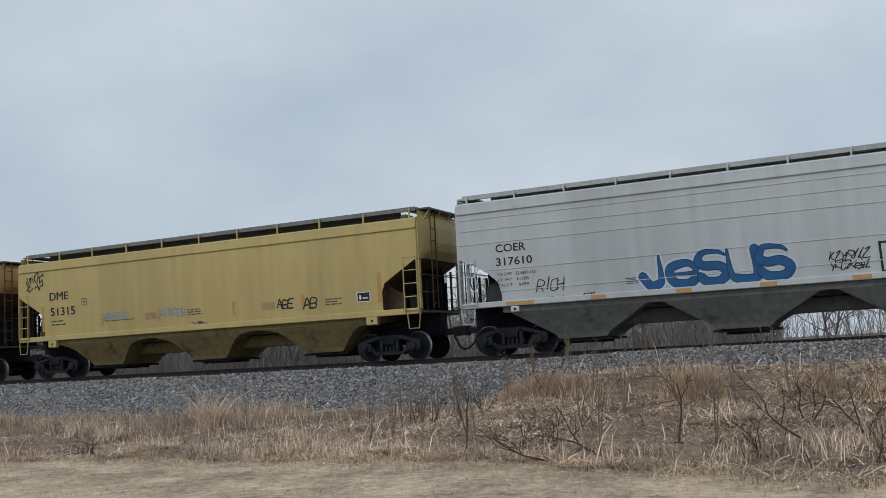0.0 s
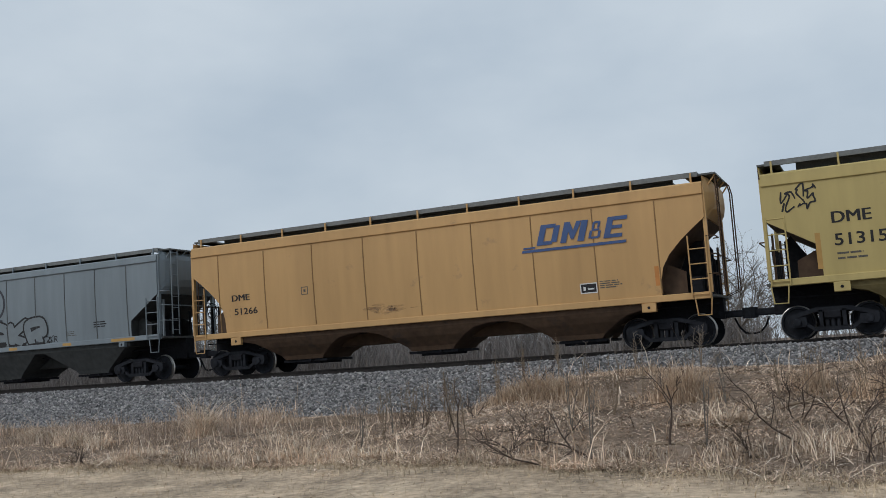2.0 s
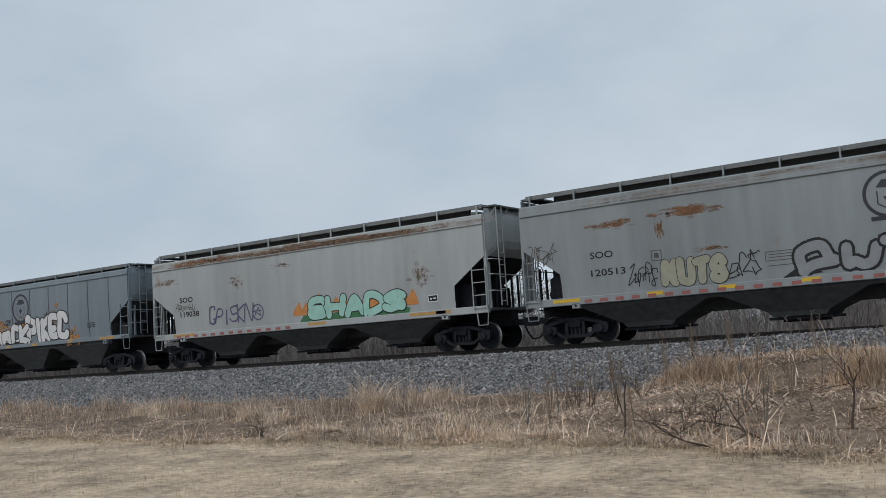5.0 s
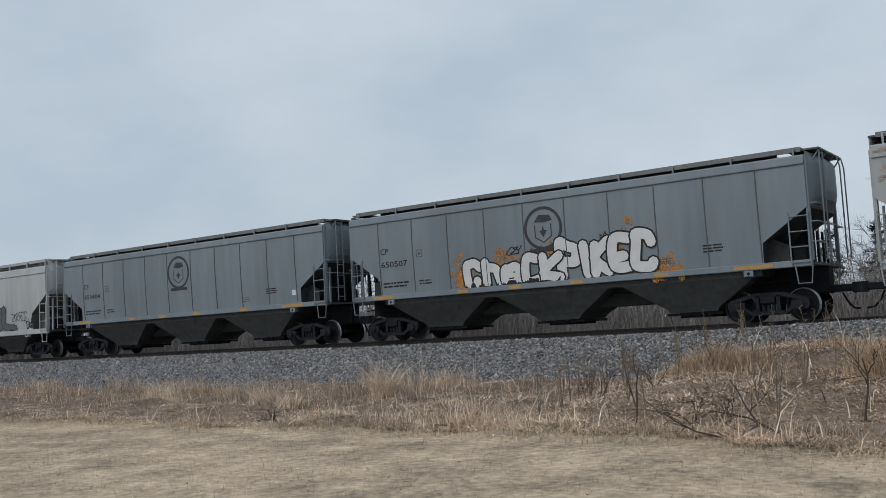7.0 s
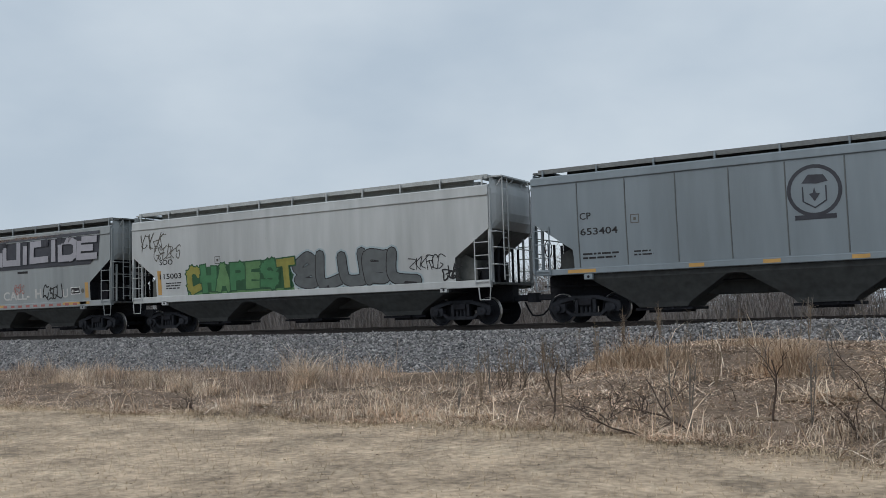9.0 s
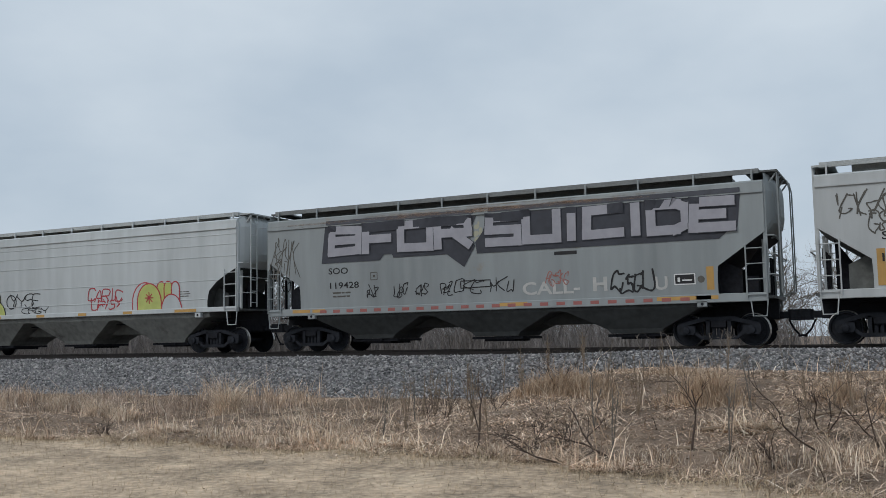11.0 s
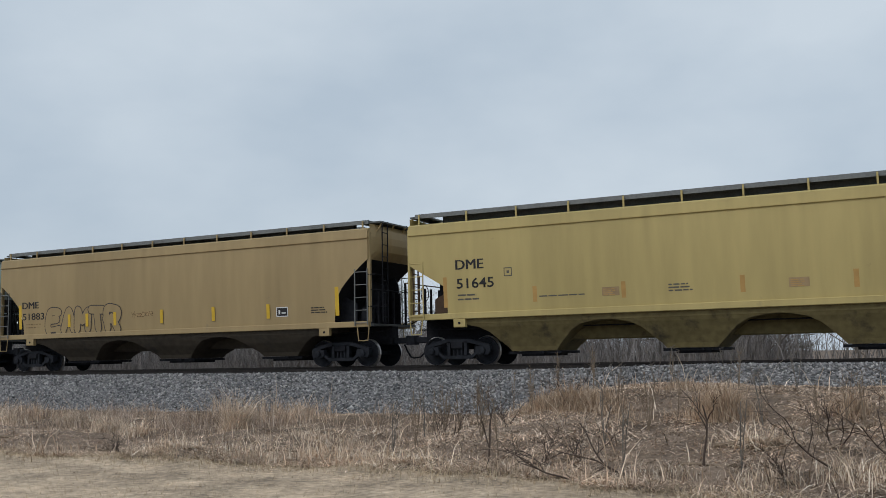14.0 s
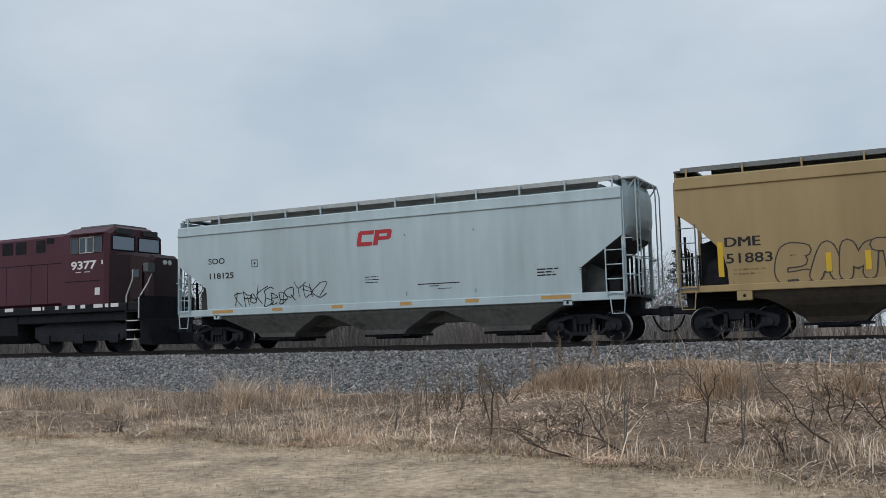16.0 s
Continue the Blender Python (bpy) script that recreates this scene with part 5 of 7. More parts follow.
        lip = spec.get("lip", 0.16)
        sh = Shape().box(-h + 0.9, h - 0.9, min(s * 0.80, s * 0.86), max(s * 0.80, s * 0.86), top - 0.30, top - 0.045)
        part("hatch_coaming", sh, spec.get("coaming", GRATE), rb)
        sh = Shape().box(-h + 0.12, h - 0.12, min(s * 1.32, s * 1.34), max(s * 1.32, s * 1.34), top - 0.045 - lip * 0.5, top + 0.012)
        part("kick_edge", sh, LIGHT_DECK if deck == LIGHT_DECK else EDGE_STEEL, rb)
        br = Shape().extrude_y(sorted_ring([(-0.025, eave + chord), (0.025, eave + chord), (0.025, top - 0.02), (-0.025, top - 0.02)]), s * 1.40 - 0.02, s * 1.40 + 0.02).mesh("bracket", paint)
        for k in range(posts):
            part("bracket", br, None, rb).location = (-h + 0.3 + (B - 0.6) * k / (posts - 1), 0, 0)
    # hopper bays with outlet gates
    bay = spec.get("bay", 4.5)
    z_in = sill - 0.1
    for k in (-1, 0, 1):
        c = bay * k
        a0, a1 = bay * 0.5, 0.72
        sh = Shape()
        rings = []
        for z, a, w in [(z_in, a0, 1.44), (z_in - 0.22, a0, 1.42)] + (
                [(z_in - 0.25, a0 - 0.35, 1.40), (z_in - 0.33, a0 - 0.75, 1.36), (z_in - 0.5, a0 - 1.08, 1.25)] if "heavy" in spec
                else [(z_in - 0.25, a0 - 0.25, 1.40)]) + [(0.54, a1 + 0.12, 0.98), (0.40, a1, 0.92)]:
            rings.append([(c - a, -w, z), (c + a, -w, z), (c + a, w, z), (c - a, w, z)][::-1])
        sh.loft(rings)
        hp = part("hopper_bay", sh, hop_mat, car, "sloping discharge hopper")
        gate = Shape().box(c - 0.85, c + 0.85, -0.86, 0.86, 0.31, 0.39).box(c - 0.5, c + 0.5, -0.7, 0.7, 0.24, 0.31)
        gate.tube([(c + 0.3, -1.0, 0.35), (c + 0.3, 1.0, 0.35)], 0.035, 6)
        part("outlet_gate", gate, UNDER, hp)
    for e in (-1, 1):
        truck(car, e * (h - 1.42))
    # reflective tape along the sill
    for x, w, m in spec.get("tape", []):
        y = -1.56
        part("reflective_tape", Shape().add([(x, y - 0.004, sill - 0.125), (x + w, y - 0.004, sill - 0.125), (x + w, y - 0.004, sill - 0.02), (x, y - 0.004, sill - 0.02)], [(0, 1, 2, 3)]), m, car)
    if "ribs" in spec:
        for x in spec["ribs"]:
            zz = [sill + 0.05] + [z for z in zs if sill + 0.1 < z < eave - 0.05] + [eave - 0.06]
            sh = Shape()
            ring = lambda z: [(x - 0.022, side.y(z) + 0.01, z), (x - 0.012, side.y(z) - 0.018, z), (x + 0.012, side.y(z) - 0.018, z), (x + 0.022, side.y(z) + 0.01, z)]
            sh.loft([ring(z) for z in zz])
            part("side_rib", sh, spec.get("rib_mat", paint), car)
    for z in spec.get("seams", []):
        e = h - float(np.interp(z, *zip(*cut))) - 0.03
        sh = Shape().extrude_x([(side.y(z - 0.02) + 0.01, z - 0.02), (side.y(z) - 0.014, z - 0.008), (side.y(z) - 0.014, z + 0.008), (side.y(z + 0.02) + 0.01, z + 0.02)], -e, e)
        part("sheet_seam", sh, spec.get("rib_mat", paint), car)
    spec["marks"](car, side, h)
    TRAIN.append((car, spec["x"]))
    return car


# ---- the train ----
RIBS = [1.513 * k - 6.81 for k in range(10)]


def number(car, side, mark, digits, x, z, x2, z2, tall, mat, length, length2, bold=0.012):
    lettering(car, side, mark, x, z, tall, mat, length=length, bold=0.0 if "M" in mark else bold, name="reporting_mark")
    if "M" in mark:
        lettering(car, side, mark, x + 0.028, z, tall, mat, lift=0.009, length=length, name="reporting_mark")
    lettering(car, side, digits, x2, z2, tall, mat, length=length2, bold=bold, name="car_number")


def tape_posts(car, side, xs, mat, z0=1.9, z1=2.34, w=0.13):
    for x in xs:
        flat("reflective_strip", car, side, [rect(x, x + w, z0, z1)], mat, 0.006, "upright strip of reflective tape")


def marks_blue_tag(car, side, h):
    number(car, side, "COER", "317610", -6.96, 3.10, -6.97, 2.69, 0.23, BLACK_INK, 0.97, 1.16)
    for words, z, wide in (("LD LMT  224500 LO", 2.38, 1.22), ("LT WT   61500", 2.21, 0.98), ("CU FT    5499", 2.04, 0.98)):
        lettering(car, side, words, -6.95, z, 0.09, BLACK_INK, length=wide, name="data_stencil", label="small black stencilled capacity data")
    bars(car, side, -3.05, 1.98, 0.42, 4, GREY_INK, 0.05, 0.022, 2)
    scrawl(car, side, -5.75, -4.9, 1.82, 2.18, BLACK_INK, 3, 4, 0.03, word="RICH")
    scrawl(car, side, -5.3, -4.9, 1.52, 1.62, BLACK_INK, 5, 4, 0.02)
    scrawl(car, side, -4.4, -4.0, 1.55, 1.66, BLACK_INK, 6, 4, 0.02)
    sprayed(car, side, "JeSUS", -2.6, 1.45, 1.60, 2.66, [BLUE_INK], NAVY_INK, 0.215, 0.022, 7, lean=-0.06, spike=True, overlap=0.10, shake=0.015, halo=PALE_INK, label="blue spray-painted letters with pointed tips")
    scrawl(car, side, 2.4, 3.35, 2.02, 2.24, BLACK_INK, 8, 7, 0.03)
    scrawl(car, side, 2.4, 3.35, 1.77, 1.96, BLACK_INK, 9, 8, 0.03)
    sprayed(car, side, "FEHU", 3.65, 6.6, 1.6, 2.4, [PAINT["pale"]], BLACK_INK, 0.12, 0.06, 4, soft=False, shake=0.01)


def marks_yellow(car, side, h, mark="DME", digits="51315", ink=None, tags=True):
    ink = ink or BLACK_INK
    number(car, side, mark, digits, -7.10, 2.97, -7.08, 2.38, 0.30, ink, 0.94, 1.27, 0.014)
    bars(car, side, -7.05, 2.14, 0.85, 2, GREY_INK, 0.13, 0.05, 1)
    small_square(car, side, -5.45, 2.69)
    tape_posts(car, side, (-7.55,), REFLECT_DULL, 1.8, 2.75)
    tape_posts(car, side, (-4.55, -1.82, 1.50, 4.36), REFLECT_DULL, 1.86, 2.33)
    tape_posts(car, side, (7.28,), REFLECT_DULL, 1.86, 2.84, 0.16)
    for x in (-2.40, 2.76):
        flat("notice_panel", car, side, [rect(x, x + 0.52, 1.94, 2.19)], NOTICE, 0.005, "faded tan notice panel")
        bars(car, side, x + 0.04, 2.12, 0.44, 4, REFLECT_DULL, 0.055, 0.02, 3)
    bars(car, side, -0.46, 2.15, 0.72, 3, GREY_INK, 0.085, 0.04, 4)
    bars(car, side, -4.35, 2.0, 1.6, 1, GREY_INK, 0.1, 0.035, 5)
    bars(car, side, 5.29, 2.10, 0.68, 3, GREY_INK, 0.085, 0.04, 6)
    label_plate(car, side, 6.51, 1.95, 0.48, 0.30)
    if tags:
        scrawl(car, side, -8.4, -7.5, 3.45, 4.0, BLACK_INK, 12, 4, 0.05)
        scrawl(car, side, -4.38, -3.3, 2.04, 2.3, SKY_INK, 13, 6, 0.03)
        scrawl(car, side, -1.68, -0.55, 2.02, 2.3, SKY_INK, 14, 6, 0.03)
        scrawl(car, side, 3.38, 4.0, 1.95, 2.24, BLACK_INK, 15, w=0.05, word="ABE")
        scrawl(car, side, 4.42, 4.92, 1.88, 2.2, BLACK_INK, 17, w=0.05, word="AB")
        blotch(car, side, -0.3, 0.5, 1.6, 1.75, GREY_INK, 20, 3, "grey scuff mark")


def marks_navy(car, side, h):
    marks_yellow(car, side, h, "DME", "51645", BLACK_INK, False)


def marks_orange(car, side, h):
    number(car, side, "DME", "51266", -7.18, 2.52, -7.10, 2.05, 0.21, BLACK_INK, 0.72, 0.95, 0.018)
    small_square(car, side, -4.35, 2.52)
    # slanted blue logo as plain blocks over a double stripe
    s, z0, z1 = 0.18, 3.24, 3.84

    def slab(x0, x1, a=0.0, b=1.0):
        za, zb = z0 + (z1 - z0) * a, z0 + (z1 - z0) * b
        return [(x0 + s * a, za), (x1 + s * a, za), (x1 + s * b, zb), (x0 + s * b, zb)]
    flat("logo", car, side, [slab(3.95, 4.14), slab(4.14, 4.42, 0.0, 0.18), slab(4.14, 4.42, 0.82, 1.0), slab(4.38, 4.56, 0.1, 0.9),
                             slab(4.68, 4.86), slab(5.20, 5.40), [(4.88, 3.84), (5.02, 3.84), (5.14, 3.45), (5.02, 3.30)], [(5.38, 3.84), (5.22, 3.84), (5.04, 3.45), (5.08, 3.30)],
                             slab(5.52, 5.60, 0.08, 0.45), slab(5.60, 5.82, 0.05, 0.15), slab(5.58, 5.80, 0.42, 0.52), slab(5.78, 5.86, 0.1, 0.4), slab(5.56, 5.63, 0.5, 0.85), slab(5.60, 5.76, 0.78, 0.88), slab(5.72, 5.79, 0.55, 0.85),
                             slab(5.98, 6.16), slab(6.16, 6.52, 0.0, 0.18), slab(6.16, 6.46, 0.42, 0.58), slab(6.16, 6.56, 0.82, 1.0)], LOGO_BLUE, 0.022, "slanted blue block emblem")
    flat("logo_stripe", car, side, [[(3.47, 3.06), (6.62, 3.06), (6.65, 3.14), (3.50, 3.14)], [(3.52, 3.17), (3.9, 3.17), (3.92, 3.22), (3.54, 3.22)]], LOGO_BLUE, 0.022, "blue emblem stripe")
    label_plate(car, side, 5.17, 1.72, 0.48, 0.27)
    bars(car, side, 5.75, 2.0, 0.7, 4, GREY_INK, 0.06, 0.03, 4)
    tape_posts(car, side, (7.35,), ORANGE_INK, 1.75, 2.3, 0.12)
    blotch(car, side, -2.3, -0.3, 1.65, 1.95, RUST_PALE, 30, 4, "brown grime patch")


def marks_steel(car, side, h, digits="650571"):
    number(car, side, "CP", digits, -6.74, 3.09, -6.74, 2.62, 0.20, BLACK_INK, 0.36, 1.18, 0.008)
    small_square(car, side, -5.14, 2.88)
    bars(car, side, -6.7, 2.02, 1.15, 2, BLACK_INK, 0.12, 0.055, 2)
    bars(car, side, -5.1, 2.02, 0.65, 2, BLACK_INK, 0.10, 0.045, 3)
    bars(car, side, 3.75, 2.0, 0.55, 3, GREY_INK, 0.07, 0.025, 4)
    bars(car, side, 5.15, 2.26, 0.65, 3, BLACK_INK, 0.085, 0.04, 5)
    roundel(car, side, -0.03, 3.36, 0.70, SLATE_INK)


def marks_outlined(car, side, h):
    marks_steel(car, side, h)
    steel = PAINT["steel"]
    sprayed(car, side, "CUD", -4.4, -2.05, 1.5, 2.55, [steel], BLACK_INK, 0.28, 0.045, 21, shake=0.04)
    lobe(car, side, [(-1.5 + 0.36 * math.cos(a) * (1 - 0.5 * max(0, math.sin(a)) ** 3), 2.0 + (0.42 if math.sin(a) < 0 else 0.55) * math.sin(a)) for a in np.arange(0, 6.2, 0.3)], steel, BLACK_INK, 0.045, 0)
    scrawl(car, side, -1.72, -1.3, 1.86, 2.1, BLACK_INK, 26, w=0.03, word="YTY")
    sprayed(car, side, "ABKR", -1.0, 2.75, 1.48, 2.68, [SILVER_STEEL], BLACK_INK, 0.33, 0.07, 23, shake=0.08, overlap=0.12)
    scrawl(car, side, -4.75, -4.45, 1.6, 2.3, BLACK_INK, 24, 1, 0.05)
    scrawl(car, side, 2.72, 3.25, 1.68, 1.92, BLACK_INK, 25, 4, 0.03)
    bars(car, side, -5.3, 1.66, 0.75, 1, BLACK_INK, 0.1, 0.07, 6)


def marks_white(car, side, h):
    marks_steel(car, side, h, "650507")
    for x, z in ((-3.25, 1.85), (-3.3, 2.2), (-1.6, 2.5), (0.15, 2.6), (2.9, 2.75), (3.7, 1.8), (4.1, 1.8)):
        blotch(car, side, x - 0.5, x + 0.5, z - 0.4, z + 0.42, ORANGE_MIST, 26, int(x * 10), "orange sprayed burst")
    sprayed(car, side, "Check", -3.2, 0.55, 1.46, 2.62, [WHITE_INK], BLACK_INK, 0.30, 0.055, 31, shake=0.04, overlap=0.12, rise=0.02)
    sprayed(car, side, "PIKEC", 0.4, 3.75, 1.55, 2.9, [WHITE_INK], BLACK_INK, 0.32, 0.055, 32, shake=0.06, overlap=0.12, rise=0.02)
    flat("crown_tag", car, side, ribbon([(1.95, 2.75), (1.95, 2.95), (2.05, 2.85), (2.12, 3.02), (2.2, 2.85), (2.3, 2.95), (2.28, 2.75), (1.95, 2.75)], 0.03), BLACK_INK, 0.012)
    scrawl(car, side, -1.4, -0.9, 2.6, 2.85, BLACK_INK, 33, 3, 0.04)


def marks_plain(car, side, h):
    marks_steel(car, side, h, "653404")
    flat("small_plate", car, side, [rect(6.55, 6.75, 1.95, 2.15)], WHITE_INK, 0.006, "small white stencilled plate")


def red_dashes(car, x0, x1, z0, z1):
    x = x0
    while x < x1:
        sh = Shape().add([(x, -1.566, z0), (x + 0.26, -1.566, z0), (x + 0.26, -1.566, z1), (x, -1.566, z1)], [(0, 1, 2, 3)])
        part("reflective_tape", sh, RED_TAPE, car, "faded red reflective dash")
        x += 0.52


def marks_silver(car, side, h):
    number(car, side, "SOO", "120513", -5.89, 2.56, -5.91, 2.02, 0.20, BLACK_INK, 0.76, 1.14, 0.01)
    small_square(car, side, -3.9, 2.3, GREY_INK, 0.3)
    roundel(car, side, 2.68, 3.38, 0.62, SLATE_INK)
    for z, w in ((3.55, 1.85), (3.24, 1.32), (2.93, 1.48)):
        flat("emblem_line", car, side, [rect(3.48 + a, 3.48 + a + 0.17, z, z + 0.15) for a in np.arange(0, w - 0.15, 0.212)], FADED_RED, 0.006, "line of faded red block lettering shapes")
    scrawl(car, side, -4.72, -3.8, 1.66, 2.15, BLACK_INK, 41, 5, 0.03)
    sprayed(car, side, "NUTS", -3.65, -1.72, 1.46, 2.32, [CREAM_INK], BLACK_INK, 0.24, 0.02, 45, shake=0.02, lean=0.05, overlap=0.1)
    scrawl(car, side, -1.62, -0.8, 1.66, 2.25, BLACK_INK, 42, 4, 0.03)
    flat("stencil_box", car, side, ribbon([(-0.6, 1.95), (0.5, 1.95), (0.5, 2.2), (-0.6, 2.2), (-0.6, 1.95)], 0.02) + [rect(-0.5, 0.3, 2.11, 2.13), rect(-0.5, 0.4, 2.03, 2.05), rect(-0.55, 0.3, 1.8, 1.82)], GREY_INK, 0.006)
    flat("graffiti_shadow", car, side, [[(-0.2, 1.44), (0.3, 1.75), (0.9, 1.5)], [(5.0, 1.62), (5.9, 1.8), (5.75, 1.62), (6.2, 1.62), (5.0, 1.46)]], BLACK_INK, 0.007)
    sprayed(car, side, "DUTCH", 0.25, 5.25, 1.40, 2.36, [SILVER_INK], BLACK_INK, 0.27, 0.075, 46, lean=0.2, shake=0.075, overlap=0.12, label="silver spray-painted letters with thick black rims")
    scrawl(car, side, 5.0, 5.9, 2.22, 2.32, GREY_INK, 43, 6, 0.02)
    label_plate(car, side, 5.76, 1.72, 0.54, 0.27)
    flat("round_mark", car, side, [[(6.55 + 0.09 * math.cos(a), 1.85 + 0.09 * math.sin(a)) for a in np.arange(0, 6.2, 0.6)]], GREY_INK)
    scrawl(car, side, -8.1, -7.2, 2.5, 3.2, GREY_INK, 44, 5, 0.025)
    blotch(car, side, -5.75, -4.4, 3.4, 3.68, RUST_MARK, 45, 1)
    blotch(car, side, -3.75, -1.7, 3.5, 3.8, RUST_MARK, 80, 2)
    blotch(car, side, -3.75, -3.45, 2.9, 3.6, RUST_MARK, 30, 6)
    blotch(car, side, -2.6, -1.4, 2.42, 2.56, RUST_MARK, 35, 3)
    blotch(car, side, 6.0, 8.1, 3.32, 3.5, RUST_PALE, 60, 4)
    blotch(car, side, -8, 8, 4.15, 4.4, RUST_PALE, 26, 5)
    red_dashes(car, -6.2, 5.8, 1.24, 1.34)


def marks_mint(car, side, h):
    number(car, side, "SOO", "119038", -6.70, 2.70, -6.72, 2.10, 0.21, BLACK_INK, 0.80, 1.15, 0.02)
    scrawl(car, side, -6.95, -5.85, 2.36, 2.62, GREY_INK, 52, 7, 0.025)
    scrawl(car, side, -5.0, -2.55, 1.66, 2.4, PURPLE_INK, 50, 6, 0.075, word="GPISKN")
    flat("graffiti", car, side, ribbon([(-2.2 + 0.3 * math.cos(a), 2.0 + 0.3 * math.sin(a)) for a in np.arange(0, 6.6, 0.5)], 0.05) + ribbon([(-2.4, 1.85), (-2.15, 2.2), (-2.05, 1.85), (-2.42, 2.05), (-2.0, 2.05)], 0.04), PURPLE_INK, 0.008)
    r = random.Random(8)
    flames = []
    for k in range(15):
        x = -0.1 + 5.4 * k / 14
        z = 2.15 + r.uniform(0.0, 0.32)
        flames.append([(x - 0.28, 1.7), (x + 0.28, 1.7), (x + 0.2, z - 0.25), (x + r.uniform(-0.1, 0.15), z), (x - 0.12, z - 0.22)])
    flat("graffiti_flames", car, side, flames, ORANGE_INK, 0.005, "orange sprayed flames")
    flat("graffiti_base", car, side, [[(-0.1, 1.38), (5.1, 1.38), (5.2, 1.62), (4.4, 1.72), (3.2, 1.6), (2.0, 1.72), (0.9, 1.6), (0.2, 1.7)]], GREEN_INK, 0.0065, "green sprayed base")
    sprayed(car, side, "SHADS", 0.4, 4.95, 1.46, 2.34, [MINT_INK], BLACK_INK, 0.27, 0.035, 51, lean=0.12, shake=0.03, label="mint spray-painted letters")
    label_plate(car, side, 6.0, 1.74, 0.4, 0.22)
    blotch(car, side, -8.3, -6.9, 3.45, 3.75, RUST_PALE, 40, 1)
    blotch(car, side, -3.7, -2.9, 3.1, 3.5, RUST_PALE, 35, 2)
    blotch(car, side, -1.4, -0.1, 3.6, 3.8, RUST_PALE, 30, 3)
    blotch(car, side, 5.3, 6.2, 2.3, 3.1, RUST_PALE, 40, 4)
    blotch(car, side, -8, -2.5, 4.12, 4.42, RUST_MARK, 90, 5)
    blotch(car, side, -4, 7.6, 4.12, 4.42, RUST_PALE, 150, 6)
    red_dashes(car, -7.0, -0.3, 1.24, 1.34)


def marks_green(car, side, h):
    number(car, side, "SOO", "115003", -6.60, 2.68, -6.62, 2.12, 0.20, BLACK_INK, 0.72, 1.18, 0.014)
    bars(car, side, -6.3, 1.92, 0.85, 3, BLACK_INK, 0.10, 0.045, 2)
    scrawl(car, side, -7.7, -6.3, 3.35, 3.9, GREY_INK, 61, 7, 0.04)
    scrawl(car, side, -6.9, -5.5, 2.95, 3.4, GREY_INK, 62, 6, 0.04)
    tape_posts(car, side, (-6.75,), REFLECT_DULL, 1.5, 2.45, 0.2)
    small_square(car, side, -3.64, 2.58, GREY_INK, 0.26)
    flat("graffiti_shadow", car, side, [[(-5.15, 1.44), (0.1, 1.44), (0.35, 2.5), (-0.4, 2.62), (-5.0, 2.45)]], DARK_GREEN, 0.005, "dark green shade behind the letters")
    sprayed(car, side, "CHAPEST", -5.15, 0.2, 1.44, 2.55, [OLIVE_INK, GREEN_INK, LEAF_INK, GREEN_INK, LEAF_INK, GREEN_INK, OLIVE_INK], DARK_GREEN, 0.27, 0.05, 63, soft=False, shake=0.03, rise=0.015, label="green and yellow spray-painted letters")
    sprayed(car, side, "SLUBL", 0.3, 5.4, 1.44, 2.72, [ASH_INK], BLACK_INK, 0.36, 0.035, 64, shake=0.05, lean=-0.08, overlap=0.12, halo=SKY_GREY, label="dark grey spray-painted bubble letters")
    flat("graffiti_base", car, side, [rect(-5.1, 0.15, 1.40, 1.52)], LEAF_INK, 0.0055)
    flat("graffiti_base", car, side, [rect(0.3, 5.3, 1.40, 1.54)], ASH_INK, 0.0055)
    scrawl(car, side, 5.1, 6.4, 1.9, 2.3, BLACK_INK, 65, 6, 0.035)
    scrawl(car, side, 6.4, 7.0, 1.55, 2.0, BLACK_INK, 66, 4, 0.06)


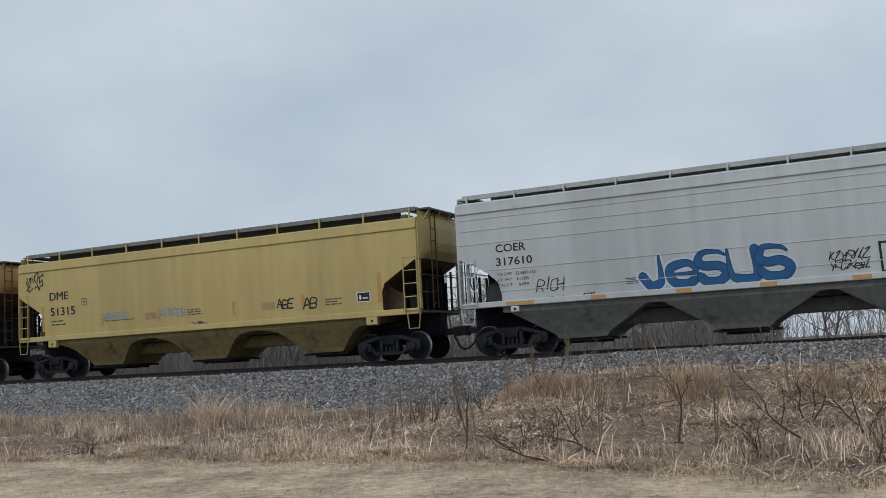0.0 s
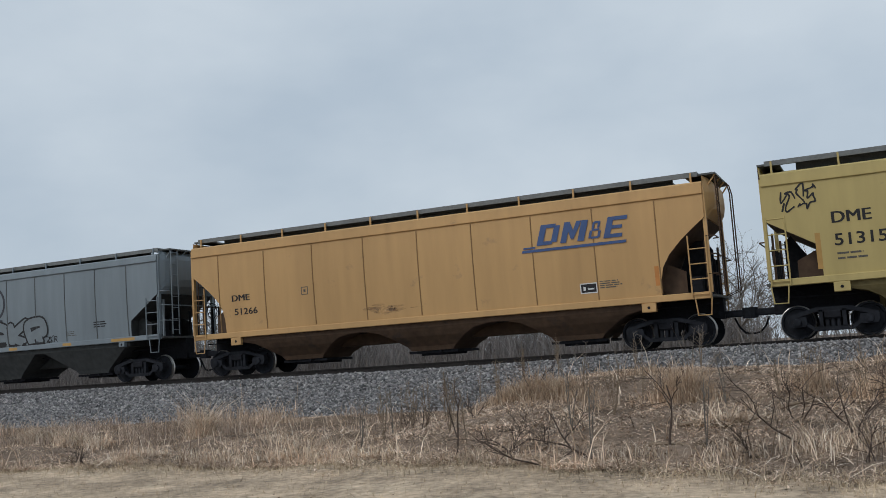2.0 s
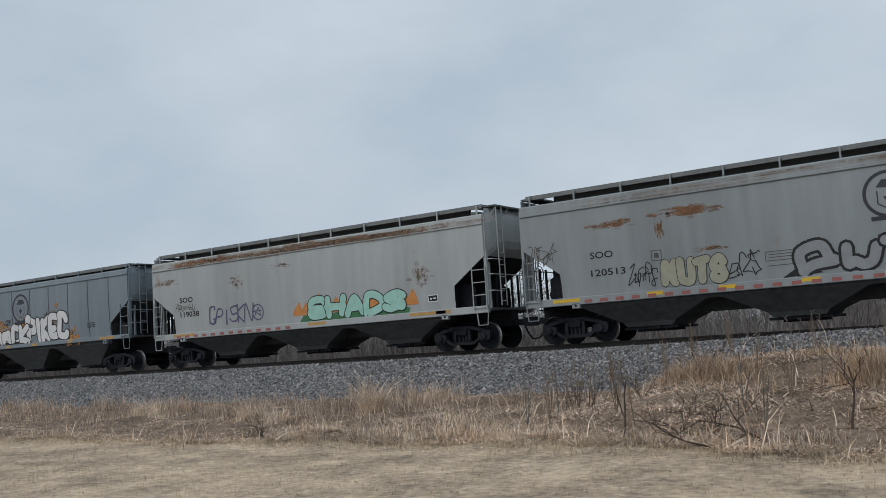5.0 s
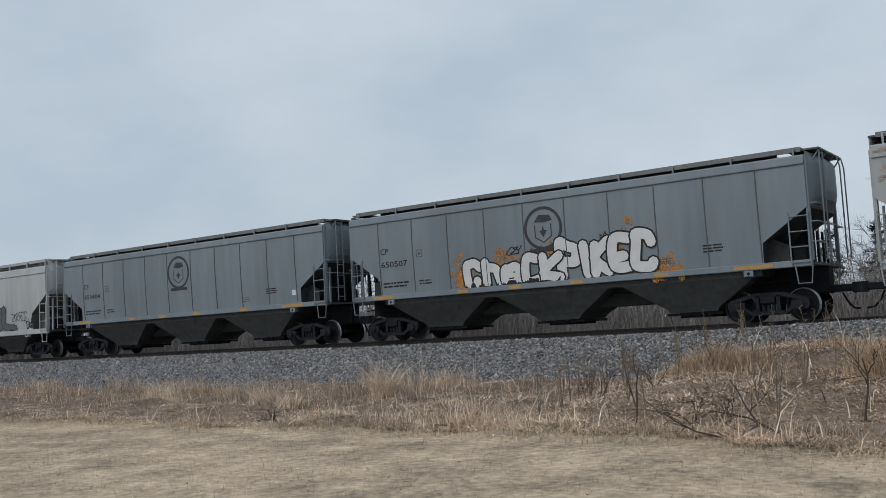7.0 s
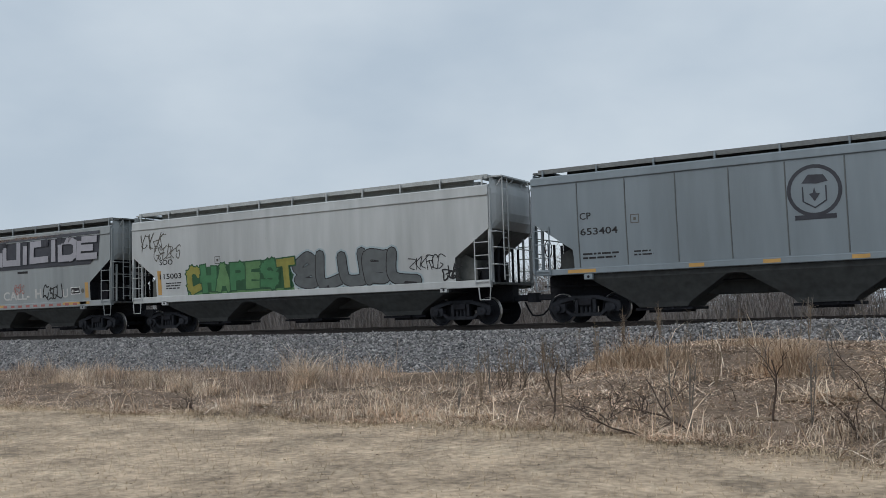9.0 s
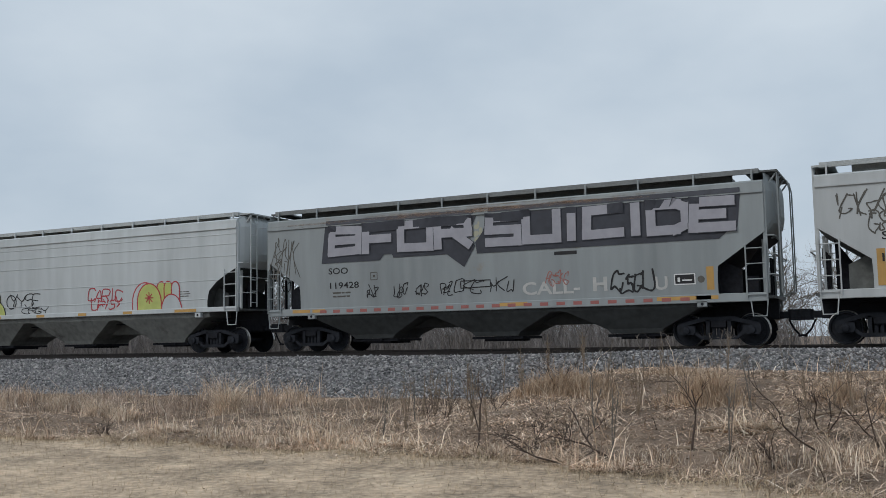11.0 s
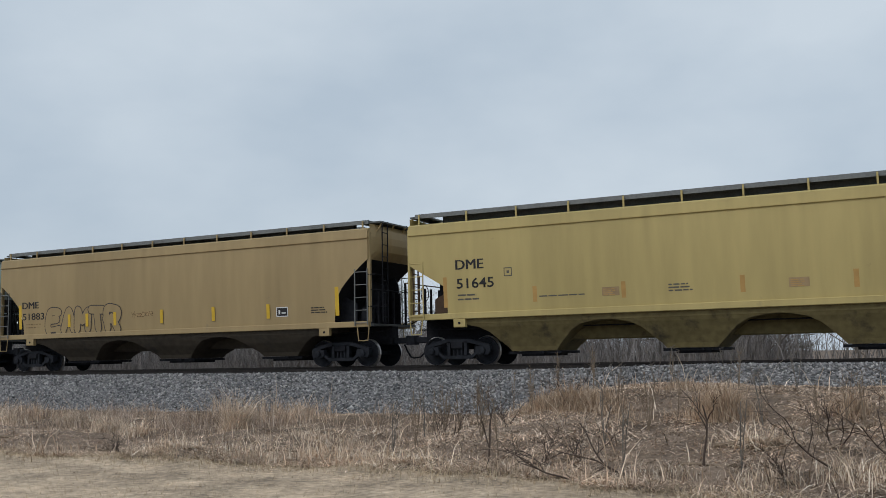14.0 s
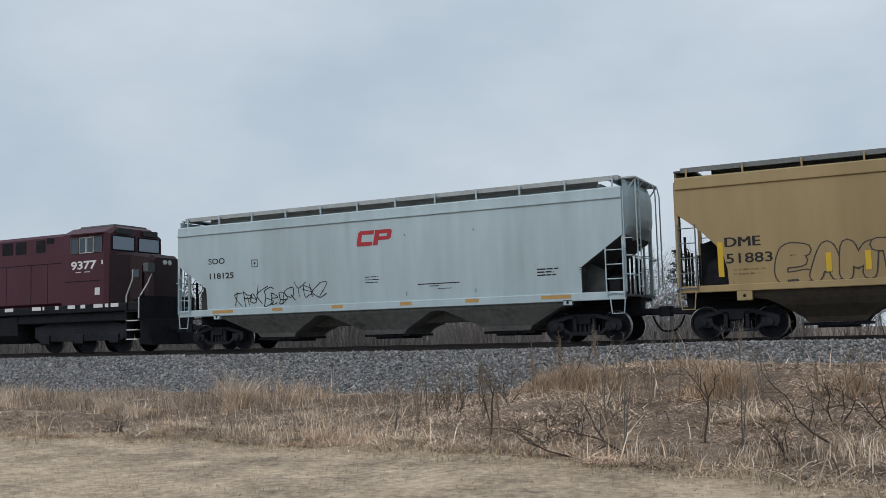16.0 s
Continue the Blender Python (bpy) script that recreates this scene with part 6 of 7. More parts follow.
def marks_slate(car, side, h):
    number(car, side, "SOO", "119428", -5.74, 2.55, -5.70, 2.07, 0.20, BLACK_INK, 0.76, 1.12, 0.012)
    small_square(car, side, -4.12, 2.3)
    # one dark slab behind all letters, with a spur between the words
    flat("graffiti_shadow", car, side, [[(-6.0, 2.92), (-3.75, 2.92), (-3.6, 3.1), (-3.3, 3.1), (-3.25, 2.98), (-1.3, 2.98), (-1.3, 4.14), (-5.85, 4.14)], [(-1.5, 3.1), (-0.75, 2.55), (-0.35, 3.2), (-0.6, 3.5), (-0.3, 4.12), (-1.5, 4.12)],
                                             [(-0.3, 2.95), (7.0, 2.95), (7.3, 3.2), (7.5, 3.25), (7.6, 4.14), (0.1, 4.14), (-0.1, 3.6), (-0.35, 3.3)]], SLATE_INK, 0.016, "dark slate backing of the letters")
    flat("graffiti_crest", car, side, [rect(-5.8, -0.4, 4.19, 4.33), rect(0.1, 7.6, 4.19, 4.33)], SLATE_INK, 0.004, "dark slate paint over the roof chord")
    lab = "large pale block letters"
    sprayed(car, side, "bfor", -5.72, -0.45, 3.12, 4.16, [LILAC_INK], SLATE_INK, 0.27, 0.02, 71, soft=False, shake=0.015, overlap=0.02, base=0.034, label=lab)
    sprayed(car, side, "suicidE", 0.0, 7.45, 3.12, 4.16, [LILAC_INK], SLATE_INK, 0.27, 0.02, 72, soft=False, shake=0.015, overlap=0.02, base=0.034, label=lab)
    blotch(car, side, -0.75, 0.15, 3.3, 3.9, CREAM_INK, 14, 2, "cream sprayed patch")
    for k, (x0, x1) in enumerate(((-4.3, -3.9), (-3.3, -2.8), (-2.5, -2.1), (-1.6, -1.2), (-1.1, -0.2), (0.0, 0.9))):
        scrawl(car, side, x0, x1, 1.75, 2.12, BLACK_INK, 70 + k, 3, 0.034)
    flat("graffiti", car, side, ribbon([(-0.9, 1.9), (0.1, 1.92), (0.1, 2.12), (-0.9, 2.12), (-0.9, 1.9)], 0.03), BLACK_INK, 0.008)
    lettering(car, side, "CALL-", 1.15, 1.62, 0.36, CHALK, length=1.8, bold=0.02, name="graffiti", label="faded chalky capital letters")
    lettering(car, side, "H", 3.35, 1.66, 0.38, CHALK, length=0.42, bold=0.03, name="graffiti")
    lettering(car, side, "U", 5.16, 1.62, 0.36, CHALK, length=0.36, bold=0.02, name="graffiti")
    scrawl(car, side, 1.9, 2.6, 1.9, 2.25, FADED_RED, 80, 5, 0.025)
    scrawl(car, side, 3.9, 5.1, 1.62, 2.2, BLACK_INK, 81, 4, 0.06)
    flat("small_plate", car, side, [rect(2.2, 2.9, 2.76, 2.86)], BLACK_INK, 0.008)
    label_plate(car, side, 5.72, 1.74, 0.56, 0.28)
    flat("round_mark", car, side, [[(6.45 + 0.1 * math.cos(a), 1.86 + 0.1 * math.sin(a)) for a in np.arange(0, 6.2, 0.6)]], GREY_INK)
    tape_posts(car, side, (6.6,), REFLECT_DULL, 1.56, 2.2, 0.2)
    scrawl(car, side, -8.1, -7.1, 2.6, 3.8, GREY_INK, 82, 7, 0.03)
    bars(car, side, -5.6, 1.9, 0.9, 2, GREY_INK, 0.12, 0.05, 8)
    blotch(car, side, -7, 7.5, 4.2, 4.42, RUST_PALE, 30, 7)
    red_dashes(car, -6.1, 6.1, 1.27, 1.37)


def marks_lime(car, side, h):
    number(car, side, "NKCR", "550258", -7.06, 3.13, -7.06, 2.71, 0.23, BLACK_INK, 0.93, 1.26)
    bars(car, side, -7.05, 2.40, 0.95, 4, GREY_INK, 0.115, 0.05, 1)
    for k, ring in enumerate([arch(-5.35, -4.35, 1.6, 2.55, 1.0), arch(-4.6, -4.12, 1.6, 2.56), arch(-4.2, -3.72, 1.6, 2.56), arch(-5.7, -4.55, 1.56, 2.12), arch(-4.5, -3.45, 1.56, 2.2)]):
        lobe(car, side, ring, LIME_INK, BLACK_INK, 0.05, k)
    scrawl(car, side, -5.55, -4.8, 1.66, 1.95, BLACK_INK, 92, w=0.035, word="YES")
    scrawl(car, side, -4.98, -4.6, 2.0, 2.3, BLACK_INK, 99, 2, 0.04)
    flat("graffiti", car, side, ribbon([(-3.1 + 0.27 * math.cos(a), 2.13 + 0.27 * math.sin(a)) for a in np.arange(0, 6.6, 0.4)], 0.045), BLACK_INK, 0.008)
    scrawl(car, side, -3.22, -1.5, 1.88, 2.4, BLACK_INK, 93, w=0.045, word="YYSE")
    scrawl(car, side, -2.5, -1.05, 1.66, 1.86, BLACK_INK, 94, 4, 0.035)
    scrawl(car, side, 1.1, 2.85, 2.0, 2.45, CRIMSON_INK, 95, w=0.05, word="CARIC")
    scrawl(car, side, 1.25, 2.8, 1.70, 2.1, CRIMSON_INK, 96, 5, 0.05)
    for k, ring in enumerate([arch(3.35, 4.6, 1.56, 2.62), arch(4.55, 5.0, 1.6, 2.62), arch(4.9, 5.3, 1.6, 2.62), arch(5.25, 5.62, 1.6, 2.6), arch(3.6, 4.75, 1.54, 2.58), arch(4.75, 5.7, 1.54, 2.15)]):
        lobe(car, side, ring, LIME_INK if k in (1, 2, 4) else PAINT["pale"], CRIMSON_INK, 0.05, k)
    flat("graffiti_star", car, side, sum([ribbon([(4.18, 2.05), (4.18 + 0.2 * math.cos(a), 2.05 + 0.2 * math.sin(a))], 0.04) for a in np.arange(0, 6.2, 0.785)], []), CRIMSON_INK, 0.024)
    scrawl(car, side, 4.9, 5.6, 1.68, 1.98, CRIMSON_INK, 98, w=0.04, word="YES")
    bars(car, side, 5.5, 2.2, 0.65, 3, GREY_INK, 0.08, 0.03, 5)


def marks_tan(car, side, h):
    number(car, side, "DME", "51883", -7.50, 2.51, -7.48, 2.06, 0.26, BLACK_INK, 0.93, 1.22, 0.012)
    bars(car, side, -7.3, 1.85, 1.1, 2, RUST_MARK, 0.12, 0.05, 3)
    sprayed(car, side, "EAMTR", -6.1, -2.2, 1.42, 2.5, [PAINT["tan"]], UMBER_INK, 0.30, 0.036, 101, shake=0.03, overlap=0.1)
    tape_posts(car, side, (-7.70, 7.48), REFLECT, 1.70, 2.66, 0.15)
    for x in (-4.93, -3.98, -2.52, -0.19, 2.24, 4.66):
        flat("reflective_strip", car, side, [rect(x, x + 0.14, 1.70, 2.2)], REFLECT, 0.028, "upright strip of reflective tape")
    label_plate(car, side, 5.08, 1.76, 0.46, 0.3)
    bars(car, side, 6.5, 1.98, 0.7, 3, BLACK_INK, 0.08, 0.035, 4)
    scrawl(car, side, -1.65, -0.6, 1.98, 2.15, RUST_MARK, 103, 6, 0.03)


def marks_red(car, side, h):
    number(car, side, "SOO", "118125", -6.92, 3.06, -6.88, 2.53, 0.20, BLACK_INK, 0.74, 1.08, 0.015)
    small_square(car, side, -4.98, 2.87, BLACK_INK, 0.24)
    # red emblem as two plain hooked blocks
    s, z0 = 0.10, 3.30

    def slab(x0, x1, a, b):
        return [(x0 + s * a * 2, z0 + a), (x1 + s * a * 2, z0 + a), (x1 + s * b * 2, z0 + b), (x0 + s * b * 2, z0 + b)]
    flat("logo", car, side, [slab(-0.66, -0.50, 0.04, 0.46), slab(-0.62, -0.06, 0.0, 0.13), slab(-0.62, -0.06, 0.37, 0.5), slab(-0.02, 0.16, 0.0, 0.5), slab(0.16, 0.58, 0.37, 0.5), slab(0.16, 0.58, 0.16, 0.28), slab(0.46, 0.62, 0.2, 0.46)],
         RED_INK, 0.008, "red hooked block emblem")
    scrawl(car, side, -5.75, -3.3, 1.55, 2.1, BLACK_INK, 111, 8, 0.035)
    scrawl(car, side, -3.2, -1.9, 1.7, 2.25, BLACK_INK, 112, 4, 0.03)
    bars(car, side, -0.37, 2.26, 0.65, 3, BLACK_INK, 0.09, 0.025, 3)
    flat("data_stencil", car, side, [rect(1.58, 3.07, 1.93, 1.96), rect(2.0, 2.35, 1.86, 1.885), rect(2.3, 2.8, 1.77, 1.79)], BLACK_INK, 0.006)
    bars(car, side, 5.67, 2.18, 0.75, 3, BLACK_INK, 0.09, 0.04, 6)
    bars(car, side, 7.0, 2.18, 0.25, 3, BLACK_INK, 0.07, 0.02, 7)
    for x in (1.15, 3.6):
        flat("seam_shadow", car, side, [rect(x, x + 0.03, 1.6, 3.6)], GREY_INK, 0.003, "faint weld seam down the sheet")


# darker copies of the paints: road grime plus the shade under the cars
GRIME_SHADE_GREY = material("grime_and_shade_on_grey", (0.135, 0.14, 0.134), 0.85, 0.3, 5, 0.1, wear=((0.07, 0.07, 0.065), 0.35, 1.5))
GRIME_SHADE_YELLOW = material("grime_and_shade_on_yellow", (0.165, 0.132, 0.058), 0.8, 0.3, 5, 0.1, wear=((0.06, 0.05, 0.032), 0.42, 1.5))
GRIME_SHADE_TAN = material("grime_and_shade_on_tan", (0.05, 0.041, 0.03), 0.8, 0.3, 5, 0.1, wear=((0.03, 0.027, 0.024), 0.35, 1.5))
GRIME_SHADE_BROWN = material("grime_and_shade_on_orange", (0.080, 0.050, 0.032), 0.8, 0.3, 5, 0.1, wear=((0.04, 0.032, 0.028), 0.35, 1.5))
GRIME_SHADE_STEEL = material("grime_and_shade_on_blue_grey", (0.05, 0.054, 0.055), 0.85, 0.3, 5, 0.1, wear=((0.05, 0.05, 0.05), 0.3, 1.5))
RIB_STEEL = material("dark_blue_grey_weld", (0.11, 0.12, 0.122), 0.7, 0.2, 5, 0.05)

AMBER = [(-6.75, 0.9, REFLECT_DULL), (-4.1, 0.44, REFLECT_DULL), (-1.65, 0.44, REFLECT_DULL), (0.6, 0.44, REFLECT_DULL), (2.9, 0.46, REFLECT_DULL), (5.4, 1.0, REFLECT_DULL)]
STEEL_TAPE = [(-7.2, 0.9, REFLECT_DULL), (-3.5, 0.44, REFLECT_DULL), (-1.45, 0.46, REFLECT_DULL), (0.8, 0.44, REFLECT_DULL), (3.6, 0.44, REFLECT_DULL), (6.0, 1.1, REFLECT_DULL)]
GOLD_TAPE = [(-7.3, 0.95, REFLECT), (-4.15, 0.5, REFLECT), (-1.98, 0.5, REFLECT), (0.3, 0.5, REFLECT), (2.4, 0.55, REFLECT), (5.9, 1.0, REFLECT)]
DULL_TAPE = [(-7.2, 0.7, REFLECT_DULL), (-6.4, 0.5, REFLECT_DULL), (0.4, 0.9, REFLECT_DULL), (5.2, 1.5, REFLECT_DULL), (6.3, 0.6, REFLECT_DULL)]
MINT_TAPE = [(-6.78, 0.92, REFLECT_DULL), (-4.14, 0.43, REFLECT_DULL), (-1.7, 0.45, REFLECT_DULL), (0.93, 0.42, REFLECT_DULL), (3.26, 0.46, REFLECT_DULL), (5.77, 0.95, REFLECT_DULL)]
SEAMED = dict(paint="pale", B=16.43, cut=LOW_CUT, eave=4.38, top=4.97, sill=1.60, sill_h=0.15, seams=(4.18, 3.83, 3.41, 2.58, 1.92), hopper=GRIME_SHADE_GREY, slope=GRIME_SHADE_STEEL, deck=LIGHT_DECK, coaming=LIGHT_DECK, posts=11, tape=AMBER, bay=4.6)
YELLOW = dict(paint="yellow", B=17.54, cut=HIGH_CUT, eave=4.16, top=4.86, sill=1.60, hopper=GRIME_SHADE_YELLOW, slope=GRIME_SHADE_BROWN, heavy=True, climb=1.7, rungs=0.48, bay=4.8, posts=11)
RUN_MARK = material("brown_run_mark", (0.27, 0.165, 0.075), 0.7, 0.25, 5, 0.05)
STEEL = dict(paint="steel", chord=0.2, eave=4.27, top=4.76, sill=1.62, sill_h=0.16, ribs=RIBS, rib_mat=RIB_STEEL, hopper=GRIME_SHADE_STEEL, slope=GRIME_SHADE_STEEL, posts=10, tape=STEEL_TAPE, bay=4.5)
GREY = dict(eave=4.16, top=4.84, sill=1.42, sill_h=0.22, hopper=GRIME_SHADE_STEEL, slope=UNDER, posts=11, bay=4.4)
CARS = [
    dict(SEAMED, label="pale grey covered hopper car with seamed curved sides and blue graffiti", x=-3.84, marks=marks_blue_tag),
    dict(YELLOW, label="dull yellow smooth-sided covered hopper car with black lettering", x=-22.25, marks=marks_yellow),
    dict(label="faded orange covered hopper car with ribbed sides and a blue emblem", paint="orange", B=17.7, x=-41.43, cut=ROUND_CUT, eave=4.20, top=4.84, sill=1.45, ribs=(-7.7, -5.8, -3.88, -1.94, 0, 1.86, 3.8, 5.68, 7.5), rib_mat=RUN_MARK, hopper=GRIME_SHADE_BROWN, slope=GRIME_SHADE_BROWN, heavy=True, climb=1.6, rungs=0.48, bay=4.8, posts=11, marks=marks_orange),
    dict(STEEL, label="blue-grey ribbed covered hopper car with black outlined graffiti", B=16.45, x=-60.08, marks=marks_outlined),
    dict(GREY, label="weathered grey covered hopper car with rust stains and silver graffiti", paint="stained", B=16.53, x=-77.94, tape=GOLD_TAPE, marks=marks_silver),
    dict(GREY, label="rust-stained pale grey covered hopper car with mint graffiti", paint="rusty", B=16.8, x=-96.05, tape=DULL_TAPE, marks=marks_mint),
    dict(STEEL, label="blue-grey ribbed covered hopper car with white bubble graffiti", B=16.3, x=-114.3, marks=marks_white),
    dict(STEEL, label="clean blue-grey ribbed covered hopper car with round emblem", B=16.6, x=-132.1, marks=marks_plain),
    dict(GREY, label="pale grey covered hopper car with green and dark graffiti", paint="cement", B=16.3, x=-150.1, slope=GRIME_SHADE_GREY, deck=LIGHT_DECK, coaming=LIGHT_DECK, marks=marks_green),
    dict(GREY, label="weathered grey covered hopper car with large slate block-letter graffiti", paint="stained", B=16.4, x=-167.76, tape=DULL_TAPE, marks=marks_slate),
    dict(SEAMED, label="pale grey seamed covered hopper car with lime and red graffiti", x=-185.54, marks=marks_lime),
    dict(YELLOW, label="dull yellow smooth covered hopper car with navy lettering", x=-204.01, marks=marks_navy),
    dict(label="tan-brown covered hopper car with upright yellow tape strips", paint="tan", B=17.58, x=-223.1, cut=ROUND_CUT, eave=4.22, top=4.84, sill=1.46, hopper=GRIME_SHADE_TAN, slope=UNDER, heavy=True, climb=1.75, rungs=0.48, ladder=EDGE_STEEL, bay=4.8, posts=12, marks=marks_tan),
    dict(GREY, label="clean pale blue-grey covered hopper car with a red emblem", paint="mint", B=16.7, x=-241.8, hopper=GRIME_SHADE_GREY, slope=GRIME_SHADE_STEEL, deck=LIGHT_DECK, coaming=LIGHT_DECK, tape=MINT_TAPE, posts=12, marks=marks_red),
]
for spec in CARS:
    hopper_car(spec)


# ---- engine ----
# maroon taken down to near black; the nose's shade is in the colour
NOSE_SHADE = material("shaded_maroon_nose_paint", (0.022, 0.010, 0.013), 0.6, 0.2, 4, 0.05)


def engine(x):
    """A six-axle diesel engine, nose towards +x; half width 1.5, deck at 1.85."""
    paint = PAINT["maroon"]
    loco = new("diesel_locomotive")
    tagged(loco, "maroon diesel locomotive with pale handrails coupled behind the cars", "locomotive")
    side = Side([(0, 1.5), (9, 1.5)])
    part("frame", Shape().box(-10.6, 9.9, -1.5, 1.5, 1.55, 1.86, 0.03), UNDER, loco)
    # cab: rings along x, each an outline in y and z
    def ring(xx, w0, w1, zb, zs, zt, crown):
        return [(xx, -w0, zb), (xx, w0, zb), (xx, w1, zs), (xx, w1 * 0.98, zt), (xx, w1 * 0.62, zt + crown), (xx, -w1 * 0.62, zt + crown), (xx, -w1 * 0.98, zt), (xx, -w1, zs)]
    cab = Shape().loft([ring(5.85, 1.5, 1.5, 1.86, 3.9, 4.66, 0.28), ring(8.12, 1.5, 1.5, 1.86, 3.9, 4.66, 0.28), ring(8.32, 1.42, 1.40, 1.86, 3.9, 4.58, 0.26)])
    cab = part("cab", cab, paint, loco)
    for y0, y1 in ((-1.28, -0.1), (0.1, 1.28)):
        part("windscreen", Shape().add([(8.335, y0, 3.98), (8.335, y1, 3.98), (8.335, y1, 4.5), (8.335, y0, 4.5)], [(0, 1, 2, 3)]), SHINY_GLASS, cab, "windscreen pane, metallic and pale like reflected sky")
        fr = Shape()
        for a, b in (((y0, 3.96), (y1, 3.96)), ((y1, 3.96), (y1, 4.52)), ((y1, 4.52), (y0, 4.52)), ((y0, 4.52), (y0, 3.96))):
            fr.tube([(8.34, a[0], a[1]), (8.34, b[0], b[1])], 0.025, 4)
        part("windscreen_frame", fr, UNDER, cab)
        part("number_board", Shape().box(8.25, 8.42, y0 + 0.2, y1 - 0.2, 4.60, 4.82, 0.02), BLACK_INK, cab, "dark number board above the windscreen")
    for x0, x1 in ((6.35, 6.75), (6.82, 7.18), (7.24, 7.58), (7.64, 8.02)):
        part("side_window", Shape().add([(x0, -1.512, 3.9), (x1, -1.512, 3.9), (x1, -1.512, 4.46), (x0, -1.512, 4.46)], [(0, 1, 2, 3)]), GLASS, cab, "dark cab side window")
        fr = Shape()
        for a, b in (((x0, 3.88), (x1, 3.88)), ((x1, 3.88), (x1, 4.48)), ((x1, 4.48), (x0, 4.48)), ((x0, 4.48), (x0, 3.88))):
            fr.tube([(a[0], -1.515, a[1]), (b[0], -1.515, b[1])], 0.018, 4)
        part("window_frame", fr, HANDRAIL if 6.8 < x0 < 7.5 else GREY_INK, cab)
    part("sunshade", Shape().box(6.3, 8.05, -1.62, -1.48, 4.60, 4.64), paint, cab)
    part("roof_unit", Shape().box(6.2, 8.0, -0.9, 0.9, 4.90, 5.02, 0.05), GRATE, cab, "grey roof air conditioner")
    # nose
    nose = Shape().loft([[(xx, -w, 1.86), (xx, w, 1.86), (xx, w, zt - 0.12), (xx, w * 0.8, zt), (xx, -w * 0.8, zt), (xx, -w, zt - 0.12)] for xx, w, zt in ((8.30, 1.42, 3.88), (8.85, 0.86, 3.86), (9.75, 0.80, 3.72), (9.92, 0.70, 3.60))])
    nose = part("nose", nose, NOSE_SHADE, loco, "front nose of the engine, maroon darkened for its shade")
    part("nose_door", Shape().box(9.0, 9.5, -0.9, -0.84, 2.0, 3.3), NOSE_SHADE, nose)
    part("door_window", Shape().box(9.1, 9.36, -0.915, -0.89, 2.85, 3.15), GLASS, nose)
    part("marker_box", Shape().box(9.86, 10.1, -1.2, -0.85, 3.0, 3.35, 0.03), GRATE, nose, "grey box lamp housing")
    for y in (-0.13, 0.13):
        part("headlight", Shape().loft([[(9.9 + a, y + r * math.cos(k), 3.42 + r * math.sin(k)) for k in np.arange(0, 6.2, 0.63)] for a, r in ((0, 0.1), (0.06, 0.1), (0.07, 0.07))]), LAMP_LENS, nose, "round headlight lens")
    part("end_plate", Shape().box(9.9, 10.0, -1.5, 1.5, 1.2, 2.1), UNDER, loco)
    part("snow_plough", Shape().loft([[(9.95, -1.45, 0.28), (9.95, 1.45, 0.28), (9.95, 1.45, 1.25), (9.95, -1.45, 1.25)], [(10.35, -1.2, 0.24), (10.35, 1.2, 0.24), (10.1, 1.2, 1.2), (10.1, -1.2, 1.2)]]), UNDER, loco)
    coupler(loco, 10.0, 1)
    coupler(loco, -10.7, -1)
    # hood with vents and doors
    part("hood", Shape().box(2.0, 5.85, -1.46, 1.46, 1.86, 4.74, 0.12), paint, loco)
    part("rear_hood", Shape().box(-10.2, 2.0, -0.98, 0.98, 1.86, 4.66, 0.12), paint, loco)
    part("radiator_housing", Shape().loft([[(xx, -w, z0), (xx, w, z0), (xx, w, 4.78), (xx, -w, 4.78)] for xx, w, z0 in ((-10.2, 1.5, 3.9), (-5.2, 1.5, 3.9), (-4.6, 1.0, 4.2))]), paint, loco)
    for x0, x1, z0, z1 in ((2.35, 2.95, 4.05, 4.55), (3.15, 3.75, 4.05, 4.55), (4.35, 4.85, 4.05, 4.55), (4.95, 5.35, 4.38, 4.6)):
        part("vent", Shape().box(x0, x1, -1.475, -1.44, z0, z1), UNDER, loco, "dark louvred vent")
    for xx in (2.6, 4.05, 5.0):
        part("door_seam", Shape().box(xx, xx + 0.025, -1.466, -1.45, 2.0, 3.55), UNDER, loco)
    part("hood_seam", Shape().box(2.1, 5.8, -1.468, -1.45, 3.55, 3.58), UNDER, loco)
    part("cab_seam", Shape().box(6.05, 7.95, -1.508, -1.49, 2.76, 2.79), UNDER, loco)
    lettering(loco, side, "9377", 6.36, 3.26, 0.30, WHITE_INK, 0.008, bold=0.03, length=1.38, name="engine_number", label="white engine number")
    flat("white_patch", loco, side, [rect(8.28 - 0.62, 8.28 - 0.36, 2.22, 2.5)], WHITE_INK, 0.008)
    flat("seat_stencil", loco, side, [rect(6.62, 6.9, 3.12, 3.15), rect(7.1, 7.4, 3.12, 3.15)], WHITE_INK, 0.008)
    flat("small_plate", loco, side, [rect(8.0, 8.08, 3.4, 3.56)], WHITE_INK, 0.008)
    for xx, w in ((2.6, 0.5), (4.2, 0.5), (4.8, 0.1), (5.5, 0.2), (6.2, 0.4), (6.9, 0.25), (7.6, 0.48), (8.2, 0.18), (8.5, 0.4)):
        part("reflective_patch", Shape().add([(xx, -1.508, 1.72), (xx + w, -1.508, 1.72), (xx + w, -1.508, 1.86), (xx, -1.508, 1.86)], [(0, 1, 2, 3)]), WHITE_INK, loco, "white reflective sill patch")
    # block added to close the see-through gap so the underside reads black
    part("equipment_box", Shape().box(2.6, 9.3, -1.36, 1.36, 1.18, 1.56, 0.04), UNDER, loco)
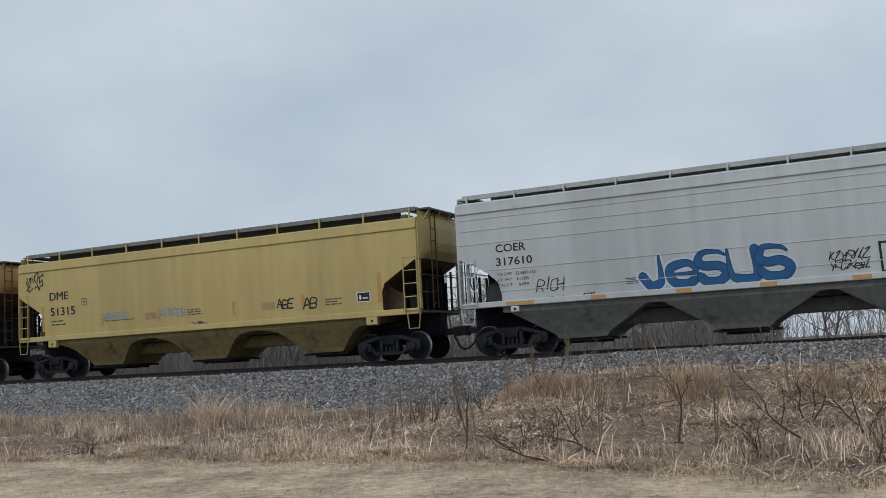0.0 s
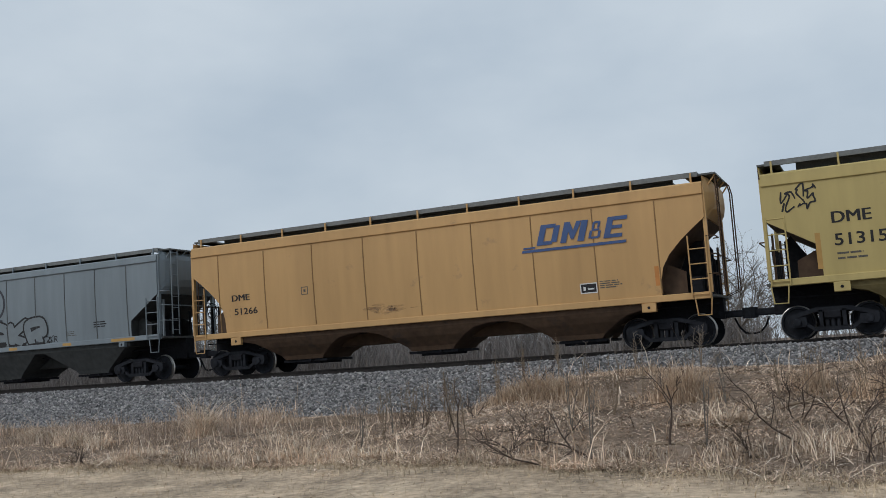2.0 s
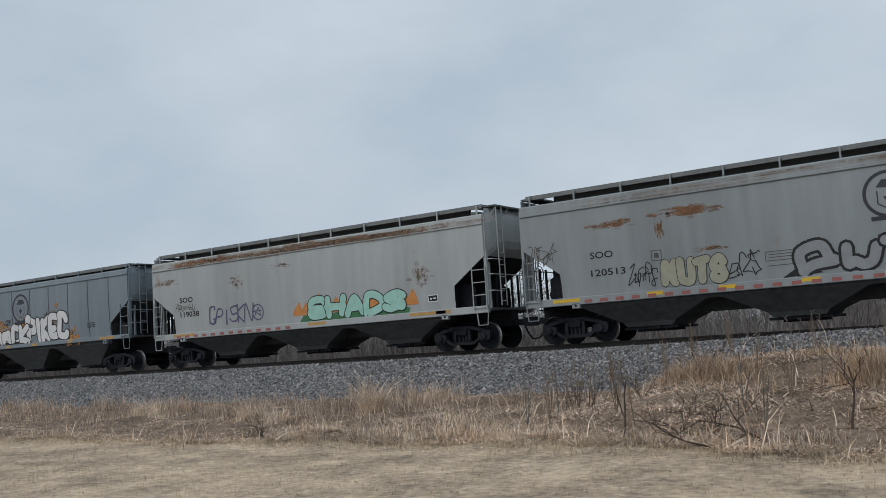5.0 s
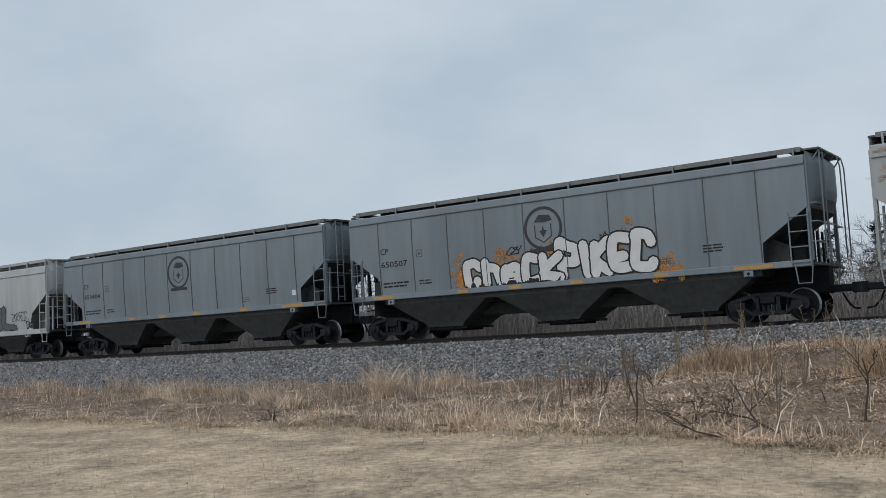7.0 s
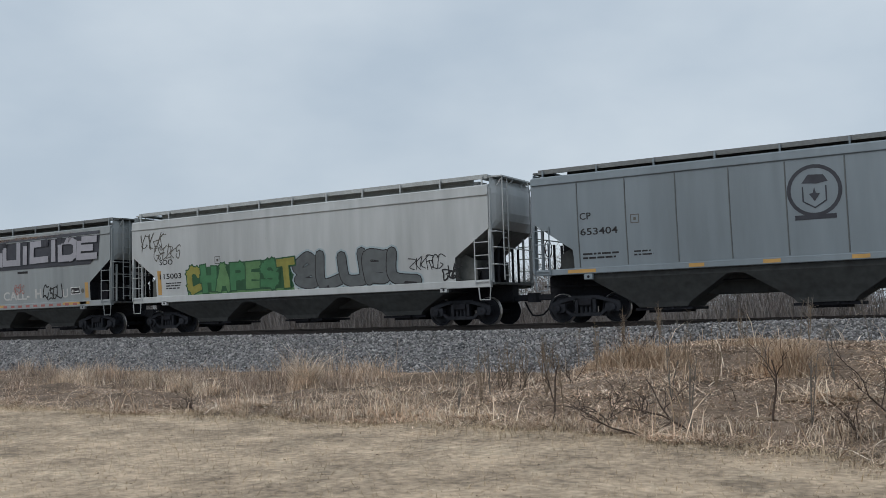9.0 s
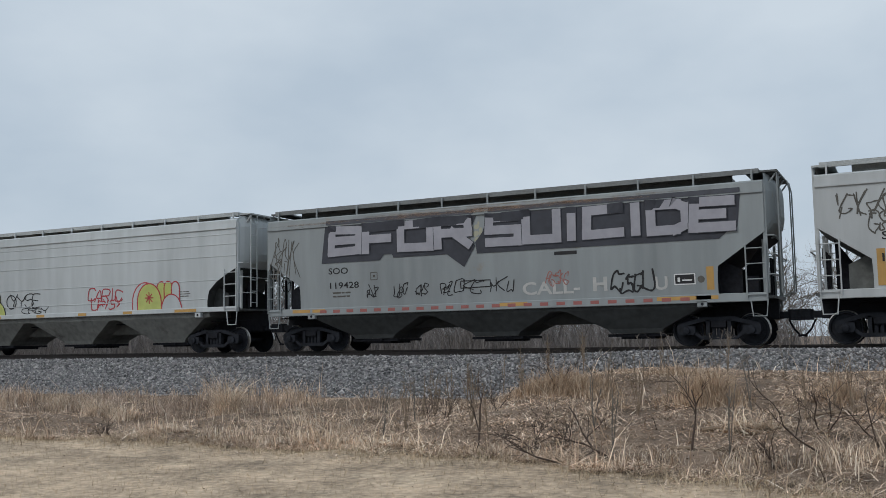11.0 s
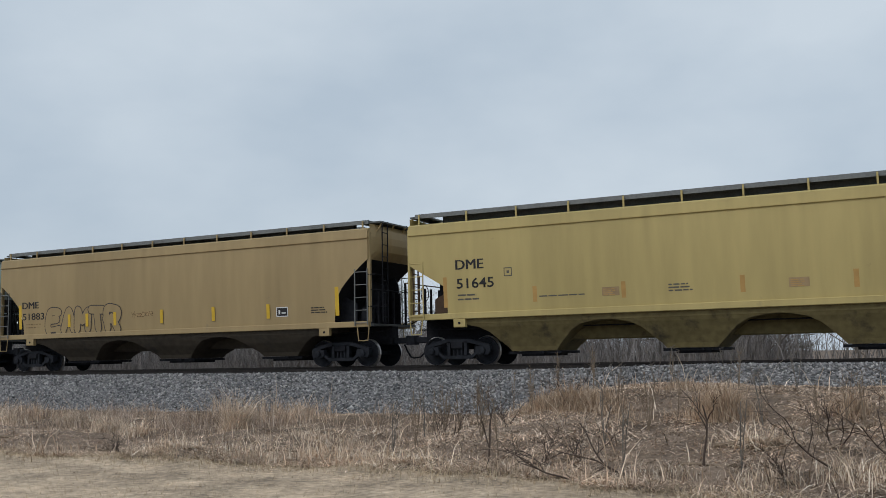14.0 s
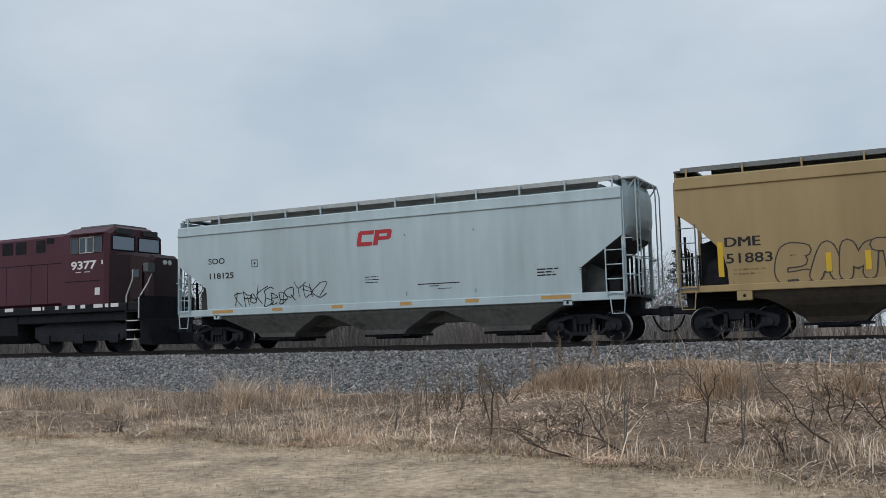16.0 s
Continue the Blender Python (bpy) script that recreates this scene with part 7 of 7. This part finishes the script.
    part("fuel_tank", Shape().loft([[(xx, -1.35, 0.75), (xx, -1.0, 0.42), (xx, 1.0, 0.42), (xx, 1.35, 0.75), (xx, 1.4, 1.5), (xx, -1.4, 1.5)] for xx in (-3.2, 3.2)]), UNDER, loco)
    # front steps and rails
    for s in (-1, 1):
        for k in range(4):
            part("step", Shape().box(9.35, 9.9, min(s * 1.2, s * 1.55), max(s * 1.2, s * 1.55), 0.45 + 0.35 * k, 0.49 + 0.35 * k), HANDRAIL if k < 3 else UNDER, loco)
        part("step_panel", Shape().box(9.30, 9.36, min(s * 1.15, s * 1.55), max(s * 1.15, s * 1.55), 0.42, 1.86), UNDER, loco)
        part("handrail", Shape().tube([(9.32, s * 1.52, 1.0), (9.32, s * 1.52, 2.1), (9.62, s * 1.5, 2.75), (9.62, s * 1.5, 3.1)], 0.025, 6), HANDRAIL, loco)
        part("handrail", Shape().tube([(9.95, s * 1.52, 1.25), (9.95, s * 1.52, 2.0), (10.0, s * 1.1, 2.6), (10.0, s * 0.9, 2.95)], 0.025, 6), HANDRAIL, loco)
    for e in (-1, 1):
        base = part("truck", Shape().box(e * 6.5 - 1.0, e * 6.5 + 1.0, -0.8, 0.8, 0.75, 1.2, 0.05), UNDER, loco, "grimy six-wheel engine truck")
        for s in (-1, 1):
            fr = Shape().extrude_y([(e * 6.5 - 2.5, 0.62), (e * 6.5 - 2.2, 0.46), (e * 6.5 + 2.2, 0.46), (e * 6.5 + 2.5, 0.62), (e * 6.5 + 2.5, 1.05), (e * 6.5 + 1.4, 1.22), (e * 6.5 - 1.4, 1.22), (e * 6.5 - 2.5, 1.05)], s * 1.08 - 0.09, s * 1.08 + 0.09)
            for dx in (-1.88, 0, 1.88):
                fr.box(e * 6.5 + dx - 0.24, e * 6.5 + dx + 0.24, s * 1.1 - 0.13, s * 1.1 + 0.13, 0.34, 0.74, 0.04)
            part("side_frame", fr, STEEL_DARK, base)
        for dx in (-1.88, 0, 1.88):
            w = part("wheelset", SHARED["wheelset_big"], None, base)
            ROLLING.append((w, 0.533, (e * 6.5 + dx, 0, 0.533)))
    TRAIN.append((loco, x))


engine(-262.1)


# ---- the train rolls ----
def motions():
    """The train rolls by, slowing a little; its wheels turn with it."""
    def gone(t):
        return SIDE * (0.003145 + 0.528193 * t + 5.639e-4 * t * t - 4.266e-5 * t ** 3)
    for thing, x in TRAIN:
        walk(thing, [(0.5 * k, pose(x + gone(0.5 * k), 0, 0)) for k in range(33)])
    times = [k / 30 for k in range(481)]
    for w, r, place in ROLLING:
        walk(w, [(t, Matrix.Translation(place) @ Matrix.Rotation(gone(t) / r, 4, "Y")) for t in times])


motions()
